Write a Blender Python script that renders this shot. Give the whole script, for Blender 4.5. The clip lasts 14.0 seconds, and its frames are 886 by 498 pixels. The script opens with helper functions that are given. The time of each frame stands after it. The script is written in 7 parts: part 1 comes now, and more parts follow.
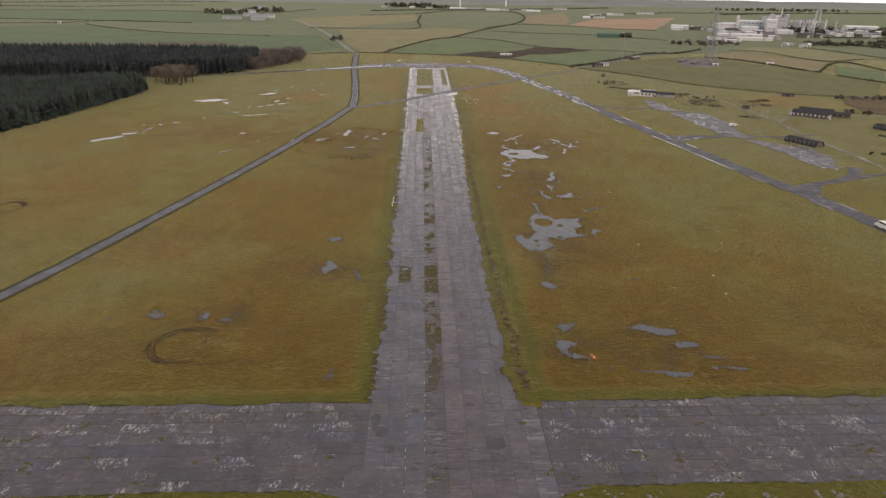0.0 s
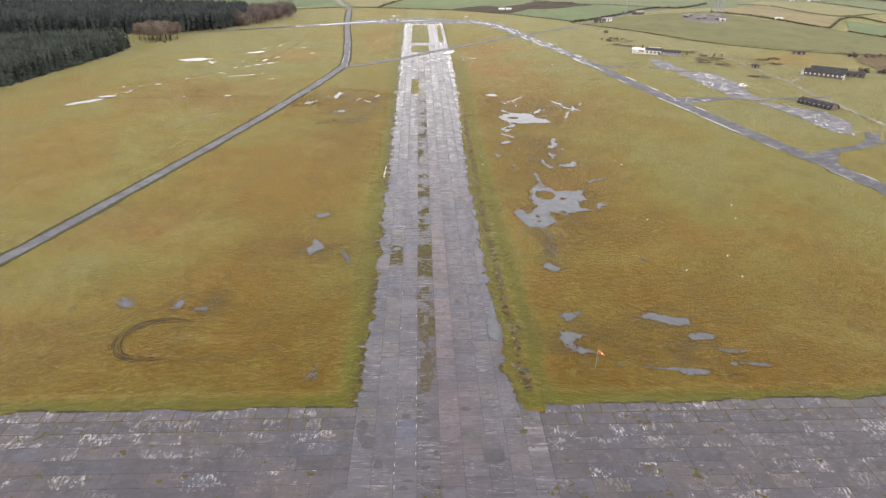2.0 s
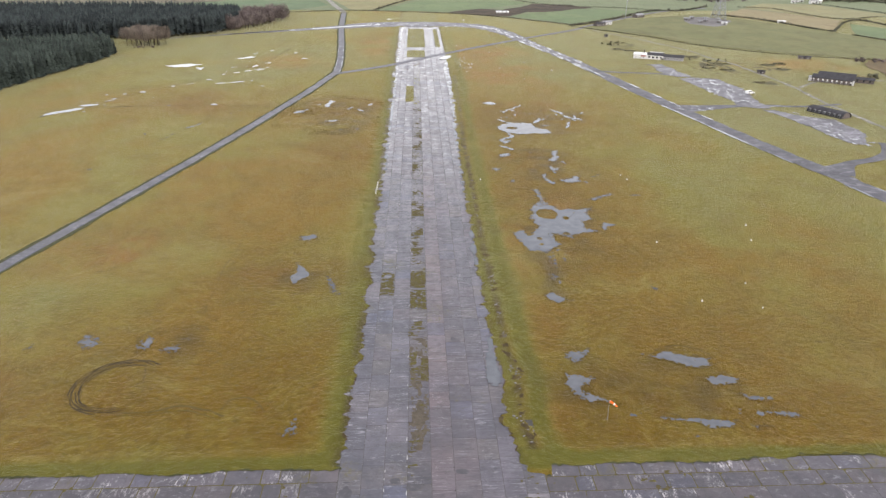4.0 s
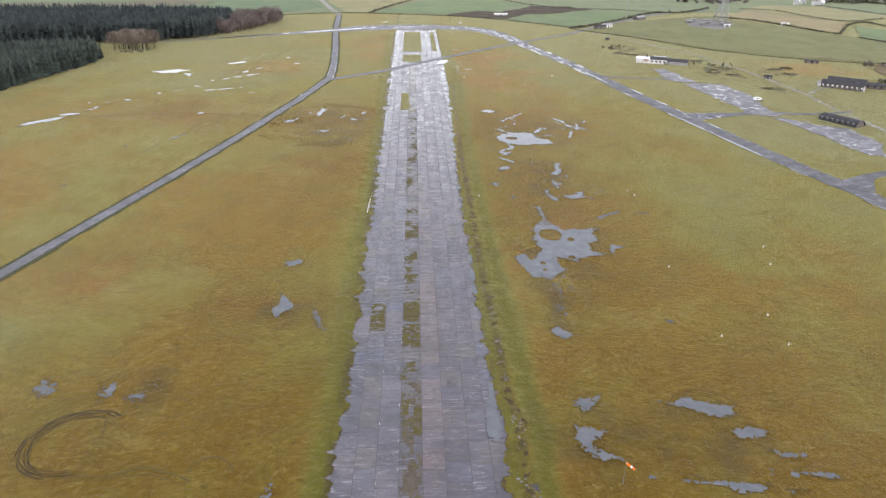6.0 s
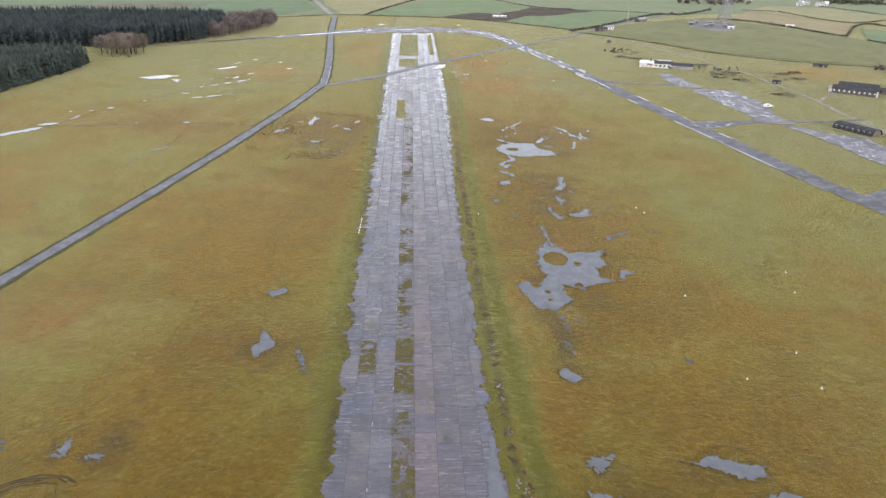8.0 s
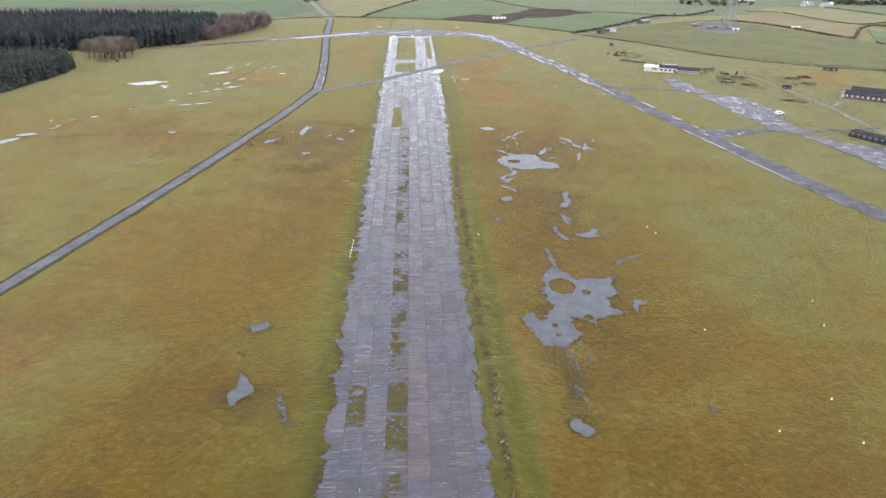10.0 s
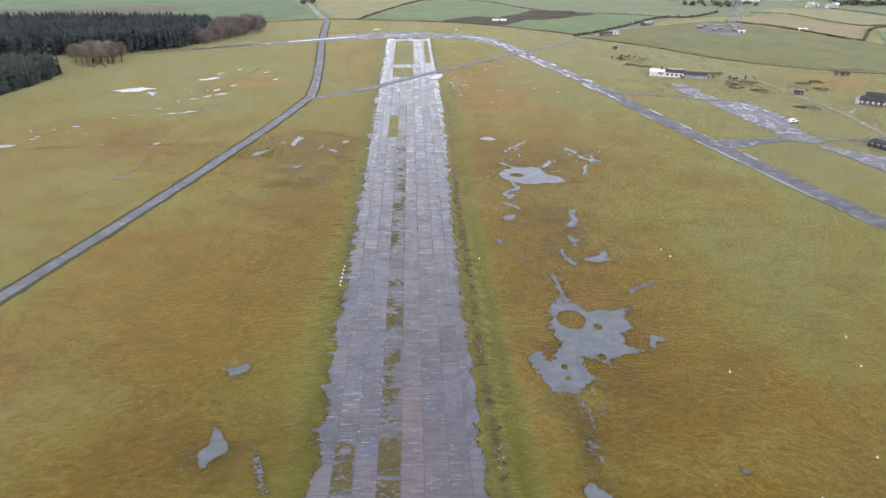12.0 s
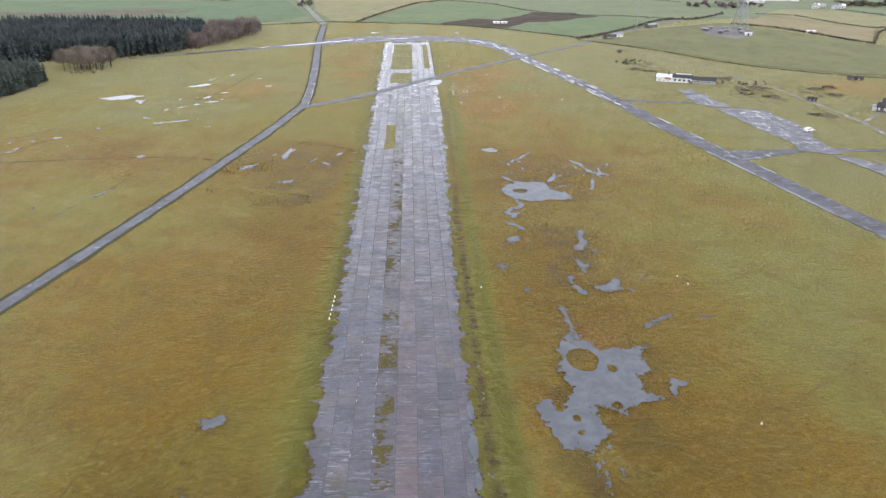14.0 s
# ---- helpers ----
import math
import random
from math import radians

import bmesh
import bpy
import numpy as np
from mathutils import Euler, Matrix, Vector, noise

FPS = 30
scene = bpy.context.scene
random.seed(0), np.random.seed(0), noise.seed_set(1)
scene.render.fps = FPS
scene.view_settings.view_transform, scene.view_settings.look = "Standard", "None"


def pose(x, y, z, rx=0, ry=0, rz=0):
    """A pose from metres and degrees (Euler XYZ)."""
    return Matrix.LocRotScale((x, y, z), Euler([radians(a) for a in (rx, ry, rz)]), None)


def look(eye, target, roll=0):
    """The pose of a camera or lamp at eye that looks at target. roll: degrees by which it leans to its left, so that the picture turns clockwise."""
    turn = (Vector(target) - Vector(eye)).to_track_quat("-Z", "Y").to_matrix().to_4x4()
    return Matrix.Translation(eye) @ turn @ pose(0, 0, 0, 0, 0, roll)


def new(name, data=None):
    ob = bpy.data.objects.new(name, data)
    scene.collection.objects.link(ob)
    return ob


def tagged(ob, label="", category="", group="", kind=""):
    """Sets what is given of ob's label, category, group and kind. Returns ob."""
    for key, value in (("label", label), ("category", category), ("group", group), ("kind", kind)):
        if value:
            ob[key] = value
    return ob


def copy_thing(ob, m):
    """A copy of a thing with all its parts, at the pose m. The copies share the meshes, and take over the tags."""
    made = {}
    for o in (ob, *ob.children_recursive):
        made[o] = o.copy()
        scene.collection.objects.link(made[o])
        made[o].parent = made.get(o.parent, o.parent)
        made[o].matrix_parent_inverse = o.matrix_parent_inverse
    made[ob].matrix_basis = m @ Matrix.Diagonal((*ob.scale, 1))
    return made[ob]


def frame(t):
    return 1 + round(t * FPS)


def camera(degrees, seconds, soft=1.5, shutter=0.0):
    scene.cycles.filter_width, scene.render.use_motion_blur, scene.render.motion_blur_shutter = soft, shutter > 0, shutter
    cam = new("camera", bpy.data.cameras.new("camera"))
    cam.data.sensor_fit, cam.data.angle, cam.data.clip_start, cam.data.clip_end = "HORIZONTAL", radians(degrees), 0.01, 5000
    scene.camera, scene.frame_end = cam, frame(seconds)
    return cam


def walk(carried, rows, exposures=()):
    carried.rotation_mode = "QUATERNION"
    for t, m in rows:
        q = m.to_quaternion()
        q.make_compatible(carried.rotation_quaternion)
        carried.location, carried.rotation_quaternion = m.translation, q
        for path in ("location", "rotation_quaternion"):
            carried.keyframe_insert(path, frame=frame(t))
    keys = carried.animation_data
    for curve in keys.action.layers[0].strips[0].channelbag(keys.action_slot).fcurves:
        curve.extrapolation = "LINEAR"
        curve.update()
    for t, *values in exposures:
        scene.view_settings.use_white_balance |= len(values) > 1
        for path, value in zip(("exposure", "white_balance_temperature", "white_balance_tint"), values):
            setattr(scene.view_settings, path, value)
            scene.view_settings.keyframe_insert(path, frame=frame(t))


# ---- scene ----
cam = camera(65, 14.0, soft=1.35)
PATH = [  # seconds, place, then pitch, roll and yaw in degrees
    (0, -4.455, -11.373, 71.756, -21.240, 0.803, -1.890),
    (0.5, -4.158, -7.853, 71.759, -21.367, 0.804, -1.960),
    (0.6, -4.099, -7.149, 71.759, -22.370, 0.803, -1.973),
    (0.7, -4.041, -6.444, 71.760, -23.788, 0.803, -1.987),
    (0.8, -3.982, -5.738, 71.761, -24.617, 0.803, -2.000),
    (0.9, -3.923, -5.033, 71.761, -24.773, 0.803, -2.013),
    (1, -3.866, -4.328, 71.762, -24.825, 0.803, -2.027),
    (1.5, -3.577, -0.797, 71.767, -24.782, 0.801, -2.091),
    (2, -3.294, 2.737, 71.774, -24.744, 0.797, -2.151),
    (2.5, -3.014, 6.276, 71.782, -24.711, 0.793, -2.210),
    (3, -2.737, 9.820, 71.791, -24.682, 0.787, -2.265),
    (3.5, -2.465, 13.368, 71.802, -24.657, 0.780, -2.317),
    (4, -2.194, 16.919, 71.815, -24.636, 0.771, -2.366),
    (4.75, -1.795, 22.254, 71.836, -24.610, 0.756, -2.434),
    (5.5, -1.400, 27.596, 71.860, -24.592, 0.739, -2.495),
    (6.25, -1.011, 32.946, 71.888, -24.578, 0.718, -2.550),
    (7, -0.624, 38.304, 71.919, -24.570, 0.695, -2.597),
    (7.5, -0.368, 41.879, 71.941, -24.566, 0.677, -2.624),
    (8, -0.113, 45.457, 71.965, -24.564, 0.659, -2.649),
    (8.75, 0.268, 50.828, 72.004, -24.562, 0.629, -2.679),
    (9.5, 0.648, 56.204, 72.045, -24.561, 0.596, -2.703),
    (10.25, 1.028, 61.586, 72.091, -24.560, 0.560, -2.718),
    (11, 1.409, 66.971, 72.139, -24.558, 0.521, -2.727),
    (11.5, 1.665, 70.563, 72.173, -24.556, 0.494, -2.728),
    (12, 1.921, 74.158, 72.208, -24.552, 0.465, -2.726),
    (12.5, 2.178, 77.753, 72.246, -24.547, 0.435, -2.721),
    (13, 2.437, 81.349, 72.284, -24.540, 0.404, -2.712),
    (13.5, 2.698, 84.946, 72.324, -24.530, 0.371, -2.699),
    (14, 2.962, 88.545, 72.365, -24.519, 0.338, -2.683),
]


def along(x, y, z, pitch, roll, yaw):
    p, w = radians(pitch), radians(yaw)
    eye = Vector((x, y, z))
    ahead = Vector((-math.sin(w) * math.cos(p), math.cos(w) * math.cos(p), math.sin(p)))
    return look(eye, eye + 50 * ahead, roll)


walk(cam, [(r[0], along(*r[1:])) for r in PATH],
     [(0.0, -1.19, 7600, 17), (0.3, -0.68, 7500, 16), (0.5, -0.48, 7450, 16), (1.0, -0.2, 7400, 15), (3.0, -0.15, 7000, 13), (7.5, -0.15, 6480, 11.5), (14.0, -0.15, 6360, 12.5)])

# ---- sky and sun: a bright overcast day ----
sky = bpy.data.worlds.new("overcast_sky")
sky.use_nodes = True
scene.world = sky
wt = sky.node_tree
air = wt.nodes.new("ShaderNodeTexSky")
air.sky_type = "NISHITA"
air.sun_disc = False
air.sun_elevation = radians(32)
air.sun_rotation = radians(150)
air.dust_density = 3.0
cloud = wt.nodes.new("ShaderNodeMixRGB")
cloud.inputs[0].default_value = 0.75
# thin cloud: grey overhead, brighter towards the horizon all round
up = wt.nodes.new("ShaderNodeSeparateXYZ")
wt.links.new(wt.nodes.new("ShaderNodeTexCoord").outputs["Generated"], up.inputs[0])
height = wt.nodes.new("ShaderNodeMapRange")
height.interpolation_type = "SMOOTHSTEP"
height.inputs["From Min"].default_value, height.inputs["From Max"].default_value = 0.02, 0.4
wt.links.new(up.outputs["Z"], height.inputs["Value"])
veil = wt.nodes.new("ShaderNodeMixRGB")
veil.inputs[1].default_value = (19.5, 19.8, 20.2, 1)
veil.inputs[2].default_value = (8.4, 8.8, 9.6, 1)
wt.links.new(height.outputs[0], veil.inputs[0])
wt.links.new(veil.outputs[0], cloud.inputs[2])
wt.links.new(air.outputs[0], cloud.inputs[1])
wt.links.new(cloud.outputs[0], wt.nodes["Background"].inputs[0])
wt.nodes["Background"].inputs[1].default_value = 0.21
sun = new("sun", bpy.data.lights.new("sun", "SUN"))
sun.data.energy = 1.1
sun.data.angle = radians(24)
sun.data.color = (1.0, 0.95, 0.88)
sun.matrix_world = look((42, -73, 53), (0, 0, 0))


# ---- node helpers ----
class Shade:
    """A principled material with a few short-hands for its nodes."""

    def __init__(self, name, rough=0.9, spec=0.3):
        self.m = bpy.data.materials.new(name)
        self.m.use_nodes = True
        self.t = self.m.node_tree
        self.b = self.t.nodes["Principled BSDF"]
        self.b.inputs["Roughness"].default_value = rough
        self.b.inputs["Specular IOR Level"].default_value = spec
        self.pos = self.t.nodes.new("ShaderNodeNewGeometry").outputs["Position"]

    def put(self, socket, value):
        if isinstance(value, bpy.types.NodeSocket):
            self.t.links.new(value, socket)
        elif isinstance(value, tuple) and len(value) == 3 and socket.type == "RGBA":
            socket.default_value = (*value, 1)
        else:
            socket.default_value = value

    def noise(self, scale, detail=4, rough=0.6, stretch=(1, 1, 1), turn=0, shift=(0, 0, 0), warp=0.0):
        mp = self.t.nodes.new("ShaderNodeMapping")
        mp.inputs["Scale"].default_value = stretch
        mp.inputs["Rotation"].default_value = (0, 0, radians(turn))
        mp.inputs["Location"].default_value = shift
        self.t.links.new(self.pos, mp.inputs[0])
        n = self.t.nodes.new("ShaderNodeTexNoise")
        n.inputs["Scale"].default_value = scale
        n.inputs["Detail"].default_value = detail
        n.inputs["Roughness"].default_value = rough
        n.inputs["Distortion"].default_value = warp
        self.t.links.new(mp.outputs[0], n.inputs["Vector"])
        return n.outputs[0]

    def ramp(self, value, lo, hi, a=0.0, b=1.0):
        r = self.t.nodes.new("ShaderNodeMapRange")
        r.interpolation_type = "SMOOTHSTEP"
        for key, v in (("Value", value), ("From Min", lo), ("From Max", hi), ("To Min", a), ("To Max", b)):
            self.put(r.inputs[key], v)
        return r.outputs[0]

    def math(self, op, a, b=0.0):
        n = self.t.nodes.new("ShaderNodeMath")
        n.operation = op
        self.put(n.inputs[0], a)
        self.put(n.inputs[1], b)
        return n.outputs[0]

    def mix(self, fac, a, b, kind="MIX"):
        n = self.t.nodes.new("ShaderNodeMixRGB")
        n.blend_type = kind
        self.put(n.inputs[0], fac)
        self.put(n.inputs[1], a)
        self.put(n.inputs[2], b)
        return n.outputs[0]

    def attr(self, name):
        n = self.t.nodes.new("ShaderNodeAttribute")
        n.attribute_name = name
        return n.outputs["Fac"]

    def island(self):
        return self.t.nodes["Geometry"].outputs["Random Per Island"]

    def each(self):
        return self.t.nodes.new("ShaderNodeObjectInfo").outputs["Random"]

    def bump(self, height, strength=0.4, distance=0.1):
        n = self.t.nodes.new("ShaderNodeBump")
        n.inputs["Strength"].default_value = strength
        n.inputs["Distance"].default_value = distance
        self.t.links.new(height, n.inputs["Height"])
        self.t.links.new(n.outputs[0], self.b.inputs["Normal"])

    def done(self, colour=None, rough=None):
        if colour is not None:
            self.put(self.b.inputs["Base Color"], colour)
        if rough is not None:
            self.put(self.b.inputs["Roughness"], rough)
        return self.m


def plain(name, colour, rough=0.7, vary=0.25, scale=0.6, spec=0.3, metal=0.0):
    """Paint, plaster, felt, metal: one colour with blotches at two scales."""
    s = Shade(name, rough, spec)
    f = s.math("ADD", s.math("MULTIPLY", s.noise(scale, 3), 0.6), s.math("MULTIPLY", s.noise(scale * 9, 4), 0.4))
    low = tuple(c * (1 - vary) for c in colour)
    high = tuple(min(1, c * (1 + vary)) for c in colour)
    s.b.inputs["Metallic"].default_value = metal
    s.bump(s.noise(scale * 20, 3), 0.2, 0.02)
    return s.done(s.mix(s.ramp(f, 0.35, 0.65), low, high), s.ramp(f, 0.3, 0.7, max(0.05, rough - 0.12), min(1, rough + 0.12)))


# ---- grass of the airfield ----
def grass_material():
    s = Shade("rough_winter_grass", 0.95, 0.05)
    lush, rust, damp = s.attr("lush"), s.attr("rust"), s.attr("damp")
    big = s.noise(0.035, 5, 0.62, warp=0.4)
    mid = s.noise(0.2, 6, 0.7, stretch=(0.95, 1, 1), turn=6, warp=0.4)
    tuft = s.noise(0.9, 6, 0.75, stretch=(0.9, 1, 1), warp=0.3)
    fine = s.noise(3.0, 5, 0.8)
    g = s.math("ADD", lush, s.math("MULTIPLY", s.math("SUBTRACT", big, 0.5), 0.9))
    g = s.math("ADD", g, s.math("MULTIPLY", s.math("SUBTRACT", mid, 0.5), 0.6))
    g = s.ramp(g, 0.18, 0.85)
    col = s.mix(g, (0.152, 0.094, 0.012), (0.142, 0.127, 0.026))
    # straw, brown sedge and fresh green
    col = s.mix(s.math("MULTIPLY", s.ramp(mid, 0.5, 0.76), 0.32), col, (0.185, 0.148, 0.045))
    sedge = s.math("MULTIPLY", rust, s.ramp(s.noise(0.11, 5, 0.65, warp=0.4), 0.35, 0.65, 0.5, 1.15))
    col = s.mix(sedge, col, s.mix(s.ramp(lush, 0.42, 0.95), (0.12, 0.069, 0.01), (0.188, 0.102, 0.026)))
    fresh = s.ramp(s.math("ADD", lush, s.math("MULTIPLY", s.math("SUBTRACT", mid, 0.5), 0.6)), 0.72, 1.25)
    fresh = s.math("MULTIPLY", fresh, s.ramp(rust, 0.1, 0.7, 1.0, 0.0))
    col = s.mix(fresh, col, (0.142, 0.138, 0.046))
    mottle = s.noise(0.09, 6, 0.68, stretch=(1, 0.9, 1), turn=-4, shift=(3, 71, 0), warp=0.5)
    col = s.mix(s.ramp(mottle, 0.36, 0.54, 0.45, 0.0), col, (0.104, 0.075, 0.016))
    col = s.mix(s.ramp(mottle, 0.54, 0.7, 0.0, 0.3), col, (0.165, 0.145, 0.045))
    mown = s.math("ADD", s.attr("verge"), s.math("MULTIPLY", s.math("SUBTRACT", mid, 0.5), 0.7))
    col = s.mix(s.ramp(mown, 0.04, 0.5, 0.0, 0.9), col, (0.092, 0.09, 0.016))
    swath = s.noise(0.045, 5, 0.64, stretch=(0.7, 1, 1), shift=(50, 9, 0), warp=0.6)
    col = s.mix(s.ramp(swath, 0.32, 0.5, 0.35, 0.0), col, (0.105, 0.075, 0.017))
    col = s.mix(s.ramp(swath, 0.54, 0.68, 0.0, 0.4), col, (0.185, 0.155, 0.05))
    # bents and drier patches a few metres across
    blot = s.noise(0.4, 6, 0.75, stretch=(0.95, 1, 1), turn=8, shift=(19, 40, 0), warp=0.3)
    col = s.mix(s.ramp(blot, 0.36, 0.5, 0.3, 0.0), col, (0.085, 0.066, 0.016))
    col = s.mix(s.ramp(blot, 0.52, 0.66, 0.0, 0.3), col, (0.205, 0.17, 0.042))
    # tussocks, coarse in rusty ground, fine in green, their lit tops and shade painted
    coarse = s.ramp(s.math("SUBTRACT", lush, rust), -0.1, 0.95, 1.0, 0.4)
    col = s.mix(s.math("MULTIPLY", coarse, s.ramp(tuft, 0.34, 0.5, 0.42, 0.0)), col, (0.066, 0.046, 0.012))
    col = s.mix(s.math("MULTIPLY", coarse, s.ramp(tuft, 0.52, 0.66, 0.0, 0.42)), col, (0.225, 0.175, 0.045))
    col = s.mix(s.ramp(fine, 0.3, 0.5, 0.25, 0.0), col, (0.05, 0.038, 0.01))
    # dark clumps and specks: shadows of the tussocks put into the colour
    clump = s.noise(0.55, 3, 0.7, stretch=(0.8, 1, 1), shift=(37, 11, 0))
    col = s.mix(s.math("MULTIPLY", coarse, s.ramp(clump, 0.6, 0.7, 0.0, 0.55)), col, (0.06, 0.042, 0.01))
    shade_speck = s.noise(1.5, 3, 0.7, shift=(7, 29, 0))
    col = s.mix(s.math("MULTIPLY", coarse, s.ramp(shade_speck, 0.58, 0.66, 0.0, 0.6)), col, (0.05, 0.035, 0.008))
    col = s.mix(s.math("MULTIPLY", damp, 0.8), col, (0.05, 0.038, 0.015))
    col = s.mix(1.0, col, (1.03, 1.02, 0.98), "MULTIPLY")
    h = s.math("ADD", s.math("MULTIPLY", tuft, 0.7), s.math("MULTIPLY", fine, 0.3))
    s.bump(h, 0.9, 0.55)
    # cool sheen tint adds blue at grazing angles, standing in for distance haze
    s.b.inputs["Sheen Weight"].default_value = 0.5
    s.b.inputs["Sheen Roughness"].default_value = 0.19
    s.put(s.b.inputs["Sheen Tint"], s.mix(0.5, s.mix(1.0, col, (5.6, 5.8, 8.5), "MULTIPLY"), (0.87, 0.87, 0.9)))
    return s.done(col, s.ramp(damp, 0, 1, 0.95, 0.6))


def pasture(name, a, b, scale=0.02, sheen=0.17):
    """Grazed grass or bare soil of the far fields."""
    s = Shade(name, 0.95, 0.1)
    f = s.math("ADD", s.math("MULTIPLY", s.noise(scale, 5, 0.65, warp=0.5), 0.65),
               s.math("MULTIPLY", s.noise(scale * 14, 5, 0.7, stretch=(0.4, 1, 1)), 0.35))
    s.bump(s.noise(0.5, 5, 0.7), 0.4, 0.3)
    s.b.inputs["Sheen Weight"].default_value = sheen
    s.b.inputs["Sheen Roughness"].default_value = 0.4
    s.put(s.b.inputs["Sheen Tint"], (0.74, 0.78, 0.64))
    col = s.mix(s.ramp(f, 0.38, 0.62), a, b)
    col = s.mix(s.ramp(s.noise(scale * 4, 6, 0.75, stretch=(1, 0.5, 1), shift=(9, 4, 0), warp=0.8), 0.35, 0.52, 0.6, 0.0), col, tuple(c * k for c, k in zip(a, (0.8, 0.66, 0.6))))
    return s.done(s.mix(s.ramp(s.noise(0.3, 4, 0.8), 0.6, 0.75, 0, 0.4), col, tuple(c * 0.6 for c in a)))


# ---- paving ----
def concrete_material(name, seed, along_y=True, tint=(1, 1, 1), loose=True, bloom_glint_amount=0.45, lines=0.9, rain=0.0, coarse=False):
    s = Shade(name, 0.6, 0.5)
    st = (0.22, 1.6, 1) if along_y else (0.5, 0.9, 1)
    sl = s.each() if loose else s.island()
    dye = lambda *c: tuple(a * b for a, b in zip(c, tint))
    base = s.mix(sl, dye(0.082, 0.072, 0.084), dye(0.128, 0.111, 0.126))
    base = s.mix(s.ramp(sl, 0.88, 0.9, 0.0, 0.6), base, dye(0.055, 0.05, 0.056))
    base = s.mix(s.ramp(sl, 0.1, 0.12, 0.5, 0.0), base, dye(0.16, 0.13, 0.128))
    base = s.mix(s.math("MULTIPLY", s.ramp(sl, 0.44, 0.46), s.ramp(sl, 0.54, 0.56, 0.8, 0.0)), base, dye(0.092, 0.091, 0.126))
    base = s.mix(s.math("MULTIPLY", s.ramp(sl, 0.66, 0.67), s.ramp(sl, 0.73, 0.74, 0.6, 0.0)), base, dye(0.125, 0.1, 0.086))
    base = s.mix(s.math("MULTIPLY", s.ramp(sl, 0.22, 0.23), s.ramp(sl, 0.3, 0.31, 0.55, 0.0)), base, dye(0.138, 0.104, 0.108))
    stain = s.noise(0.12, 6, 0.7, shift=(seed, 0, 0), warp=0.5)
    base = s.mix(s.ramp(stain, 0.36, 0.58, 0.7, 0.0), base, dye(0.054, 0.051, 0.06))
    scuff = s.noise(0.5, 6, 0.8, stretch=(1, 0.8, 1), shift=(seed, 23, 0), warp=0.8)
    base = s.mix(s.ramp(scuff, 0.34, 0.44, 0.6, 0.0), base, dye(0.048, 0.046, 0.054))
    base = s.mix(s.ramp(s.noise(0.06, 4, 0.6, shift=(0, seed, 0)), 0.5, 0.68, 0, 0.45), base, dye(0.15, 0.12, 0.122))
    streak = s.noise(0.8, 7, 0.75, stretch=st, shift=(seed, seed, 0), warp=0.3)
    base = s.mix(s.ramp(streak, 0.32, 0.48, 0.5, 0.0), base, (0.042, 0.038, 0.042))
    base = s.mix(s.ramp(streak, 0.56, 0.72, 0.0, 0.4), base, (0.24, 0.23, 0.255))
    # broom lines across the lanes, strong where the surface has weathered
    hatch = s.noise(0.62, 5, 0.85, stretch=(0.35, 2.6, 1) if along_y else (0.9, 1.4, 1), shift=(seed * 2, 3, 0), warp=0.5)
    ridged = s.ramp(s.noise(0.14, 4, 0.6, stretch=(1, 0.5, 1), shift=(seed, 77, 0)), 0.42, 0.6, 0.2, 1.0)
    base = s.mix(s.math("MULTIPLY", ridged, s.ramp(hatch, 0.36, 0.45, lines * 0.85 if along_y else 0.5, 0.0)), base, (0.034, 0.03, 0.034))
    base = s.mix(s.math("MULTIPLY", ridged, s.ramp(hatch, 0.54, 0.63, 0.0, lines * 0.8 if along_y else 0.4)), base, (0.3, 0.285, 0.32))
    # far slabs: pale rows paint the glint of rain lying across the lanes
    if coarse:
        rows = s.noise(0.3, 6, 0.8, stretch=(0.22, 1.0, 1), shift=(seed, 19, 0), warp=0.2)
        base = s.mix(s.ramp(rows, 0.4, 0.5, 0.6, 0.0), base, (0.05, 0.046, 0.05))
        base = s.mix(s.ramp(rows, 0.53, 0.62, 0.0, 0.5), base, (0.26, 0.25, 0.275))
    grit = s.noise(6, 5, 0.85)
    base = s.mix(s.ramp(grit, 0.35, 0.6, 0.28, 0.0), base, (0.06, 0.057, 0.058))
    # thin frost-cracks, then pale lime bloom with wet glints painted in slanting strokes
    crack = s.ramp(s.math("ABSOLUTE", s.math("SUBTRACT", s.noise(0.45, 4, 0.6, stretch=(0.35, 1.3, 1) if along_y else (1.3, 0.35, 1), warp=1.2), 0.5)), 0.0, 0.011, 0.75, 0.0)
    base = s.mix(crack, base, (0.05, 0.047, 0.04))
    where = s.math("ADD", s.noise(0.22, 4, 0.7, shift=(seed * 3, 9, 0)), s.math("MULTIPLY", s.math("SUBTRACT", sl, 0.5), 0.16))
    glint_stroke = s.noise(1.7, 6, 0.8, stretch=(0.5, 2.0, 1) if along_y else (1.5, 0.55, 1), turn=0 if along_y else -34, warp=0.4)
    bloom_and_glint = s.math("MULTIPLY", s.ramp(where, 0.5, 0.6), s.ramp(glint_stroke, 0.58, 0.62)) if along_y else s.math("MULTIPLY", s.ramp(where, 0.54, 0.64), s.ramp(glint_stroke, 0.5, 0.57))
    base = s.mix(s.math("MULTIPLY", bloom_and_glint, bloom_glint_amount), base, (0.4, 0.375, 0.38))
    moss = s.math("MULTIPLY", s.ramp(s.noise(0.09, 4, 0.6, shift=(5, seed * 2, 0)), 0.57, 0.7), s.ramp(s.noise(1.1, 5, 0.8), 0.46, 0.58))
    base = s.mix(s.math("MULTIPLY", moss, 0.75), base, (0.09, 0.075, 0.02))
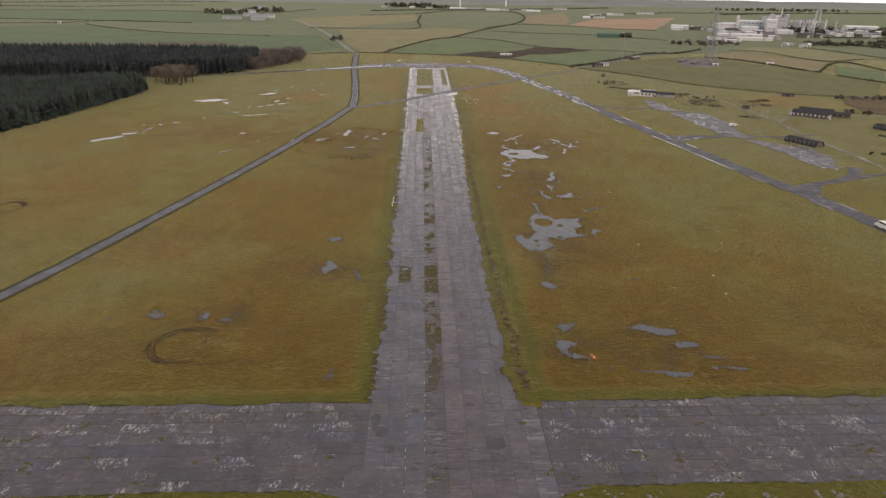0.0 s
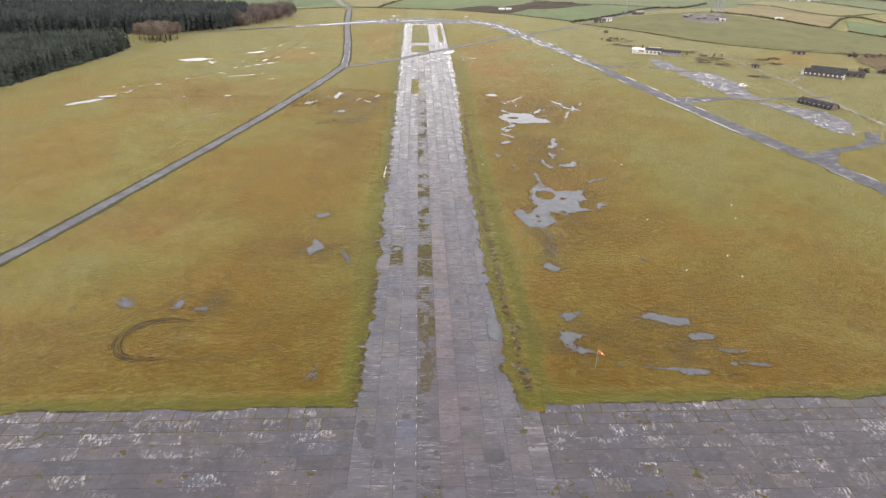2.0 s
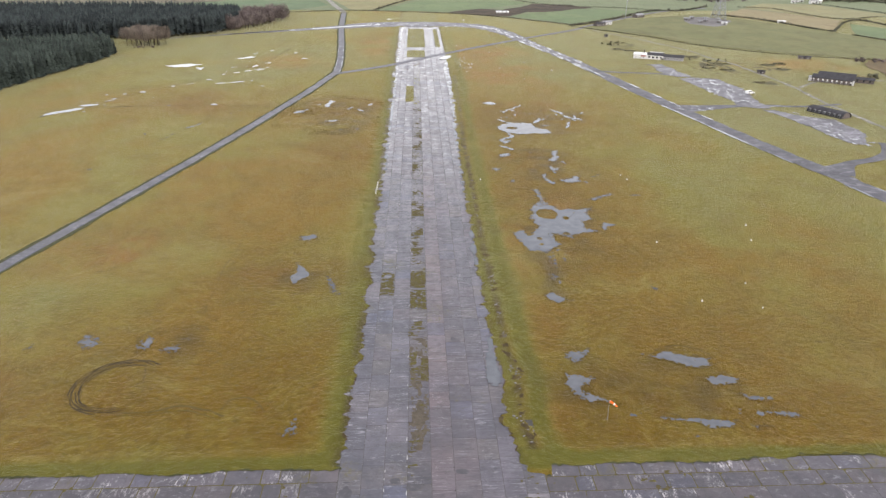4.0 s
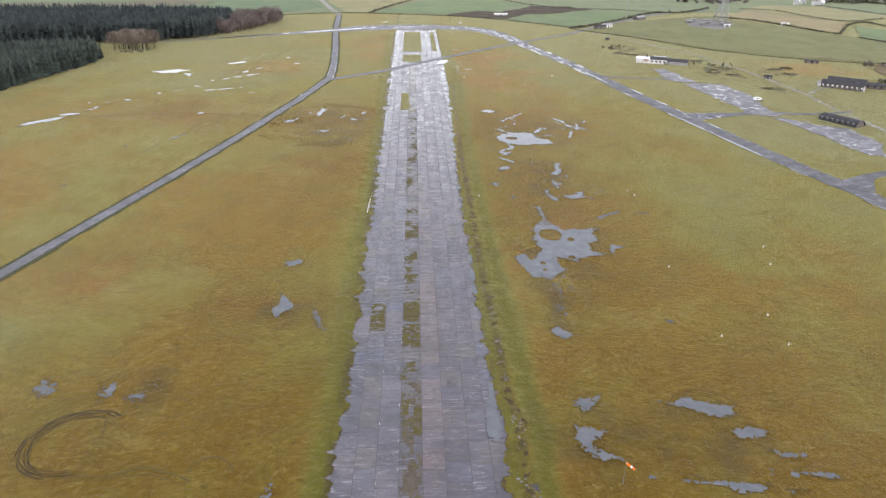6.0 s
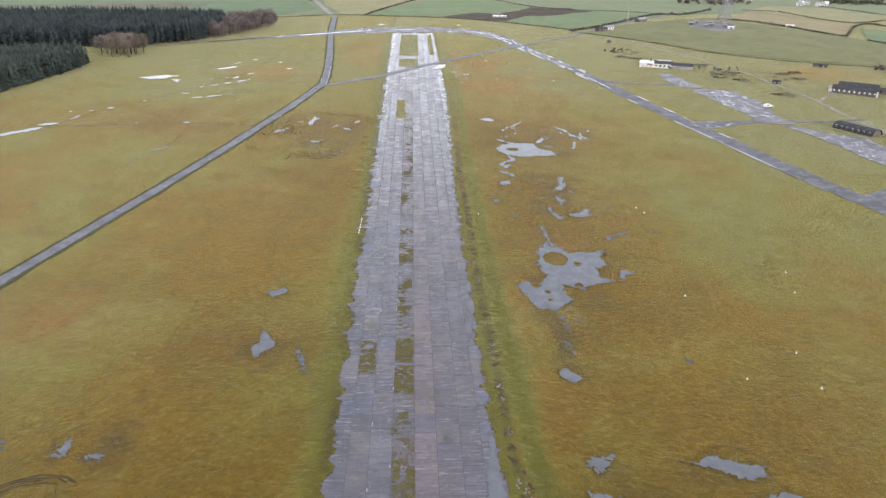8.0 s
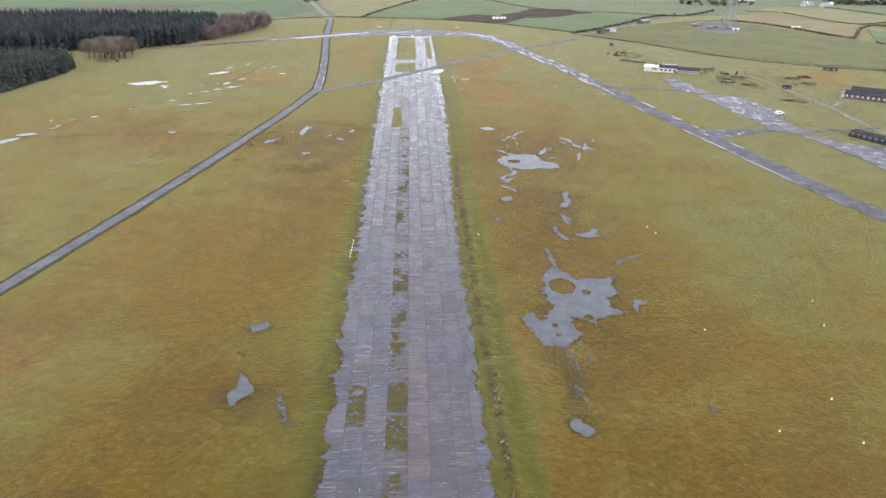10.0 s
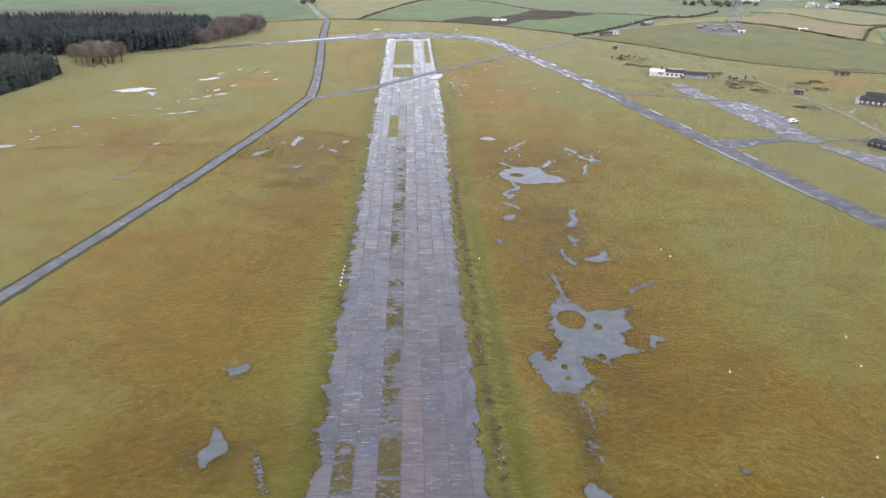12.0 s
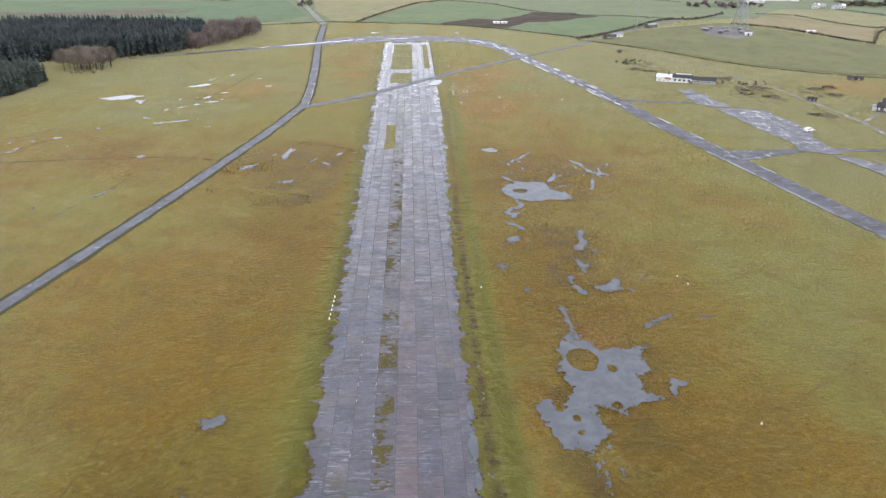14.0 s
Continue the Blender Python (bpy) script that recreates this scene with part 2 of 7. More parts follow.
    wet = s.math("MULTIPLY", s.ramp(s.noise(0.3, 4, 0.6, stretch=(1.2, 0.06, 1), shift=(seed, 40, 0)), 0.25, 0.7, 0.35, 1.0), s.ramp(s.noise(0.9, 6, 0.85, stretch=(0.7, 0.8, 1), shift=(seed, 7, 0)), 0.42, 0.54))
    # rain held in the dips across the lanes
    film = s.ramp(s.noise(0.3 if coarse else 0.42, 6, 0.8, stretch=(0.3, 1.2, 1), shift=(seed, 61, 0), warp=0.3), 0.53 - rain, 0.6 - rain) if along_y else s.ramp(s.noise(0.3, 5, 0.7, shift=(seed, 61, 0)), 0.64, 0.7)
    s.bump(s.math("ADD", s.math("ADD", streak, hatch), s.math("MULTIPLY", grit, 0.3)), 0.25, 0.03)
    s.put(s.b.inputs["Coat Weight"], s.math("MAXIMUM", s.math("MULTIPLY", wet, 0.4), s.math("MULTIPLY", film, 0.9)))
    s.put(s.b.inputs["Coat Roughness"], s.ramp(film, 0, 1, 0.14, 0.05))
    s.b.inputs["Coat IOR"].default_value = 1.33
    return s.done(base, s.ramp(wet, 0, 1, 0.58, 0.32))


def asphalt_material(name, a, b, wetness=0.3, broken=0.0):
    """Tarmac; broken: the share of pale, worn-through patches."""
    s = Shade(name, 0.6, 0.5)
    f = s.noise(0.12, 6, 0.7, warp=0.4)
    col = s.mix(s.ramp(f, 0.35, 0.65), a, b)
    col = s.mix(s.ramp(s.noise(1.3, 5, 0.8), 0.53, 0.66, 0, 0.6), col, tuple(min(1, c * 1.9) for c in b))
    col = s.mix(s.ramp(s.noise(0.5, 5, 0.8, shift=(9, 3, 0)), 0.3, 0.45, 0.5, 0), col, tuple(c * 0.45 for c in a))
    rough = s.ramp(s.noise(0.2, 5, 0.7), 0.4, 0.62, 0.7, wetness)
    if broken:
        patch = s.ramp(s.noise(0.3, 6, 0.8, stretch=(0.6, 1, 1), shift=(31, 8, 0), warp=0.6), 0.62 - 0.2 * broken, 0.68 - 0.2 * broken, 0.0, 0.75)
        col = s.mix(patch, col, tuple(min(1, c * 2.6) for c in b))
        film = s.ramp(s.noise(0.35, 6, 0.8, stretch=(0.5, 1, 1), shift=(4, 55, 0)), 0.66 - 0.2 * broken, 0.7 - 0.2 * broken)
        s.put(s.b.inputs["Coat Weight"], film)
        s.b.inputs["Coat Roughness"].default_value = 0.05
        s.b.inputs["Coat IOR"].default_value = 1.33
    s.bump(s.noise(5, 4, 0.7), 0.2, 0.02)
    return s.done(col, rough)


def water_material():
    s = Shade("turbid_rainwater", 0.06, 0.5)
    s.b.inputs["IOR"].default_value = 1.33
    col = s.mix(s.ramp(s.noise(0.3, 4, 0.6), 0.35, 0.7), (0.1, 0.105, 0.118), (0.132, 0.138, 0.152))
    s.bump(s.noise(3.0, 3, 0.5, stretch=(1, 0.5, 1)), 0.04, 0.02)
    return s.done(col)


def soil_material(name, a, b):
    s = Shade(name, 0.85, 0.25)
    col = s.mix(s.ramp(s.noise(0.8, 5, 0.75), 0.35, 0.65), a, b)
    col = s.mix(s.ramp(s.noise(4, 4, 0.8), 0.3, 0.5, 0.4, 0), col, tuple(c * 0.4 for c in a))
    s.bump(s.noise(2.5, 5, 0.8), 0.6, 0.15)
    return s.done(col)


def leaf_material(name, a, b, scale=0.12):
    s = Shade(name, 0.85, 0.15)
    col = s.mix(s.island(), a, b)
    col = s.mix(s.ramp(s.noise(scale, 4, 0.6), 0.38, 0.64), col, tuple(c * 0.55 for c in a))
    return s.done(col)


def weed_material():
    s = Shade("moss_and_weeds", 0.95, 0.1)
    col = s.mix(s.ramp(s.noise(0.5, 6, 0.75, warp=0.5), 0.38, 0.6), (0.085, 0.068, 0.034), (0.1, 0.088, 0.028))
    col = s.mix(s.ramp(s.noise(1.5, 6, 0.8, shift=(3, 8, 0)), 0.3, 0.5, 0.5, 0.0), col, (0.05, 0.04, 0.02))
    col = s.mix(s.ramp(s.noise(1.1, 5, 0.8, shift=(13, 1, 0)), 0.55, 0.66, 0.0, 0.6), col, (0.14, 0.122, 0.034))
    col = s.mix(s.ramp(s.noise(2.2, 5, 0.8, shift=(5, 19, 0)), 0.54, 0.62, 0.0, 0.75), col, (0.135, 0.125, 0.138))
    s.bump(s.noise(2.0, 5, 0.8), 0.7, 0.2)
    return s.done(col)


GRASS = grass_material()
LANE_TINTS = [(0.855, 0.911, 0.988), (0.873, 0.93, 1.016), (0.873, 0.93, 1.007), (0.918, 0.967, 1.045), (0.738, 0.744, 0.788), (1.05, 0.94, 0.95), (0.9, 0.874, 0.93), (0.837, 0.856, 0.931), (0.9, 0.911, 0.988), (0.864, 0.911, 0.978)]
CONCRETE = [concrete_material("worn_concrete_slab", 3.0 + 0.7 * k, tint=t, lines=0.85 if k < 5 else 0.65, bloom_glint_amount=0.5) for k, t in enumerate(LANE_TINTS)]
CROSS_LANES = [(0.72, 0.6), (0.7, 0.9), (0.74, 0.3), (0.72, 0.95), (0.66, 0.12), (0.74, 0.5), (0.72, 0.95), (0.66, 0.4), (0.84, 0.85)]
CONCRETE_X = [concrete_material("worn_concrete_cross_slab", 11.0 + 1.3 * k, along_y=False, tint=(t * 0.97, t * 0.95, t), bloom_glint_amount=b) for k, (t, b) in enumerate(CROSS_LANES)]
# paler than LANE_TINTS: wet sheen of the distant lanes put into the tint
FAR_SHEEN_TINTS = [(1.08, 1.08, 1.12), (1.04, 1.06, 1.12), (1.0, 1.03, 1.1), (0.92, 0.92, 0.98), (0.72, 0.68, 0.68), (0.95, 0.91, 0.95), (0.93, 0.92, 0.97), (0.9, 0.93, 1.0), (1.0, 1.02, 1.08), (1.06, 1.08, 1.14)]
CONCRETE_FAR = [concrete_material("worn_concrete_sheen_rows", 3.0 + 1.7 * k, tint=t, loose=False, bloom_glint_amount=0.35, rain=-0.02 if k == 4 else 0.015, coarse=True) for k, t in enumerate(FAR_SHEEN_TINTS)]
APRON = asphalt_material("wet_apron_concrete", (0.07, 0.066, 0.074), (0.11, 0.104, 0.118), 0.5, 0.45)
ASPHALT = asphalt_material("grey_road_asphalt", (0.074, 0.072, 0.084), (0.11, 0.107, 0.122), 0.5, 0.15)
TAXI = asphalt_material("worn_perimeter_tarmac", (0.042, 0.04, 0.048), (0.07, 0.066, 0.077), 0.55, 0.4)
TAXI_FAR = asphalt_material("broken_perimeter_tarmac", (0.052, 0.049, 0.058), (0.088, 0.084, 0.096), 0.5, 0.5)
TRACKWAY = asphalt_material("pale_cinder_track", (0.13, 0.122, 0.095), (0.2, 0.19, 0.165), 0.75, 0.25)
JOINT = soil_material("dark_joint_soil", (0.058, 0.053, 0.05), (0.092, 0.084, 0.077))
SILT = soil_material("brown_silt_film", (0.075, 0.061, 0.045), (0.112, 0.093, 0.07))
MUD = soil_material("dark_wet_mud", (0.046, 0.032, 0.013), (0.088, 0.063, 0.025))
TURF_EDGE = soil_material("dark_green_turf_edge", (0.04, 0.042, 0.016), (0.07, 0.07, 0.026))
TRODDEN = soil_material("trodden_grass", (0.085, 0.062, 0.018), (0.125, 0.09, 0.024))
WATER = water_material()
MOSS = weed_material()
PATCH = asphalt_material("smooth_repair_asphalt", (0.075, 0.07, 0.078), (0.096, 0.09, 0.1), 0.5)
DARK_PATCH = asphalt_material("dark_tar_patch", (0.05, 0.047, 0.053), (0.068, 0.063, 0.07), 0.5)
PALE_MARK = plain("worn_pale_sealant", (0.36, 0.35, 0.35), 0.8, 0.3)
CHALK = plain("pale_field_stone", (0.55, 0.54, 0.53), 0.85, 0.2, 2.0)
WHITE = plain("white_paint", (0.78, 0.78, 0.76), 0.6, 0.12)
STONE = plain("broken_concrete_rubble", (0.19, 0.18, 0.19), 0.85, 0.35, 2.0)


# ---- mesh helpers ----
def lattice(ix, iy, seed):
    ix, iy = ix.astype(np.int64), iy.astype(np.int64)
    h = (ix * 374761393 + iy * 668265263 + seed * 974711) & 0x7FFFFFFF
    h = ((h ^ (h >> 13)) * 1274126177) & 0x7FFFFFFF
    return ((h ^ (h >> 16)) & 0xFFFF) / 65535.0


def value_noise(x, y, seed=0):
    x, y = np.asarray(x, float), np.asarray(y, float)
    ix, iy = np.floor(x), np.floor(y)
    u, v = x - ix, y - iy
    u, v = u * u * (3 - 2 * u), v * v * (3 - 2 * v)
    a, b = lattice(ix, iy, seed), lattice(ix + 1, iy, seed)
    c, d = lattice(ix, iy + 1, seed), lattice(ix + 1, iy + 1, seed)
    return (a * (1 - u) + b * u) * (1 - v) + (c * (1 - u) + d * u) * v


def fbm(x, y, seed=0, octaves=4):
    """About -1 to 1."""
    x, y = np.asarray(x, float), np.asarray(y, float)
    total, amp, norm = 0.0, 1.0, 0.0
    for k in range(octaves):
        total = total + amp * (value_noise(x * 2**k + 17 * k, y * 2**k - 9 * k, seed + k) * 2 - 1)
        norm += amp
        amp *= 0.55
    return total / norm * 1.6


def bulk(name, verts, faces, material):
    """A mesh from numpy arrays, faces all with the same number of corners."""
    me = bpy.data.meshes.new(name)
    verts, faces = np.asarray(verts, np.float32), np.asarray(faces, np.int32)
    n, k = faces.shape
    me.vertices.add(len(verts))
    me.vertices.foreach_set("co", verts.ravel())
    me.loops.add(n * k)
    me.loops.foreach_set("vertex_index", faces.ravel())
    me.polygons.add(n)
    me.polygons.foreach_set("loop_start", np.arange(0, n * k, k, dtype=np.int32))
    me.polygons.foreach_set("loop_total", np.full(n, k, np.int32))
    me.update(calc_edges=True)
    me.shade_flat()
    me.materials.append(material)
    return me


def thing(name, label, category, group="", kind="", at=(0, 0, 0), turn=0.0):
    ob = new(name)
    ob.matrix_world = pose(*at, 0, 0, turn)
    return tagged(ob, label, category, group, kind)


def under(name, me, parent, label=""):
    """A ready mesh as a part of a thing; its vertices are in the thing's own frame."""
    ob = new(name, me)
    ob.parent = parent
    return tagged(ob, label)


def part(name, bm, material, parent, label=""):
    me = bpy.data.meshes.new(name)
    bm.to_mesh(me)
    bm.free()
    me.materials.append(material)
    return under(name, me, parent, label)


def add_box(bm, x0, y0, z0, x1, y1, z1, bevel=0.0):
    made = bmesh.ops.create_cube(bm, size=1, matrix=Matrix.LocRotScale(((x0 + x1) / 2, (y0 + y1) / 2, (z0 + z1) / 2), None, (x1 - x0, y1 - y0, z1 - z0)))["verts"]
    if bevel:
        edges = {e for v in made for e in v.link_edges}
        bmesh.ops.bevel(bm, geom=list(edges), offset=bevel, segments=1, affect="EDGES")
    return bm


def add_tube(bm, a, b, ra, rb, sides=6):
    a, b = Vector(a), Vector(b)
    d = b - a
    m = Matrix.Translation((a + b) / 2) @ d.to_track_quat("Z", "Y").to_matrix().to_4x4()
    bmesh.ops.create_cone(bm, cap_ends=True, segments=sides, radius1=ra, radius2=rb, depth=d.length, matrix=m)
    return bm


def box_part(name, dims, material, parent, label="", bevel=0.0):
    return part(name, add_box(bmesh.new(), *dims, bevel), material, parent, label)


def smooth_line(pts, step):
    """A Catmull-Rom line through plan points, at even steps."""
    p = np.array(pts, float)
    p = np.vstack([2 * p[0] - p[1], p, 2 * p[-1] - p[-2]])
    out = []
    for i in range(1, len(p) - 2):
        a, b, c, d = p[i - 1:i + 3]
        n = max(2, int(np.hypot(*(c - b)) / step))
        for u in np.linspace(0, 1, n, endpoint=False):
            out.append(0.5 * (2 * b + (c - a) * u + (2 * a - 5 * b + 4 * c - d) * u * u + (3 * b - a - 3 * c + d) * u**3))
    out.append(p[-2])
    return np.array(out)


def straight_line(pts, step):
    """Plan points joined by straight runs, at even steps."""
    out = []
    for a, c in zip(pts, pts[1:]):
        n = max(1, int(math.hypot(c[0] - a[0], c[1] - a[1]) / step))
        out += [(a[0] + (c[0] - a[0]) * i / n, a[1] + (c[1] - a[1]) * i / n) for i in range(n)]
    return np.array(out + [pts[-1]], float)


def normals(line):
    d = np.gradient(line, axis=0)
    d /= np.hypot(d[:, 0], d[:, 1])[:, None]
    return np.stack([-d[:, 1], d[:, 0]], -1)


def ribbon(name, pts, width, material, z, step=3.0, ragged=0.3, thick=0.03, seed=1):
    """A strip of paving with uneven edges and a small edge face."""
    line = smooth_line(pts, step)
    n = normals(line)
    s = np.cumsum(np.r_[0, np.hypot(*np.diff(line, axis=0).T)])
    w = np.broadcast_to(np.interp(s / s[-1], np.linspace(0, 1, len(width)), width) if isinstance(width, list) else width, s.shape)
    left = line + n * (w / 2 + ragged * fbm(s * 0.2, s * 0, seed))[:, None]
    right = line - n * (w / 2 + ragged * fbm(s * 0.2, s * 0 + 5, seed))[:, None]
    k = len(line)
    v = np.zeros((k * 4, 3))
    for j, (p, h) in enumerate(((left + n * 0.05, z - thick), (left, z), (right, z), (right - n * 0.05, z - thick))):
        v[j::4, :2], v[j::4, 2] = p, h
    f = [(4 * i + j, 4 * i + j + 1, 4 * i + j + 5, 4 * i + j + 4) for i in range(k - 1) for j in range(3)]
    return bulk(name, v, f, material)


def region(name, x0, x1, y0, y1, step, field, z, material):
    """The flat area in which field(x, y) is above zero, cut along its edge."""
    xs, ys = np.arange(x0, x1 + step, step), np.arange(y0, y1 + step, step)
    gx, gy = np.meshgrid(xs, ys)
    f = field(gx, gy)
    inside = f > 0
    some = inside[:-1, :-1] | inside[1:, :-1] | inside[:-1, 1:] | inside[1:, 1:]
    verts, seen, faces = [], {}, []

    def corner(j, i):
        if (j, i) not in seen:
            seen[j, i] = len(verts)
            verts.append((xs[i], ys[j], z))
        return seen[j, i]

    def cross(a, b):
        key = (a, b) if a < b else (b, a)
        if key not in seen:
            fa, fb = f[key[0]], f[key[1]]
            u = fa / (fa - fb)
            (ja, ia), (jb, ib) = key
            seen[key] = len(verts)
            verts.append((xs[ia] + (xs[ib] - xs[ia]) * u, ys[ja] + (ys[jb] - ys[ja]) * u, z))
        return seen[key]

    for j, i in zip(*np.nonzero(some)):
        ring = [(j, i), (j, i + 1), (j + 1, i + 1), (j + 1, i)]
        poly = []
        for a, b in zip(ring, ring[1:] + ring[:1]):
            if inside[a]:
                poly.append(corner(*a))
            if inside[a] != inside[b]:
                poly.append(cross(a, b))
        if len(poly) > 2:
            faces.append(poly)
    me = bpy.data.meshes.new(name)
    me.from_pydata(verts, [], faces)
    me.materials.append(material)
    return me


def blobs(x, y, spots, sharp=1.1):
    """A soft union of ellipses (x, y, half width, half depth)."""
    total = np.zeros_like(x)
    for cx, cy, rx, ry in spots:
        d = ((x - cx) / rx) ** 2 + ((y - cy) / ry) ** 2
        total = total + np.exp(-sharp * d)
    return total


def inside(poly, x, y):
    hit = np.zeros(np.shape(x), bool)
    for (ax, ay), (bx, by) in zip(poly, poly[1:] + poly[:1]):
        cut = (ay > y) != (by > y)
        hit ^= cut & (x < (bx - ax) * (y - ay) / (by - ay + 1e-9) + ax)
    return hit


def edge_distance(poly, x, y):
    best = np.full(np.shape(x), 1e9)
    for (ax, ay), (bx, by) in zip(poly, poly[1:] + poly[:1]):
        d = np.array((bx - ax, by - ay))
        u = np.clip(((x - ax) * d[0] + (y - ay) * d[1]) / (d @ d), 0, 1)
        best = np.minimum(best, np.hypot(x - ax - u * d[0], y - ay - u * d[1]))
    return best


# ---- the plan of the paving ----
LANES = [-15.4, -13.6, -10.3, -7.1, -3.7, -0.2, 3.2, 6.9, 10.1, 13.2, 16.3]
CROSS = (73.0, 96.8)
SKEW = 0.0145  # the cross runway is not quite square to the main one
END = 607.0


def left_edge(y):
    return np.interp(y, [40, 60, 66, 68.5, 70.5, 72, 73, 73.6, 94, 97, 101, 109, 120, 138, 204, 332, 450, 612], [-13.2, -11.4, -11.3, -12.2, -14.5, -18, -22, -14.6, -14.6, -13.9, -13.2, -13.2, -13.2, -13.0, -13.2, -13.8, -14.5, -15.2])


def right_edge(y):
    return np.interp(y, [40, 60, 68, 70, 72, 73.2, 73.8, 94.6, 95.2, 97.7, 103, 104.5, 106.5, 110, 117.4, 120.5, 124, 130, 138, 150, 186, 230, 262, 340, 380, 463, 612], [13.0, 14.0, 14.9, 15.8, 18, 22, 16.5, 16.4, 13.8, 13.1, 12.9, 12.2, 11.9, 12.1, 12.9, 13.0, 12.7, 12.1, 12.4, 12.1, 12.1, 12.6, 13.0, 14.9, 16.0, 16.6, 16.9])


def paved(x, y):
    """Above zero on the crossing runways, by the distance from their ragged edge."""
    far = np.clip((y - 150) / 150, 0, 1)
    tooth = 0.5 * fbm(y * 0.16, y * 0, 3, 3) + 0.5 * fbm(y * 0.45, y * 0, 23, 3) + 2.2 * (value_noise(y * 0.9, y * 0, 5) ** 5 - 0.14) + 0.9 * (value_noise(y * 2.6, x * 0.5, 8) - 0.5) + 0.5 * (value_noise(y * 5, x * 2, 18) - 0.5)
    tooth2 = 0.35 * fbm(y * 0.16, y * 0 + 9, 4, 3) + 0.4 * fbm(y * 0.45, y * 0, 24, 3) + 1.5 * (value_noise(y * 0.8, y * 0 + 4, 6) ** 5 - 0.14) + 0.8 * (value_noise(y * 2.6, x * 0.5, 9) - 0.5) + 0.5 * (value_noise(y * 5, x * 2, 19) - 0.5)
    tooth = tooth + far * (1.9 * np.clip(value_noise(y * 0.5, y * 0, 51) * 3 - 1.7, 0, 1) - 0.35)
    tooth2 = tooth2 + far * (1.2 * np.clip(value_noise(y * 0.45, y * 0, 52) * 3 - 1.7, 0, 1) - 0.25)
    main = np.minimum(np.minimum(x - left_edge(y) + tooth, right_edge(y) - x + tooth2), END - y)
    wob = 0.25 * fbm(x * 0.12, x * 0, 13, 3) + 0.3 * (value_noise(x * 0.35, x * 0, 14) - 0.5) + 0.4 * (value_noise(x * 1.6, y * 0.6, 15) - 0.5) + 0.7 * (np.clip(value_noise(x * 0.3, x * 0, 16) * 4 - 1.6, 0, 1) - 0.5) * (y > 85)
    tongue = np.where((x > 13) & (x < 17.4), 2.3, 0.0)
    v = y - SKEW * x
    wide = np.minimum(CROSS[1] - 0.35 - tongue - v, v - CROSS[0] - 0.4) + wob
    return np.maximum(main, wide)


ROAD_LEFT = [(-113, 112), (-104.8, 140), (-97.2, 166.7), (-87.6, 206), (-72.6, 269), (-57.2, 343), (-48.8, 391), (-46.3, 420), (-52.3, 499), (-62, 600), (-70, 708)]
ROAD_FAR = [(-70, 708), (-86, 775), (-103, 849), (-147, 1032), (-206, 1225), (-240, 1300)]
ROAD_CROSS = [(-47, 402), (-30, 417), (-14, 434), (18.7, 476), (71.5, 538), (122, 592), (143, 622), (188, 680), (240, 738), (304, 782)]
PERIMETER = [(-176, 532), (-137, 556), (-65, 600), (-38, 617), (-10, 623.5), (22, 624), (45, 616), (58, 598), (68, 568), (76, 530), (92, 458), (104.2, 385), (114.6, 328), (122.6, 287), (130, 252), (136.5, 226), (142, 196), (147, 160)]
TRACK = [(140, 594), (163.9, 540.3), (180.4, 495.3), (184.4, 464.3), (190.0, 441.7), (191.6, 414.5), (192.9, 395.5), (193.0, 367.7), (190.4, 339.5), (190, 300), (190, 260), (190, 230)]


# ---- the state of the grass over the plan ----
WET = [(28.5, 158, 2.6, 7), (28, 151, 3, 4), (33, 168, 2.5, 5), (-32, 157, 5, 6), (27, 118, 9, 12), (47, 118, 14, 12), (34, 186, 13, 16), (29, 167, 5, 8), (40, 240, 12, 26), (42, 286, 16, 20), (56, 310, 18, 12),
       (-28, 159, 9, 9), (-42, 326, 18, 18), (-29, 318, 14, 22), (-33, 294, 14, 16), (-50, 130, 12, 6), (-20, 155, 4, 9)]
RUSTY = [(-45, 112, 28, 14), (-25, 118, 12, 18), (38, 112, 26, 14), (30, 135, 14, 20), (33, 175, 16, 24), (38, 205, 20, 25), (34, 250, 18, 40), (38, 320, 30, 50),
         (45, 400, 40, 60), (40, 470, 34, 40), (-35, 165, 20, 22), (-30, 250, 14, 40), (-38, 320, 24, 30), (-100, 330, 30, 26), (-75, 440, 30, 30), (-30, 520, 12, 60), (235, 440, 50, 26), (62, 130, 26, 14), (-70, 175, 25, 18)]


def soft(x, y, spots):
    total = np.zeros(np.shape(x))
    for cx, cy, rx, ry in spots:
        total = np.maximum(total, np.exp(-((x - cx) / rx) ** 2 - ((y - cy) / ry) ** 2))
    return total


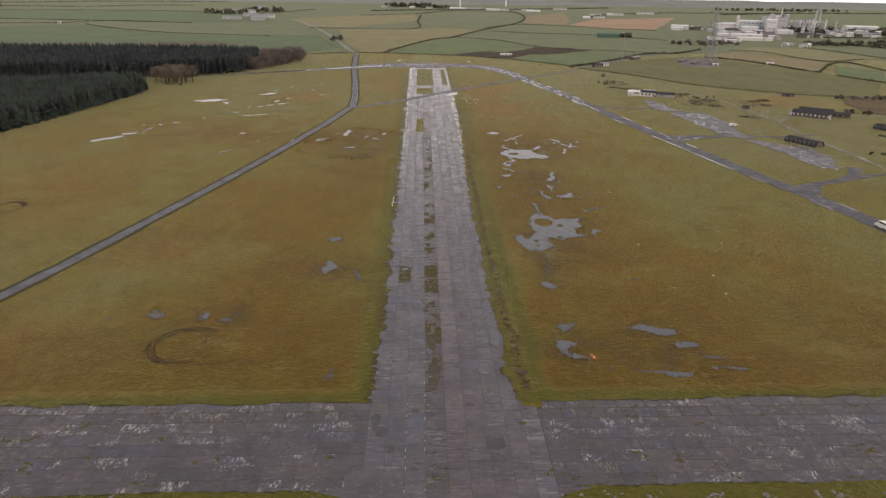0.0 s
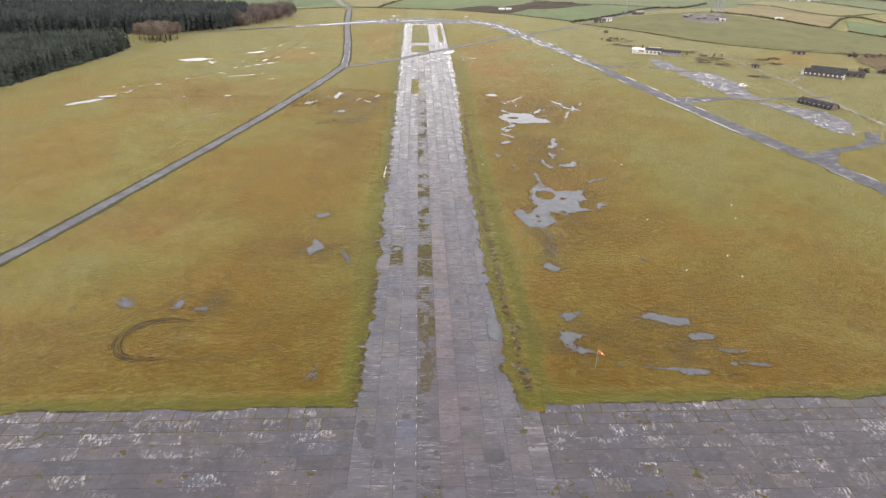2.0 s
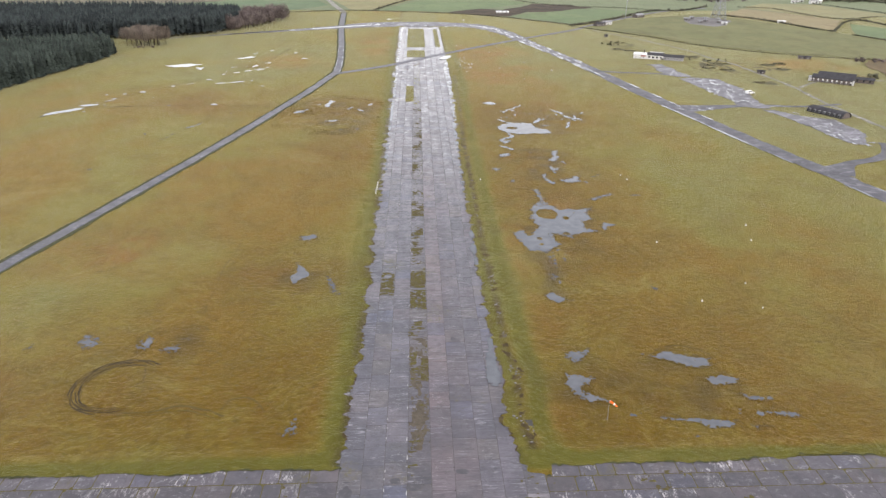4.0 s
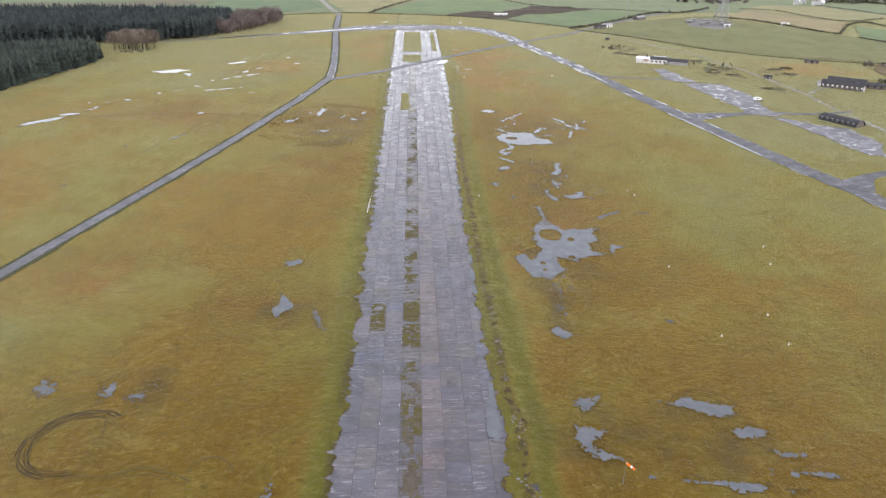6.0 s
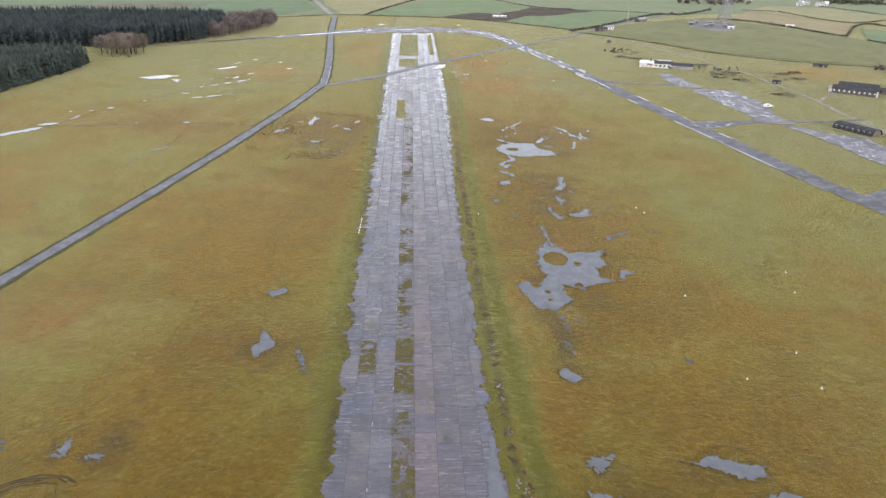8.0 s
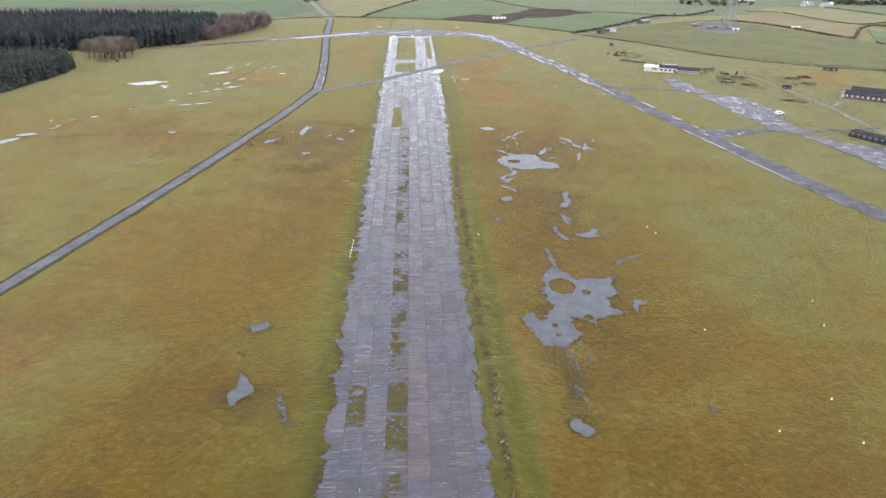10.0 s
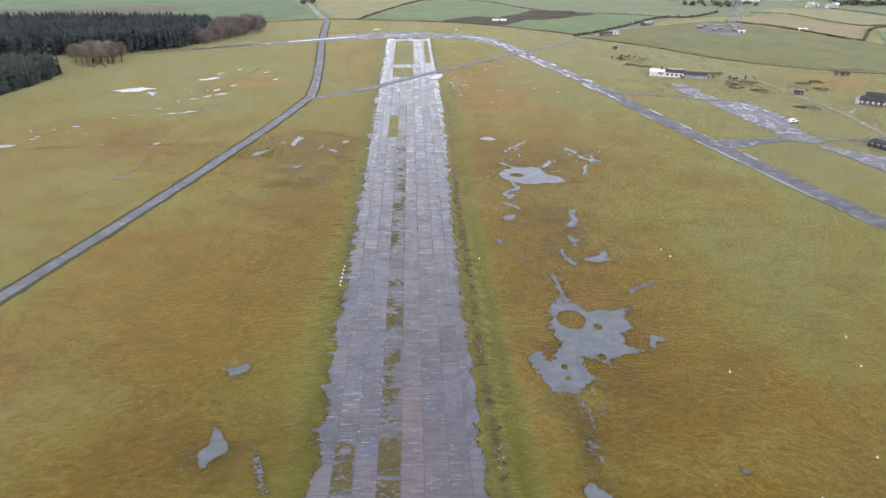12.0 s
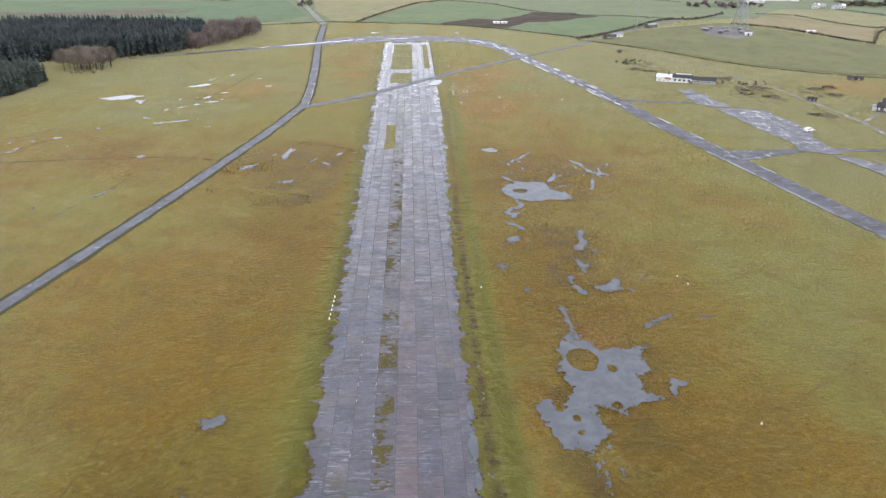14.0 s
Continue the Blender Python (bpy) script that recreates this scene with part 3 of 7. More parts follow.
def grass_state(me):
    v = np.empty(len(me.vertices) * 3, np.float32)
    me.vertices.foreach_get("co", v)
    x, y = v[0::3].astype(float), v[1::3].astype(float)
    off_right, off_left = x - right_edge(y), left_edge(y) - x
    verge = np.exp(-((off_right - 5.6) / 2.1) ** 2) * 0.5 + np.exp(-((off_right - 1.0) / 1.6) ** 2) * 0.3 + np.exp(-(np.maximum(off_left - 1.0, 0) / 3.2) ** 2) * 0.5 * (off_left > -3)
    verge = np.where((y > 97) & (y < 640), verge * np.interp(y, [100, 350, 600], [1, 0.8, 0.35]), 0)
    edge = np.exp(-((y - SKEW * x - 97.4) / 1.7) ** 2) * 0.75 + np.clip((75.5 + SKEW * x - y) / 2, 0, 1) * 0.7 * np.clip((y - 50) / 16, 0.1, 1)
    lush = 0.44 + 0.42 * fbm(x * 0.012, y * 0.009, 21, 4) + 0.26 * fbm(x * 0.05, y * 0.03, 31, 3)
    lush = lush + 0.3 * np.clip((y - 220) / 250, 0, 0.8) + 0.14 * np.clip((np.abs(x) - 70) / 90, 0, 1) + 0.2 * np.clip((x - 46) / 30, 0, 1) * np.clip((y - 125) / 40, 0, 1) + 0.15 * np.clip((-x - 58) / 30, 0, 1) * np.clip((y - 130) / 70, 0, 1) + verge + edge
    lush = lush + 0.35 * np.clip((x - 95 - 0.02 * y) / 40, 0, 1) * np.clip((y - 240) / 80, 0, 1)
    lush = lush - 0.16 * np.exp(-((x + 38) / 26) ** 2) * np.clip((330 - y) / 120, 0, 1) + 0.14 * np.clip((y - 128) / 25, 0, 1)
    rust = np.clip(soft(x, y, RUSTY) * (0.8 + 0.5 * fbm(x * 0.05, y * 0.04, 41, 3)), 0, 1)
    rust = np.maximum(rust, np.clip((155 - y) / 45, 0, 0.9) * (0.75 + 0.45 * fbm(x * 0.04, y * 0.05, 43, 3)))
    rust = np.clip(1.1 * rust - 1.2 * verge - edge, 0, 1) * np.clip(1.6 - 0.001 * y, 0.4, 1)
    off_edge = np.minimum(np.maximum(off_right, off_left), np.where(y > 85, y - SKEW * x - 96.5, 99))
    rust = rust * np.clip((off_edge - 0.5) / 5.5, 0.15, 1)
    damp = np.clip(soft(x, y, WET) * (0.3 + 0.85 * fbm(x * 0.22, y * 0.22, 51, 5)), 0, 1)
    damp = np.maximum(damp, np.exp(-((x - 28.6 - 0.8 * np.sin(y * 0.4)) / 1.7) ** 2) * np.clip(1 - np.abs(y - 160) / 15, 0, 1) ** 0.4)
    ladder = np.exp(-((off_right - 2.4) / 0.9) ** 2) * ((y > 100) & (y < 400)) * np.clip(0.72 + 0.6 * fbm(x * 0.4, y * 0.33, 61, 3), 0, 1)
    rim = (np.exp(-((off_left - 0.3) / 0.9) ** 2) + 0.5 * np.exp(-((off_right - 0.2) / 0.6) ** 2)) * np.clip(0.6 + fbm(x * 0.5, y * 0.3, 71, 3), 0, 1) * (y > 97)
    damp = np.clip(damp + ladder + rim, 0, 1)
    over = (off_right < -0.6) & (off_left < -0.6) & (y > 320)
    lush, rust = np.where(over, lush + 0.5, lush), np.where(over, 0.0, rust)
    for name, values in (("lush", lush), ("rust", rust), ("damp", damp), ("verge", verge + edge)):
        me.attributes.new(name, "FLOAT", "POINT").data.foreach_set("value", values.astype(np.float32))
    return me


# ---- ground ----
gx = np.r_[np.arange(-1800, -240, 60), np.arange(-240, 250, 1.7), np.arange(260, 1900, 60)]
gy = np.r_[np.arange(-160, 60, 8), np.arange(60, 500, 1.7), np.arange(500, 760, 5), np.arange(780, 2600, 45)]
mx, my = np.meshgrid(gx, gy)
relief = 0.03 * fbm(mx * 0.05, my * 0.05, 81, 3) - 0.04
relief = np.where(my > 1100, -0.6, relief)
idx = np.arange(mx.size).reshape(mx.shape)
quads = np.stack([idx[:-1, :-1], idx[:-1, 1:], idx[1:, 1:], idx[1:, :-1]], -1).reshape(-1, 4)
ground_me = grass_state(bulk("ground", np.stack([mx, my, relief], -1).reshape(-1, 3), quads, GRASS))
ground_me.shade_smooth()
tagged(new("ground", ground_me), "rough ochre and green winter grass of a disused airfield", "ground", kind="structure")

# ---- low hills on the skyline ----
hx = np.linspace(-2200, 2300, 160)
hy = np.linspace(2180, 2600, 14)
kx, ky = np.meshgrid(hx, hy)
crest = np.interp(kx, [-2200, -600, 100, 700, 1500, 2300], [5, 7, 11, 15, 12, 9]) + 3 * fbm(kx * 0.004, ky * 0.001, 95, 3)
hz = crest * np.clip((ky - 2180) / 330, 0, 1) ** 1.4 - 0.3
hidx = np.arange(kx.size).reshape(kx.shape)
hill_quads = np.stack([hidx[:-1, :-1], hidx[:-1, 1:], hidx[1:, 1:], hidx[1:, :-1]], -1).reshape(-1, 4)
# the blue-grey lean of the hill colour is painted distance haze
HILL = pasture("hazed_grey_green_hill", (0.115, 0.138, 0.142), (0.155, 0.176, 0.178), 0.006)
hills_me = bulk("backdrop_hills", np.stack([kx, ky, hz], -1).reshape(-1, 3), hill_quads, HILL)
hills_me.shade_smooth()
tagged(new("backdrop_hills", hills_me), "low grey-green hills on the skyline, haze painted into their colour", "hills", kind="structure")

# ---- far fields beyond the airfield ----
GREEN = pasture("bright_pasture", (0.062, 0.101, 0.033), (0.088, 0.127, 0.043))
GREEN_COOL = pasture("cool_pasture", (0.05, 0.092, 0.04), (0.074, 0.114, 0.05), 0.02, 0.15)
# less red and more blue in this green: some aerial haze mixed in
GREEN_DULL = pasture("hazed_dull_pasture", (0.08, 0.103, 0.046), (0.106, 0.126, 0.058))
OLIVE = pasture("olive_pasture", (0.098, 0.1, 0.034), (0.13, 0.124, 0.044), 0.02, 0.12)
TAN = pasture("straw_pasture", (0.15, 0.135, 0.055), (0.19, 0.16, 0.065))
TAN_BROWN = pasture("brown_stubble", (0.16, 0.12, 0.055), (0.2, 0.15, 0.07))
MOOR = pasture("dark_bog", (0.042, 0.033, 0.027), (0.075, 0.056, 0.04), 0.05, 0.03)
PLOUGH = pasture("ploughed_earth", (0.27, 0.15, 0.09), (0.34, 0.2, 0.125))
ROUGH = pasture("rough_brown_grass", (0.085, 0.072, 0.052), (0.13, 0.112, 0.075), 0.06, 0.08)
HEATH = pasture("brown_bracken", (0.09, 0.062, 0.036), (0.15, 0.105, 0.05), 0.06, 0.08)


def field_patch(pts, material, label, z, wild=2.5):
    line = straight_line(pts + [pts[0]], 14.0 if wild < 3 else 5.0)
    s = np.arange(len(line))
    line = line + np.stack([fbm(s * 0.2, s * 0, 5), fbm(s * 0.2, s * 0 + 8, 5)], -1) * wild
    bm = bmesh.new()
    face = bm.faces.new([bm.verts.new((x, y, z)) for x, y in line[:-1]])
    bmesh.ops.triangulate(bm, faces=[face])
    for f in bm.faces:
        if f.normal.z < 0:
            f.normal_flip()
    me = bpy.data.meshes.new("field")
    bm.to_mesh(me)
    bm.free()
    me.materials.append(material)
    return tagged(new("field", me), label, "field", "far fields", "structure")


BASE_FIELDS = [
    ([(-1700, 728), (-600, 742), (-180, 716), (-76, 730), (0, 726), (60, 706), (128, 632), (240, 742), (320, 760), (480, 700), (700, 560), (1800, 420), (1800, 2500), (-1700, 2500)], GREEN_DULL, "pale green grazing land reaching to the horizon", 0.08),
]
for pts, m, label, z in BASE_FIELDS:
    field_patch(pts, m, label, z)


def lay_field(i, pts, m, label, wild=2.5):
    field_patch(pts, m, label, 0.14 + 0.008 * i, wild)


lay_field(0, [(-900, 960), (-601, 1036), (-514, 1105), (-359, 965), (-255, 922), (-145, 958), (-92, 775), (-121, 722), (-300, 735), (-900, 760)], GREEN_COOL, "smooth blue-green winter pasture")
lay_field(1, [(-127, 1071), (-15, 1091), (42, 1120), (80, 1075), (35, 940), (-9, 838), (-43, 735), (-66, 735), (-92, 827)], TAN, "straw-coloured grazed field beside the lane")
lay_field(2, [(-37, 735), (34, 925), (83, 896), (119, 817), (69, 752), (26, 728), (-8, 726)], GREEN, "bright green pasture")
lay_field(3, [(97, 1049), (158, 1014), (234, 995), (311, 912), (263, 752), (204, 782), (125, 834), (91, 908)], GREEN_DULL, "green pasture beside the bog")
lay_field(4, [(85, 690), (120, 730), (157, 768), (230, 732), (175, 672), (130, 634)], GREEN, "bright green pasture corner")
lay_field(5, [(26, 722), (48, 742), (64, 750), (84, 738), (100, 768), (127, 811), (162, 804), (182, 774), (150, 752), (124, 730), (108, 727), (84, 688), (50, 698)], MOOR, "dark brown boggy rough ground", 5.0)
lay_field(6, [(246, 1240), (335, 1432), (538, 1542), (366, 1135), (300, 1162)], PLOUGH, "orange-brown ploughed field")
lay_field(7, [(212, 1540), (334, 1740), (276, 1360), (241, 1240), (175, 1272)], TAN_BROWN, "tan stubble field")
lay_field(8, [(347, 789), (380, 715), (397, 685), (449, 713), (475, 722), (448, 832), (392, 840)], TAN, "straw-coloured field strip")
lay_field(9, [(291, 714), (344, 780), (378, 710), (393, 675), (344, 604), (327, 651)], TAN_BROWN, "brown rough pasture strip")
lay_field(10, [(347, 582), (383, 650), (404, 606), (364, 542)], GREEN, "bright green small field")
lay_field(11, [(134, 612), (186, 668), (280, 722), (319, 641), (336, 595), (354, 532), (308, 458), (248, 479), (203, 518), (176, 566)], OLIVE, "large green field behind the huts")
lay_field(12, [(193, 1181), (308, 1120), (380, 1082), (329, 955), (239, 1019), (102, 1076)], GREEN_DULL, "long green field before the works")
lay_field(13, [(-520, 772), (-400, 800), (-330, 806), (-262, 848), (-205, 812), (-240, 778), (-380, 762)], ROUGH, "brown rough ground behind the wood", 5.0)
lay_field(14, [(-1100, 1250), (-700, 1230), (-380, 1180), (-260, 1230), (-330, 1500), (-560, 1560), (-1000, 1530)], GREEN_COOL, "distant green pasture")
lay_field(15, [(-20, 1120), (90, 1150), (160, 1240), (200, 1520), (60, 1700), (-10, 1500)], GREEN_DULL, "distant dull green field")
lay_field(16, [(480, 760), (560, 700), (900, 640), (900, 820), (540, 840)], GREEN_DULL, "green field beyond the hedge")
lay_field(17, [(700, 1300), (1100, 1200), (1300, 1500), (900, 1700)], GREEN, "distant green slope")
YARD = pasture("gravel_yard", (0.13, 0.125, 0.125), (0.21, 0.2, 0.2), 0.05, 0.02)
lay_field(19, [(247, 694), (270, 696), (283, 668), (266, 632), (248, 622), (236, 640)], YARD, "trampled gravel yard of a fenced compound", 3.2)
lay_field(20, [(286, 462), (330, 452), (330, 400), (272, 394), (262, 404), (266, 424)], HEATH, "rusty brown bracken beside the huts", 5.0)
lay_field(21, [(470, 1215), (620, 1190), (780, 1170), (760, 1085), (640, 1060), (560, 1050), (480, 1040), (400, 930), (372, 950), (430, 1060), (478, 1110), (470, 1160)], YARD, "grey concrete and gravel yards of the works", 4.0)
lay_field(22, [(395, 1155), (450, 1150), (540, 1215), (600, 1240), (590, 1250), (520, 1228), (440, 1168), (392, 1170)], YARD, "pale haul road beside the ploughed field", 3.2)
lay_field(18, [(-240, 1320), (-130, 1480), (-20, 1560), (-10, 1320), (-120, 1110), (-180, 1110)], TAN, "distant straw-coloured field")

# ---- runway beds, roads and aprons ----
bed = bmesh.new()
add_box(bed, LANES[1] - 0.004, -150, -0.3, LANES[-2], 97, 0.042)
add_box(bed, LANES[0], 97, -0.3, LANES[-2], END, 0.042)
add_box(bed, LANES[-2], 58, -0.3, LANES[-1], 107, 0.042)
add_box(bed, LANES[-2], 236, -0.3, LANES[-1], END, 0.042)
runway_me = bpy.data.meshes.new("runway")
bed.to_mesh(runway_me)
bed.free()
runway_me.materials.append(JOINT)
runway = tagged(new("runway", runway_me), "worn wet grey concrete runway in long lanes of slabs", "runway", kind="structure")
bed = bmesh.new()
add_box(bed, -170, CROSS[0] - 3, -0.3, LANES[1] - 0.008, CROSS[1], 0.042)
add_box(bed, LANES[-1] + 0.004, CROSS[0] - 3, -0.3, 170, CROSS[1], 0.042)
for vert in bed.verts:
    vert.co.y += SKEW * vert.co.x
cross_me = bpy.data.meshes.new("runway_cross")
bed.to_mesh(cross_me)
bed.free()
cross_me.materials.append(JOINT)
runway_cross = tagged(new("runway_cross", cross_me), "second concrete runway crossing the first, mossy and stained", "runway", kind="structure")

tagged(new("road_edging", ribbon("road_edging", ROAD_LEFT, [5.4, 5.6, 6.2], TURF_EDGE, 0.06, ragged=0.4, thick=0.1)), "dark trodden turf edging the lane", "road edge", kind="structure")
tagged(new("road_lane", ribbon("road_lane", ROAD_LEFT, [3.0, 3.2, 3.5, 3.8, 4.1], ASPHALT, 0.1, ragged=0.12)), "narrow grey tarmac lane across the grass", "road", kind="structure")
tagged(new("road_far", ribbon("road_far", ROAD_FAR, [5.2, 5.2, 7.0], TRACKWAY, 0.42, ragged=0.3)), "pale lane winding up to a farm", "road", kind="structure")
tagged(new("road_crossing", ribbon("road_crossing", ROAD_CROSS, [4.4, 3.8, 4.0, 4.6], ASPHALT, 0.16, ragged=0.2, thick=0.1)), "grey lane laid across the runway", "road", kind="structure")
tagged(new("road_perimeter", ribbon("road_perimeter", PERIMETER[:11], [3, 5, 8, 16, 31, 32, 22, 14, 11, 9, 8.5], TAXI_FAR, 0.07, ragged=1.0, step=1.5)), "worn pale perimeter track shining with rain", "road", kind="structure")
tagged(new("road_taxiway", ribbon("road_taxiway", PERIMETER[10:], [8.3, 8.0, 7.8, 7.4], TAXI, 0.074, ragged=0.45, step=1.2)), "worn dark taxiway with wet edges", "road", kind="structure")
tagged(new("road_track", ribbon("road_track", TRACK, 1.9, TRACKWAY, 0.085, ragged=0.6, step=1.5)), "pale service track past the huts", "road", kind="structure")
SPURS = [
    ([(117, 324.5), (124, 325), (131.3, 326.6), (145.9, 329.5), (159.7, 330.0), (177.0, 328.9), (196, 334)], [14, 9, 4.5, 4, 3.5, 2, 2], 0.09, "short spur linking taxiway and apron"),
    ([(137, 233), (148, 243), (160, 248), (170, 256), (177, 268)], [12, 5, 4, 4.5, 6], 0.09, "curved spur from the taxiway"),
    ([(166, 252), (184, 257), (215, 258)], [4, 2.5, 2], 0.095, "thin pale track"),
    ([(103.5, 414), (113.4, 411.3), (122.8, 409.9), (135.8, 407.2), (143, 400)], [4, 3.6, 3.6, 3.8, 4], 0.088, "grey spur from the taxiway to a broken strip"),
    ([(196, 372), (215, 388), (240, 392), (300, 380)], [2, 2, 2, 2], 0.088, "pale path to a hut"),
]
for pts, w, z, label in SPURS:
    tagged(new("road_spur", ribbon("road_spur", pts, w, TAXI if w[0] > 3.5 else TRACKWAY, z, ragged=0.4)), label, "road", kind="structure")


def apron(pts, label, z):
    line = straight_line(pts + [pts[0]], 1.2)[:-1]
    s = np.arange(len(line))
    line = line + 1.0 * np.stack([fbm(s * 0.35, s * 0, 7), fbm(s * 0.35, s * 0 + 3, 7)], -1)
    bm = bmesh.new()
    face = bm.faces.new([bm.verts.new((x, y, z)) for x, y in line])
    face.normal_update()
    if face.normal.z < 0:
        face.normal_flip()
    ext = bmesh.ops.extrude_face_region(bm, geom=[face])
    bmesh.ops.translate(bm, verts=[v for v in ext["geom"] if isinstance(v, bmesh.types.BMVert)], vec=(0, 0, 0.05))
    me = bpy.data.meshes.new("apron")
    bm.to_mesh(me)
    bm.free()
    me.materials.append(APRON)
    return tagged(new("apron", me), label, "apron", kind="structure")


apron([(136.4, 437.5), (145.1, 438.9), (147.6, 413.6), (149.0, 399.0), (141.5, 398.2), (138.1, 405.9), (135.8, 415.0), (137.8, 428.7)], "wet broken concrete strip before a white building", 0.06)
apron([(140.3, 393.7), (149.0, 397.6), (160.5, 393.5), (163.1, 376.5), (164.3, 361.0), (160.0, 348.8), (159.2, 333.3), (158.6, 324), (152.3, 325.6), (144.8, 329.5), (147.9, 340.2), (145.9, 348.1), (143.7, 370.4)], "wet cracked concrete apron with pale patches", 0.055)
apron([(159.1, 321.9), (163.2, 313.4), (169.8, 307.9), (176.0, 304.4), (177.5, 289.4), (175.5, 280.2), (168, 266.1), (162.4, 268.8), (160.8, 280.2), (159.2, 295.1), (156.9, 307.9), (153.5, 322.5)], "second wet concrete apron beside a dark hut", 0.058)

# ---- grass that creeps over the slab edges ----
def creep(x, y):
    return np.where(np.abs(paved(x, y)) < 5.8, -paved(x, y), -1)


VERGES = [(-100, 100, 62, 104, 0.34), (-22, 22, -150, 62, 0.8), (-19.5, -11, 104, 330, 0.34), (10, 19.5, 104, 330, 0.34), (-20, -11, 330, 612, 0.6), (11, 20.5, 330, 612, 0.6)]
for k, (x0, x1, y0, y1, step) in enumerate(VERGES):
    top = 0.075 + 0.006 * k
    verge_me = grass_state(region("grass_verge", x0, x1, y0, y1, step, creep, top, GRASS))
    co = np.empty(len(verge_me.vertices) * 3, np.float32)
    verge_me.vertices.foreach_get("co", co)
    co[2::3] = np.interp(paved(co[0::3].astype(float), co[1::3].astype(float)), [-5.6, -3.6], [-0.12, top])
    verge_me.vertices.foreach_set("co", co)
    tagged(new("grass_verge", verge_me),
           "ragged turf creeping over the slab edges", "grass verge", "verges", "stuff")


# ---- dark strip painted as the shadow line of the broken slab edges ----
def edge_shadow(x, y):
    p = paved(x, y)
    band = 0.24 * np.clip(0.35 + 1.3 * fbm(x * 0.7, y * 0.7, 105, 3), 0, 1.3)
    return np.where(np.abs(p) < 2, np.minimum(band + p, 0.12 - p), -1)


for k, (x0, x1, y0, y1, step) in enumerate(((-19, -10.5, 97, 300, 0.2), (10.5, 18, 97, 300, 0.2), (-80, 80, 93, 99.6, 0.2), (-60, 60, 66, 76, 0.25))):
    tagged(new("edge_shadow", region("edge_shadow", x0, x1, y0, y1, step, edge_shadow, 0.118 + 0.003 * k, TURF_EDGE if k > 1 else MUD)), "dark shadow line painted along the broken slab edges", "soil", "edge soil", "stuff")


# ---- weeds on the runway ----
WEED_BOXES = [(-8.75, 154.8, 1.55, 5.5), (-1.95, 156.6, 1.7, 3.7), (-1.95, 147.5, 1.7, 4.3), (-1.7, 184.2, 1.1, 2.2), (-2.0, 197.6, 1.7, 2.6), (-2.1, 173.6, 1.5, 0.5), (-2.0, 137.2, 0.8, 0.9), (-2.9, 133.5, 1.0, 0.8), (-3.0, 125, 0.7, 2.0), (-0.9, 121.5, 0.7, 3.4), (-5.4, 353, 1.9, 17.5),
              (-2.3, 546, 6.2, 48), (-2.4, 471.5, 5.7, 13.5), (12.5, 546, 1.6, 46)]
WEED_HOLES = [(-8.7, 158.4, 0.85, 1.0), (-2.0, 152.3, 1.7, 0.45)]


def weeds(x, y):
    f = np.full(x.shape, -1.0)
    for cx, cy, hx, hy in WEED_BOXES:
        f = np.maximum(f, np.minimum(hx - np.abs(x - cx), hy - np.abs(y - cy)) + 0.15 * fbm(x * 1.5, y * 1.3, 112, 3))
    bald = np.where(y > 330, 0.55, 0.3) - fbm(x * 1.1, y * 2.0, 113, 4) - 0.4 * fbm(x * 2.5, y * 5.0, 114, 2)
    f = np.minimum(f, bald)
    lane = 1.7 - np.abs(x + 1.95)
    patchy = 0.9 * fbm(x * 0.35, y * 0.22, 101, 3) + np.interp(y, [60, 94, 102, 126, 140, 165, 200, 240, 322, 336, 450], [-0.9, -0.7, -0.6, -0.6, -0.36, -0.34, -0.12, 0.0, 0.0, -0.42, -0.42])
    f = np.maximum(f, np.minimum(lane, patchy + 0.7 * fbm(x * 0.5, y * 1.9, 111, 3) + 0.6 * fbm(x * 1.6, y * 4.0, 115, 2) - 0.34))
    for cx, cy, rx, ry in WEED_HOLES:
        f = np.minimum(f, np.hypot((x - cx) / rx, (y - cy) / ry) - 1)
    return np.where((y < END - 4) & (x < right_edge(y)), f, -1)


weed_me = region("runway_weeds", -11, 2, 62, 330, 0.22, weeds, 0.088, MOSS)
tagged(new("runway_weeds", weed_me), "moss and yellow-green weeds along the runway's central joint", "weeds", kind="stuff")
far_weeds = grass_state(region("runway_weeds", -11, 17, 330, 604, 0.5, weeds, 0.088, GRASS))
tagged(new("runway_weeds", far_weeds), "grass grown over the far end of the runway", "weeds", kind="stuff")


def silt(x, y):
    f = np.minimum(1.66 - np.abs(x + 1.95), 16 - np.abs(y - 116))
    return np.minimum(f, 0.02 + 0.9 * fbm(x * 1.1, y * 0.6, 117, 4) + 0.4 * fbm(x * 3, y * 4, 118, 2))


tagged(new("silt_film", region("silt_film", -4, 0, 98, 133, 0.2, silt, 0.08, SILT)), "thin brown silt and moss washed over one lane", "silt", kind="stuff")


# ---- repairs, tar patches and moss on the slabs ----
def slick(x, y):
    return np.minimum(1 - np.hypot((x + 12.6) / 6.2, (y - 69.5) / 8.6), x - left_edge(y) + 1.5) + 0.12 * fbm(x * 0.4, y * 0.4, 121, 4)


tagged(new("repair_patch", region("repair_patch", -22, -5, 60, 80, 0.3, slick, 0.07, PATCH)), "smooth grey asphalt repair at the runway corner", "asphalt patch", "patches on the slabs", "structure")
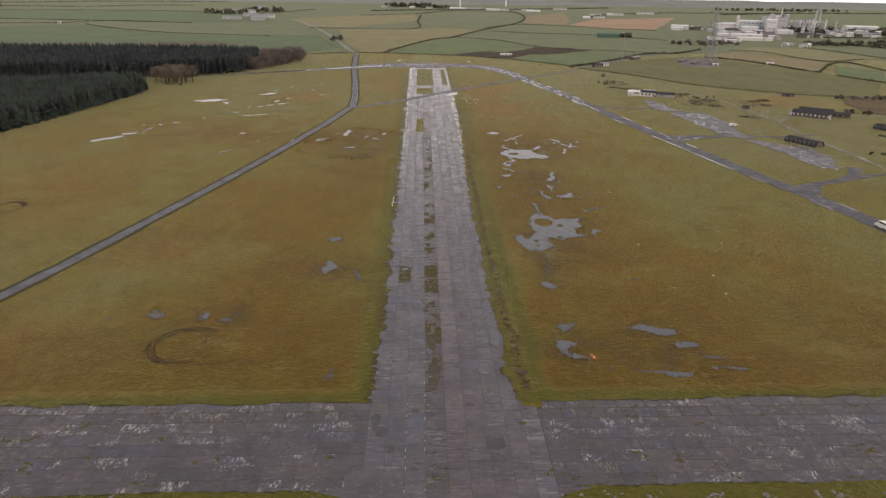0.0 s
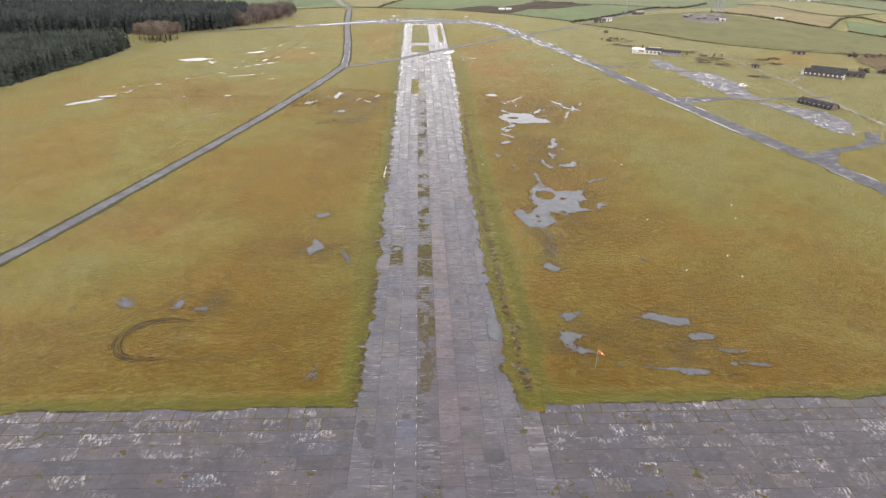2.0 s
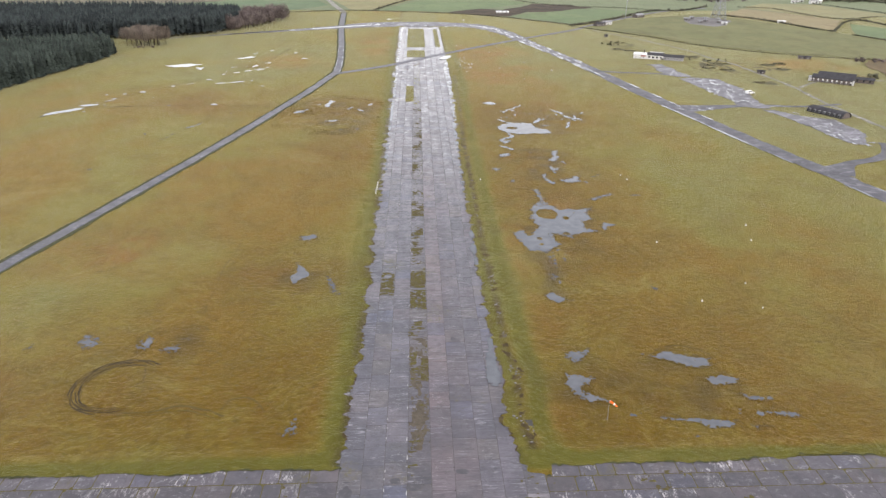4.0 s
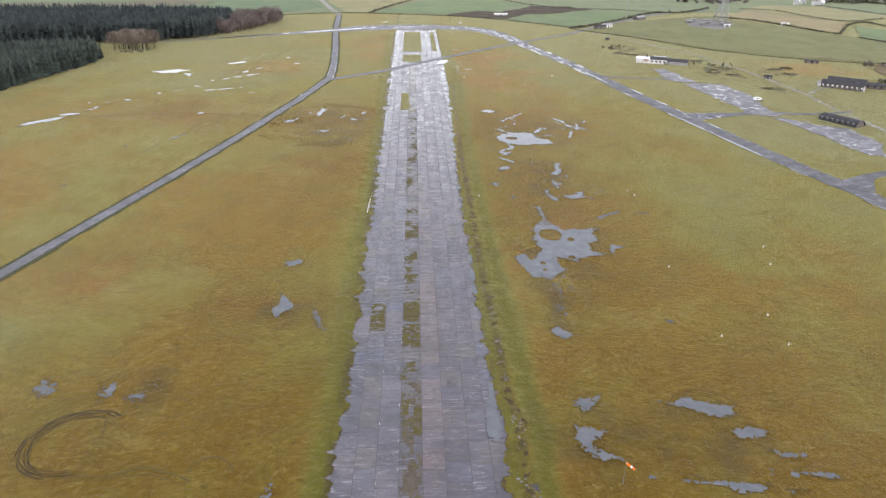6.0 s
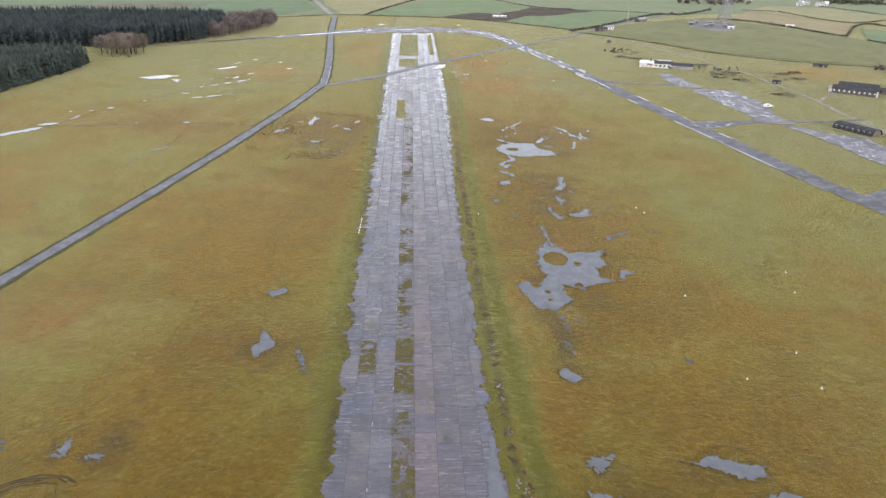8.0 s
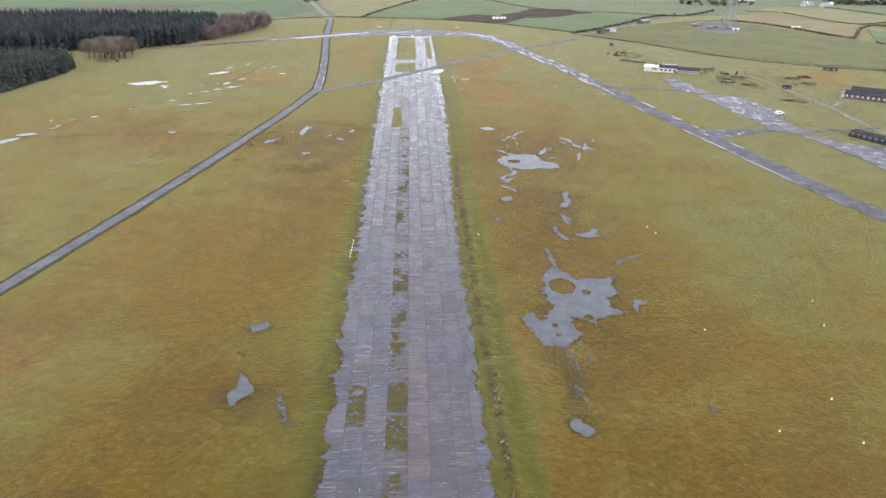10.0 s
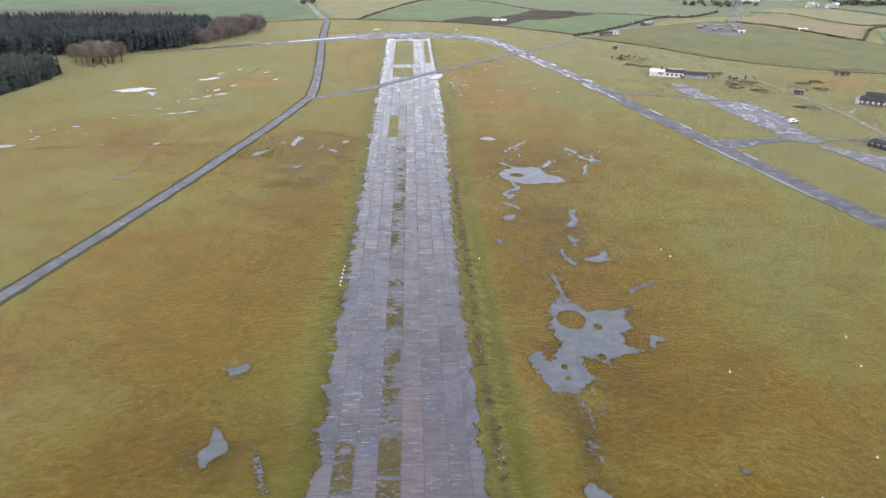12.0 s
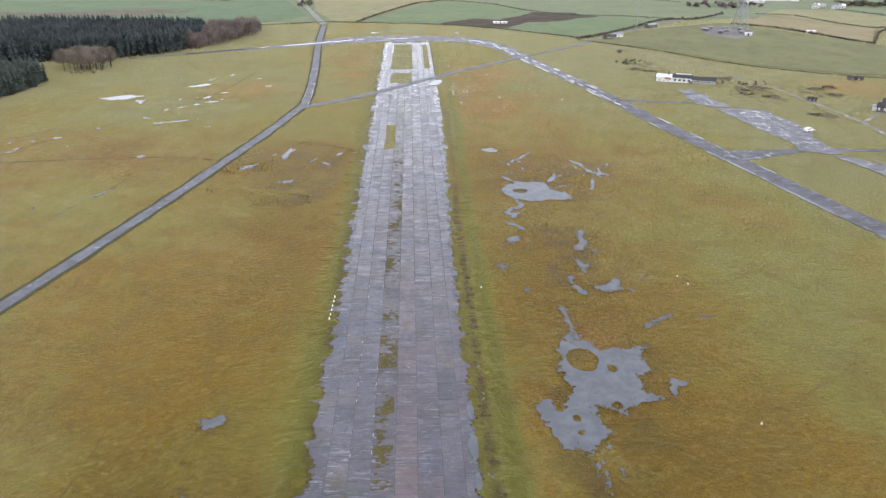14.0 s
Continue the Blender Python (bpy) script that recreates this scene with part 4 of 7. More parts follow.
TAR = [(-5.6, 77.6, 0.8, 0.5), (-4.9, 79.2, 0.9, 0.35), (-2.1, 76.4, 0.9, 0.6), (-2.6, 81.8, 0.8, 0.5), (-5.3, 93.6, 1.1, 0.8), (-2.6, 92.4, 1.3, 0.7), (-1.2, 78.6, 0.9, 0.3), (4.4, 95.4, 1.0, 0.6), (4.8, 131.5, 0.7, 1.0), (-11.2, 87.4, 1.3, 1.8), (-12.4, 91, 1.0, 2.4), (-9.2, 82.5, 0.9, 1.0)]


def tar(x, y):
    f = blobs(x, y, TAR) - 0.42 + 0.3 * fbm(x * 1.1, y * 1.4, 123, 4)
    square = np.minimum(1.55 - np.abs(x - 7.85), 1.5 - np.abs(y - 84.2)) + 0.12 * fbm(x * 1.4, y * 1.4, 124, 3)
    return np.maximum(f, square)


tagged(new("tar_patches", region("tar_patches", -15, 12, 72, 136, 0.22, tar, 0.072, DARK_PATCH)), "dark tar blots on the pale slabs", "tar patch", "patches on the slabs", "structure")


def mossy(x, y):
    over = np.minimum(np.abs(x) - 12.5, np.minimum(95.6 + SKEW * x - y, y - SKEW * x - 74))
    blot = 0.8 * fbm(x * 0.16, y * 0.36, 127, 3) - 0.99 + 0.95 * fbm(x * 1.5, y * 1.8, 128, 4)
    return np.minimum(over, blot)


tagged(new("slab_moss", region("slab_moss", -80, 80, 73, 95, 0.22, mossy, 0.071, MOSS)), "olive moss smeared over the cross slabs", "moss", kind="stuff")


def joint_moss(x, y):
    return np.minimum(np.minimum(np.abs(x) - 16.4, CROSS[1] + SKEW * x - y), y - SKEW * x - 90) + 0.3 * fbm(x * 0.3, y * 0.5, 131, 3)


tagged(new("joint_moss", region("joint_moss", -100, 100, 88, 97, 0.8, joint_moss, 0.047, MOSS)), "green moss filling the wide slab joints", "moss", kind="stuff")


# ---- rainwater ----
def slab_pool(spots, rough, seed=0):
    """Rainwater held against the slab edge."""
    a = np.array(spots)
    x0, x1 = (a[:, 0] - 1.8 * a[:, 2]).min() - 0.5, (a[:, 0] + 1.8 * a[:, 2]).max() + 0.5
    y0, y1 = (a[:, 1] - 1.8 * a[:, 3]).min() - 0.5, (a[:, 1] + 1.8 * a[:, 3]).max() + 0.5

    def depth(x, y):
        edge = np.minimum(np.minimum(x - x0, x1 - x), np.minimum(y - y0, y1 - y))
        wob = rough * (0.6 * fbm(x * 0.5, y * 0.5, 200 + seed, 3) + 1.1 * fbm(x * 1.3, y * 1.7, 220 + seed, 4) + 1.3 * (0.34 - np.abs(fbm(x * 0.45, y * 1.9, 240 + seed, 3))))
        return np.where(edge > 0.05, blobs(x, y, spots) - 0.4 + wob, -1)

    tagged(new("puddle", region("puddle", x0, x1, y0, y1, 0.3, depth, 0.135, WATER)), "rainwater lying along the slab edge", "puddle", "puddles", "structure")


def pond(pts, label, seed=0, fray=0.3, stems=0.0, isles=(), step=0.2, z=0.052):
    """Standing water: an outline on the plan whose rim is frayed by the grass."""
    p = np.array(pts)
    far = p[0, 1] > 262
    x0, y0 = p.min(0) - (4 if far else 2)
    x1, y1 = p.max(0) + (4 if far else 2)
    k = 0.4 if far else 1.0

    def depth(x, y, extra=0.0):
        d = edge_distance(pts, x, y)
        d = np.where(inside(pts, x, y), d, -d)
        d = d - 0.2 * fray + fray * (0.8 * fbm(x * 0.8 * k, y * 0.9 * k, 200 + seed, 3) + 0.85 * fbm(x * 2.6 * k, y * 2.9 * k, 220 + seed, 4))
        # threads of water among the stems outside the rim
        thread = (0.2 - np.abs(fbm(x * 0.7 * k, y * 0.85 * k, 240 + seed, 3))) * (1.2 if far else 0.9) + np.minimum(d, 0) * (0.09 if far else 0.3) - 0.05
        d = np.maximum(d, thread - 0.35 * np.clip(fbm(x * 2.2 * k, y * 2.2 * k, 245 + seed, 2) + 0.3, 0, 1))
        for cx, cy, rx, ry in isles:
            d = np.minimum(d, (np.hypot((x - cx) / rx, (y - cy) / ry) - 1) * min(rx, ry) + 0.25 * fbm(x * 1.7, y * 1.7, 230 + seed, 3))
        if stems:
            d = d - (2.2 if stems > 0.6 else 1.4) * stems * np.clip(fbm(x * 3.6 * k, y * 3.4 * k, 250 + seed, 3) + (0.4 if stems > 0.6 else 0.3), 0, 1)
        return np.where(np.minimum(np.minimum(x - x0, x1 - x), np.minimum(y - y0, y1 - y)) > step, d + extra, -1)

    me = region("puddle", x0, x1, y0, y1, step, depth, z + 0.0011 * seed, WATER)
    if not len(me.polygons):
        return
    tagged(new("puddle", me), label, "puddle", "puddles", "structure")
    if far:
        return
    rim = grass_state(region("wet_turf", x0, x1, y0, y1, step * 1.3, lambda x, y: depth(x, y, 0.28 + 0.2 * fbm(x * 0.9, y * 0.9, 270 + seed, 2)), z - 0.012 + 0.0011 * seed, GRASS))
    v = np.empty(len(rim.vertices) * 3, np.float32)
    rim.vertices.foreach_get("co", v)
    sodden = np.clip(0.55 + 0.5 * fbm(v[0::3].astype(float) * 1.5, v[1::3].astype(float) * 1.5, 260 + seed, 3), 0, 1)
    rim.attributes["damp"].data.foreach_set("value", sodden.astype(np.float32))
    tagged(new("wet_turf", rim), "dark sodden turf round a puddle", "wet turf", "sodden turf", "stuff")


pond([(34.3, 208.5), (36.6, 203.2), (38.5, 199.8), (40.8, 200.9), (44, 200.2), (48.1, 201.8), (45.3, 196.2), (46.4, 193), (43.2, 191), (42.9, 186.2), (46.2, 184.3), (39.8, 182.4), (37.6, 179.8), (35.6, 181.8), (33.1, 182.6), (33.9, 175.2), (29.6, 171), (25.2, 172.7), (22.9, 182.9), (25.1, 185.2), (27.1, 181.9), (30.4, 187.9), (29.2, 193), (30.1, 199.5), (32, 204)],
     "large pale grey rainwater pool with grassy islets", 0, 0.85, 0.14, [(34.1, 196.6, 2.9, 3.8), (38.9, 193.5, 0.75, 1.1), (37.0, 182.7, 0.85, 1.0), (29.4, 179.6, 0.5, 0.75), (29.3, 176.0, 0.42, 0.6)], 0.18)
SPECKLED = "broken shallow puddle among grass stems"
pond([(48.5, 190.3), (51.8, 188.3), (49.2, 187.5), (47.4, 183.8), (47.2, 187)], "small grey puddle", 1, 0.3, 0.2)
pond([(62.0, 212.6), (65.2, 211.6), (63.0, 211.0)], SPECKLED, 3, 0.4, 0.6)
pond([(27.6, 333.6), (31.8, 336.8), (35.6, 331.4), (31.1, 329.5)], "small bright puddle", 8, 0.5, 0.3, step=0.4)
pond([(-32.4, 181.7), (-30.4, 181.9), (-28.2, 183.3), (-27.5, 180.6), (-29.2, 178.4), (-31.7, 178.9)], SPECKLED, 10, 0.45, 0.55)
pond([(-30.5, 166.0), (-29.3, 164.1), (-27.1, 161.2), (-26.7, 159.2), (-28.2, 157.3), (-29.6, 155.0), (-30.3, 156.2), (-31.2, 159.0), (-29.9, 160.5)], "pear-shaped grey puddle", 11, 0.3, 0.15)
pond([(-23.2, 159.4), (-21.8, 158.6), (-20.0, 155), (-18.8, 150.2), (-20.2, 149.2), (-21.9, 154)], SPECKLED, 12, 0.5, 0.66)
pond([(-144.6, 423.2), (-139.3, 427), (-133, 430.8), (-124.6, 428.2), (-128.6, 423.4), (-131, 420), (-137.5, 418.8)], "broad white-shining puddle by the wood", 16, 0.9, 0.3, step=0.4)
pond([(-126, 418.8), (-120.6, 418.8), (-120.1, 408.8), (-123, 413)], "white-shining puddle by the wood", 17, 0.8, 0.5, step=0.4)
pond([(25.2, 125.0), (26.6, 127.2), (28.4, 127.0), (30.4, 128.0), (29.3, 124.4), (26.6, 123.0)], "frayed grey puddle", 18, 0.5, 0.6)
pond([(24.3, 120.0), (26.6, 119.2), (29.4, 118.2), (28.4, 116.9), (26.4, 115.8), (26.4, 114.1), (28.2, 113.4), (31.0, 111.5), (26.6, 111.3), (24.2, 113.4), (23.7, 116.5)], "hook-shaped grey puddle", 19, 0.5, 0.45)
pond([(39.4, 126.0), (42.2, 125.2), (44.9, 127.5), (46.4, 125.6), (49.4, 124.8), (52.4, 124.2), (50.9, 121.2), (47.0, 121.3), (44.3, 123.4), (42.4, 124.0)], "long grey puddle with ragged rim", 20, 0.5, 0.4)
pond([(48.7, 117.7), (52.0, 119.0), (55.2, 117.7), (54.1, 116.1), (49.8, 115.8)], "oval grey puddle", 21, 0.35, 0.35)
pond([(53.2, 113.8), (54.4, 112.7), (58.6, 112.5), (58.2, 111.5), (54.0, 111.4)], "thin grey puddle", 22, 0.3, 0.4)
pond([(54.2, 108.6), (60.2, 108.2), (61.8, 106.6), (57, 107.3)], "thin streak of water", 23, 0.25, 0.5)
pond([(36.4, 107.3), (41.1, 107.0), (44.9, 106.8), (49.8, 105.8), (48.0, 104.3), (44.6, 104.2), (43.4, 105.7), (39, 106.2)], "row of shallow puddles", 24, 0.3, 0.45)
pond([(51.3, 105.2), (55.1, 104.8), (52, 104.2)], "thin streak of water", 9, 0.2, 0.25)
pond([(25.2, 149.1), (27.4, 150.4), (30.0, 146.9), (27.8, 145.1), (26.4, 147.0)], "small frayed puddle", 25, 0.3, 0.15)
pond([(49.5, 153.8), (50.5, 153.2), (51.5, 151.0), (50.1, 151.2)], "tiny puddle", 26, 0.3, 0.4)
pond([(-66.8, 131.1), (-65.6, 135.3), (-64.2, 133.4), (-62.6, 134.2), (-61.8, 130.0), (-64, 128.6)], SPECKLED, 27, 0.5, 0.74)
pond([(-55.3, 130.4), (-53.9, 134.6), (-52.0, 132.9), (-51.9, 129.6), (-53.6, 127.6)], SPECKLED, 28, 0.5, 0.74)
pond([(-24.0, 103.2), (-23.0, 107), (-21.9, 109.6), (-20.9, 104.5)], SPECKLED, 29, 0.5, 0.74)
pond([(-51.0, 128.2), (-48.5, 130.6), (-45.2, 130.0), (-47, 128), (-49.4, 127.2)], SPECKLED, 30, 0.5, 0.74)
pond([(-75.4, 129.3), (-74.6, 131), (-73.6, 130.3), (-74.4, 129.2)], SPECKLED, 31, 0.4, 0.45)
pond([(-47.8, 132.8), (-45.2, 132.8), (-45.6, 131.9), (-47.4, 131.9)], SPECKLED, 32, 0.4, 0.45)
pond([(29.2, 169.5), (31.4, 169.8), (31.2, 165), (30.0, 163.2), (29.0, 165.5)], SPECKLED, 5, 0.5, 1.1)
pond([(33.0, 168.4), (34.2, 168), (33.8, 165), (32.6, 165.2)], SPECKLED, 6, 0.4, 0.9)
pond([(28.2, 159.5), (30.0, 160), (30.2, 156.4), (28.6, 155.4)], SPECKLED, 7, 0.5, 1.0)
BRIGHT, FRAYED = "bright frayed puddle in dark sedge", "pale puddle frayed by grass stems"
pond([(-42.8, 324.2), (-42.6, 331.6), (-42.0, 338.6), (-38.8, 335.2), (-40.6, 330.5), (-40.4, 323.2)], BRIGHT, 35, 0.6, 0.4, step=0.3)
pond([(-55, 312.4), (-54.1, 317.2), (-49.6, 319.4), (-50.9, 312.4)], BRIGHT, 36, 0.7, 0.6, step=0.4)
pond([(-41, 298.7), (-37.7, 300.4), (-33.2, 302.2), (-35.4, 298.6)], BRIGHT, 37, 0.6, 0.45, step=0.3)
pond([(30.1, 289.6), (31.9, 295.3), (37.6, 297.6), (44.7, 297.9), (46.2, 290.2), (49.3, 287.5), (50.6, 281.8), (45.4, 280.7), (37.6, 280.2), (33.0, 281.8)], "bright pool lying across the wet grass", 33, 0.8, 0.2, [(36.1, 289.1, 2.2, 1.8)], 0.35)
pond([(26.3, 251.4), (28.0, 254.5), (30.7, 254.1), (31.3, 252.2), (28.8, 249.8), (26.7, 249.1)], FRAYED, 38, 0.8, 0.56)
pond([(22.2, 236.0), (24.2, 238.4), (26.1, 236.6), (24.1, 233.7)], FRAYED, 39, 0.7, 0.62)
pond([(27.2, 224.2), (28.3, 226.1), (29.5, 224.6), (28.4, 222.7)], FRAYED, 40, 0.4, 0.4)
pond([(46.0, 258.2), (48.7, 258.1), (47.9, 253.2), (47.9, 250.1), (44.6, 243.4), (43.0, 245.7), (45.1, 250.9)], FRAYED, 41, 0.8, 0.56)
pond([(42.7, 242.2), (43.5, 238.5), (44.7, 236.5), (43.7, 232.2), (42.0, 233.3), (42.2, 237.9)], FRAYED, 42, 0.8, 0.52)
pond([(38.6, 231.8), (40.3, 232.4), (39.6, 227.5), (40.5, 225.3), (41.9, 223.8), (40.9, 221.0), (38.9, 222.4), (37.9, 227.7)], FRAYED, 43, 0.8, 0.55)
pond([(42.8, 225.7), (46.4, 226.8), (48.0, 229.3), (50.4, 229.8), (49.4, 224.0), (47.0, 222.5), (44.6, 223.2)], FRAYED, 44, 0.8, 0.5)
pond([(33.0, 217.4), (35.0, 216.4), (35.3, 209.5), (35.6, 203), (33.7, 203), (33.7, 210.4), (33.2, 214.1)], FRAYED, 45, 0.8, 0.56)
pond([(57.8, 303.3), (59.4, 306.2), (60.4, 303.7), (58.4, 301.2)], BRIGHT, 46, 0.5, 0.3, step=0.35)
pond([(48.2, 207.4), (50.4, 210.4), (53, 212), (57.2, 213.3), (56.8, 211), (53.4, 209.3), (50.4, 206.6)], SPECKLED, 47, 0.6, 0.75)
pond([(63.0, 305.8), (65.4, 306.4), (65.0, 303.4), (63.2, 302.8)], BRIGHT, 48, 0.5, 0.3, step=0.35)
slab_pool([(11.3, 119.5, 1.5, 3.4), (11.4, 125.2, 0.9, 2.6), (11.8, 130, 0.6, 2)], 0.15)
slab_pool([(11.8, 173.3, 0.9, 3.4), (11.9, 166, 0.6, 2.5), (12.0, 182, 0.6, 3)], 0.2)
pond([(11.6, 454), (13.5, 459), (16.4, 464), (19.8, 466), (19.2, 460), (17.4, 453), (14.6, 449.5), (12.6, 450)], "bright sheet of water where lane and runway meet", 34, 0.6, 0.0, step=0.4, z=0.16)


def string_of_water(name, pts, offset, half, z, seed, cover, label, stretch=0.06, wiggle=0.3):
    """Broken water along one side of a road."""
    line = smooth_line(pts, 0.35 if len(pts) < 6 else 0.7)
    n = normals(line)
    s = np.cumsum(np.r_[0, np.hypot(*np.diff(line, axis=0).T)])
    amount = fbm(s * stretch, s * 0, seed, 4) + cover
    w = half * np.clip(amount + (0.5 if s[-1] < 30 else 0) * fbm(s * 1.2, s * 0, seed + 7, 3), 0, 1) ** 0.5
    w = w * np.clip(np.minimum(s, s[-1] - s) / min(3.0, 0.45 * s[-1]), 0, 1) ** 0.7
    mid = line + n * (offset + wiggle * fbm(s * (0.05 if wiggle < 0.5 else 0.28), s * 0 + 2, seed))[:, None]
    runs = np.nonzero((w[:-1] > 0.02) & (w[1:] > 0.02))[0]
    v = np.zeros((len(line) * 2, 3))
    v[0::2, :2], v[1::2, :2], v[:, 2] = mid + n * w[:, None], mid - n * w[:, None], z
    f = [(2 * i, 2 * i + 1, 2 * i + 3, 2 * i + 2) for i in runs]
    if f:
        tagged(new(name, bulk(name, v, f, WATER)), label, "puddle", "puddles", "structure")


def water_streak(i, pts, half, cover):
    string_of_water("puddle", pts, 0.0, half, 0.06, 320 + i, cover + 0.25, "bright sliver of rainwater in an old rut", 0.25)


STREAKS = [
    ([(-157, 305), (-154.7, 311), (-149.6, 316), (-145.5, 321.2)], 2.0), ([(-150, 325), (-146, 326), (-141.8, 327.4)], 1.9), ([(-142.6, 333.4), (-140, 334.6), (-137.4, 334.8)], 1.2),
    ([(-141.5, 338.3), (-138.6, 340)], 0.8), ([(-140.0, 347.9), (-137.2, 349.8)], 0.9), ([(-134.2, 353.4), (-130.2, 354.2)], 1.2), ([(-122.9, 366.4), (-121.8, 368.8)], 1.1),
    ([(-119.1, 369.5), (-116, 373.2), (-113.1, 376.6)], 0.4), ([(-111.3, 385.3), (-106.2, 383.2)], 1.0), ([(-103.9, 374.2), (-97.3, 376.9), (-90.0, 380.6)], 1.0), ([(-87.4, 381.3), (-86.6, 384)], 0.9),
    ([(-80.5, 368.8), (-77.7, 370)], 0.8), ([(-106.1, 398), (-104.6, 400.9)], 0.9), ([(-101.8, 402.8), (-97.8, 405)], 1.0), ([(-96.6, 407.7), (-92.8, 411.2)], 1.2), ([(-92.6, 413.4), (-86.2, 415.8)], 1.5),
    ([(-95, 421.2), (-93.1, 427.4)], 1.7), ([(-90.4, 433.2), (-86.6, 436.6)], 0.9), ([(-106.5, 418.7), (-104.7, 421.3)], 1.0), ([(-109.9, 449), (-104.9, 451.8), (-99.6, 459)], 2.4),
    ([(-103.9, 465), (-101.8, 471.8)], 1.3), ([(-83.2, 464), (-82.2, 467.4)], 1.2), ([(-79.5, 470.2), (-77.3, 473.4)], 1.2), ([(-72.1, 449.6), (-67.8, 451.6)], 1.3), ([(-96.2, 479.1), (-93.8, 482.7)], 0.9),
    ([(-112.7, 326), (-110.5, 326.9)], 0.9), ([(-93.9, 327.8), (-90.5, 329.3)], 1.5), ([(-82, 330), (-80.5, 331)], 0.8), ([(-82.4, 311.8), (-80, 312.8)], 0.9), ([(-78.4, 316.5), (-77.4, 318)], 0.9),
    ([(-93, 287.2), (-90.3, 290.8), (-88.4, 295.3)], 0.8), ([(-96.9, 271.4), (-95, 275.6)], 0.45), ([(-95.5, 277.6), (-94.3, 280)], 0.5), ([(-106.4, 278), (-104.6, 279.3)], 1.4), ([(-78, 290.3), (-77, 291.6)], 0.9),
    ([(-109.6, 235.8), (-106.8, 235.8)], 0.7), ([(-47.5, 327.7), (-44.9, 330.4)], 1.0), ([(-32.4, 318.6), (-30, 325)], 0.9), ([(-28.6, 320.3), (-24.5, 316.2)], 0.8), ([(-23.8, 327.2), (-21.8, 331.8)], 0.9),
    ([(-32.5, 285.2), (-31.3, 287.8)], 0.8), ([(-26.1, 285.7), (-24.7, 287.6)], 0.8), ([(-18.3, 271.7), (-16.9, 273.7)], 0.9), ([(-50.6, 318), (-48.6, 319.4)], 0.8),
]
for i, (line, half) in enumerate(STREAKS):
    water_streak(20 + i, line, half, 0.5)
water_streak(16, [(-28.5, 656.5), (-25, 657.5), (-21.5, 658)], 2.2, 0.6)
water_streak(17, [(37, 655), (41, 657)], 1.6, 0.6)


def water_thread(i, pts, half):
    string_of_water("puddle", pts, 0.0, half, 0.064 + 0.0012 * i, 360 + i, 0.55, "broken thread of rainwater winding through wet grass", 0.3, 1.0)


for i, (line, half) in enumerate((
        ([(33.9, 283), (34.3, 278.5), (32.8, 275.4), (30.8, 274.7), (30.2, 271.4), (32.1, 270), (34.2, 271.3)], 1.0), ([(32.8, 270.4), (30.2, 267.2), (29.1, 264), (30.8, 261.8), (32.8, 259.7), (33.5, 257.9)], 0.95),
        ([(47.1, 250.1), (46.9, 244.1), (48.3, 241.5)], 0.55), ([(49.2, 224.1), (51, 223.3), (50, 222)], 0.4), ([(30.9, 304.3), (33, 301.3), (35.2, 298.5), (38.1, 296.4)], 0.9), ([(33.6, 303.8), (34.7, 307.1), (36.9, 305.9)], 0.8),
        ([(46, 296.2), (47.9, 299.3), (50.4, 303.9), (48.8, 306.1)], 1.0), ([(47, 291.2), (50.1, 292.7), (53.2, 292.7)], 0.5), ([(36.7, 259.7), (37.7, 256.7), (39, 254.3)], 0.6), ([(58.6, 288), (60.6, 294.9), (62.5, 301.1), (65.2, 305.4), (68.7, 302)], 0.8),
        ([(61.4, 212), (63.4, 211.8), (65.8, 211.4)], 0.4))):
    water_thread(12 + i, line, half)
water_thread(4, [(56.5, 321), (58.7, 318.2), (61.2, 310.4), (64.3, 304.9), (67.8, 301.6)], 0.9)
water_thread(5, [(64.3, 304.9), (67, 311), (70.8, 317.2)], 0.5)
water_thread(7, [(34.2, 313.0), (39.6, 320.7), (46.0, 329.7)], 0.75)
water_thread(10, [(54.0, 228), (58.4, 231.2)], 0.4)
string_of_water("puddle", PERIMETER[0:4], 0.3, 1.5, 0.116, 308, 0.3, "shining wet stretch of the perimeter track")
string_of_water("puddle", PERIMETER[8:], 3.7, 0.85, 0.125, 301, -0.08, "strips of water along the taxiway edge", 0.08)
string_of_water("puddle", PERIMETER[8:], -3.9, 0.85, 0.125, 302, -0.06, "strips of water along the taxiway edge", 0.08)
string_of_water("puddle", PERIMETER[1:9], 0.5, 1.2, 0.115, 303, 0.1, "shining water on the perimeter track")
string_of_water("puddle", PERIMETER[6:12], 1.6, 0.8, 0.126, 315, 0.0, "broken film of water on the perimeter track", 0.16)
string_of_water("puddle", PERIMETER[6:12], -1.8, 0.8, 0.127, 316, 0.0, "broken film of water on the perimeter track", 0.16)
string_of_water("puddle", ROAD_LEFT[1:9], 1.7, 0.24, 0.13, 304, -0.1, "broken water beside the lane", 0.2)
string_of_water("puddle", ROAD_LEFT[1:9], -1.6, 0.28, 0.13, 305, 0.0, "broken water beside the lane", 0.2)
string_of_water("puddle", [(-12.4, 230), (-12.9, 332), (-13.2, 480), (-13.3, 600)], 0.0, 0.8, 0.112, 309, 0.12, "broken bright water along the slab edge", 0.35)
string_of_water("puddle", [(11.9, 215), (12.5, 262), (13.6, 320), (14.6, 440)], 0.0, 0.9, 0.113, 310, 0.2, "broken bright water along the slab edge", 0.35)
string_of_water("puddle", [(14.2, 300), (15.0, 360), (16.0, 430), (16, 455)], 0.0, 0.9, 0.112, 307, 0.1, "bright water along the runway's far edge", 0.45)


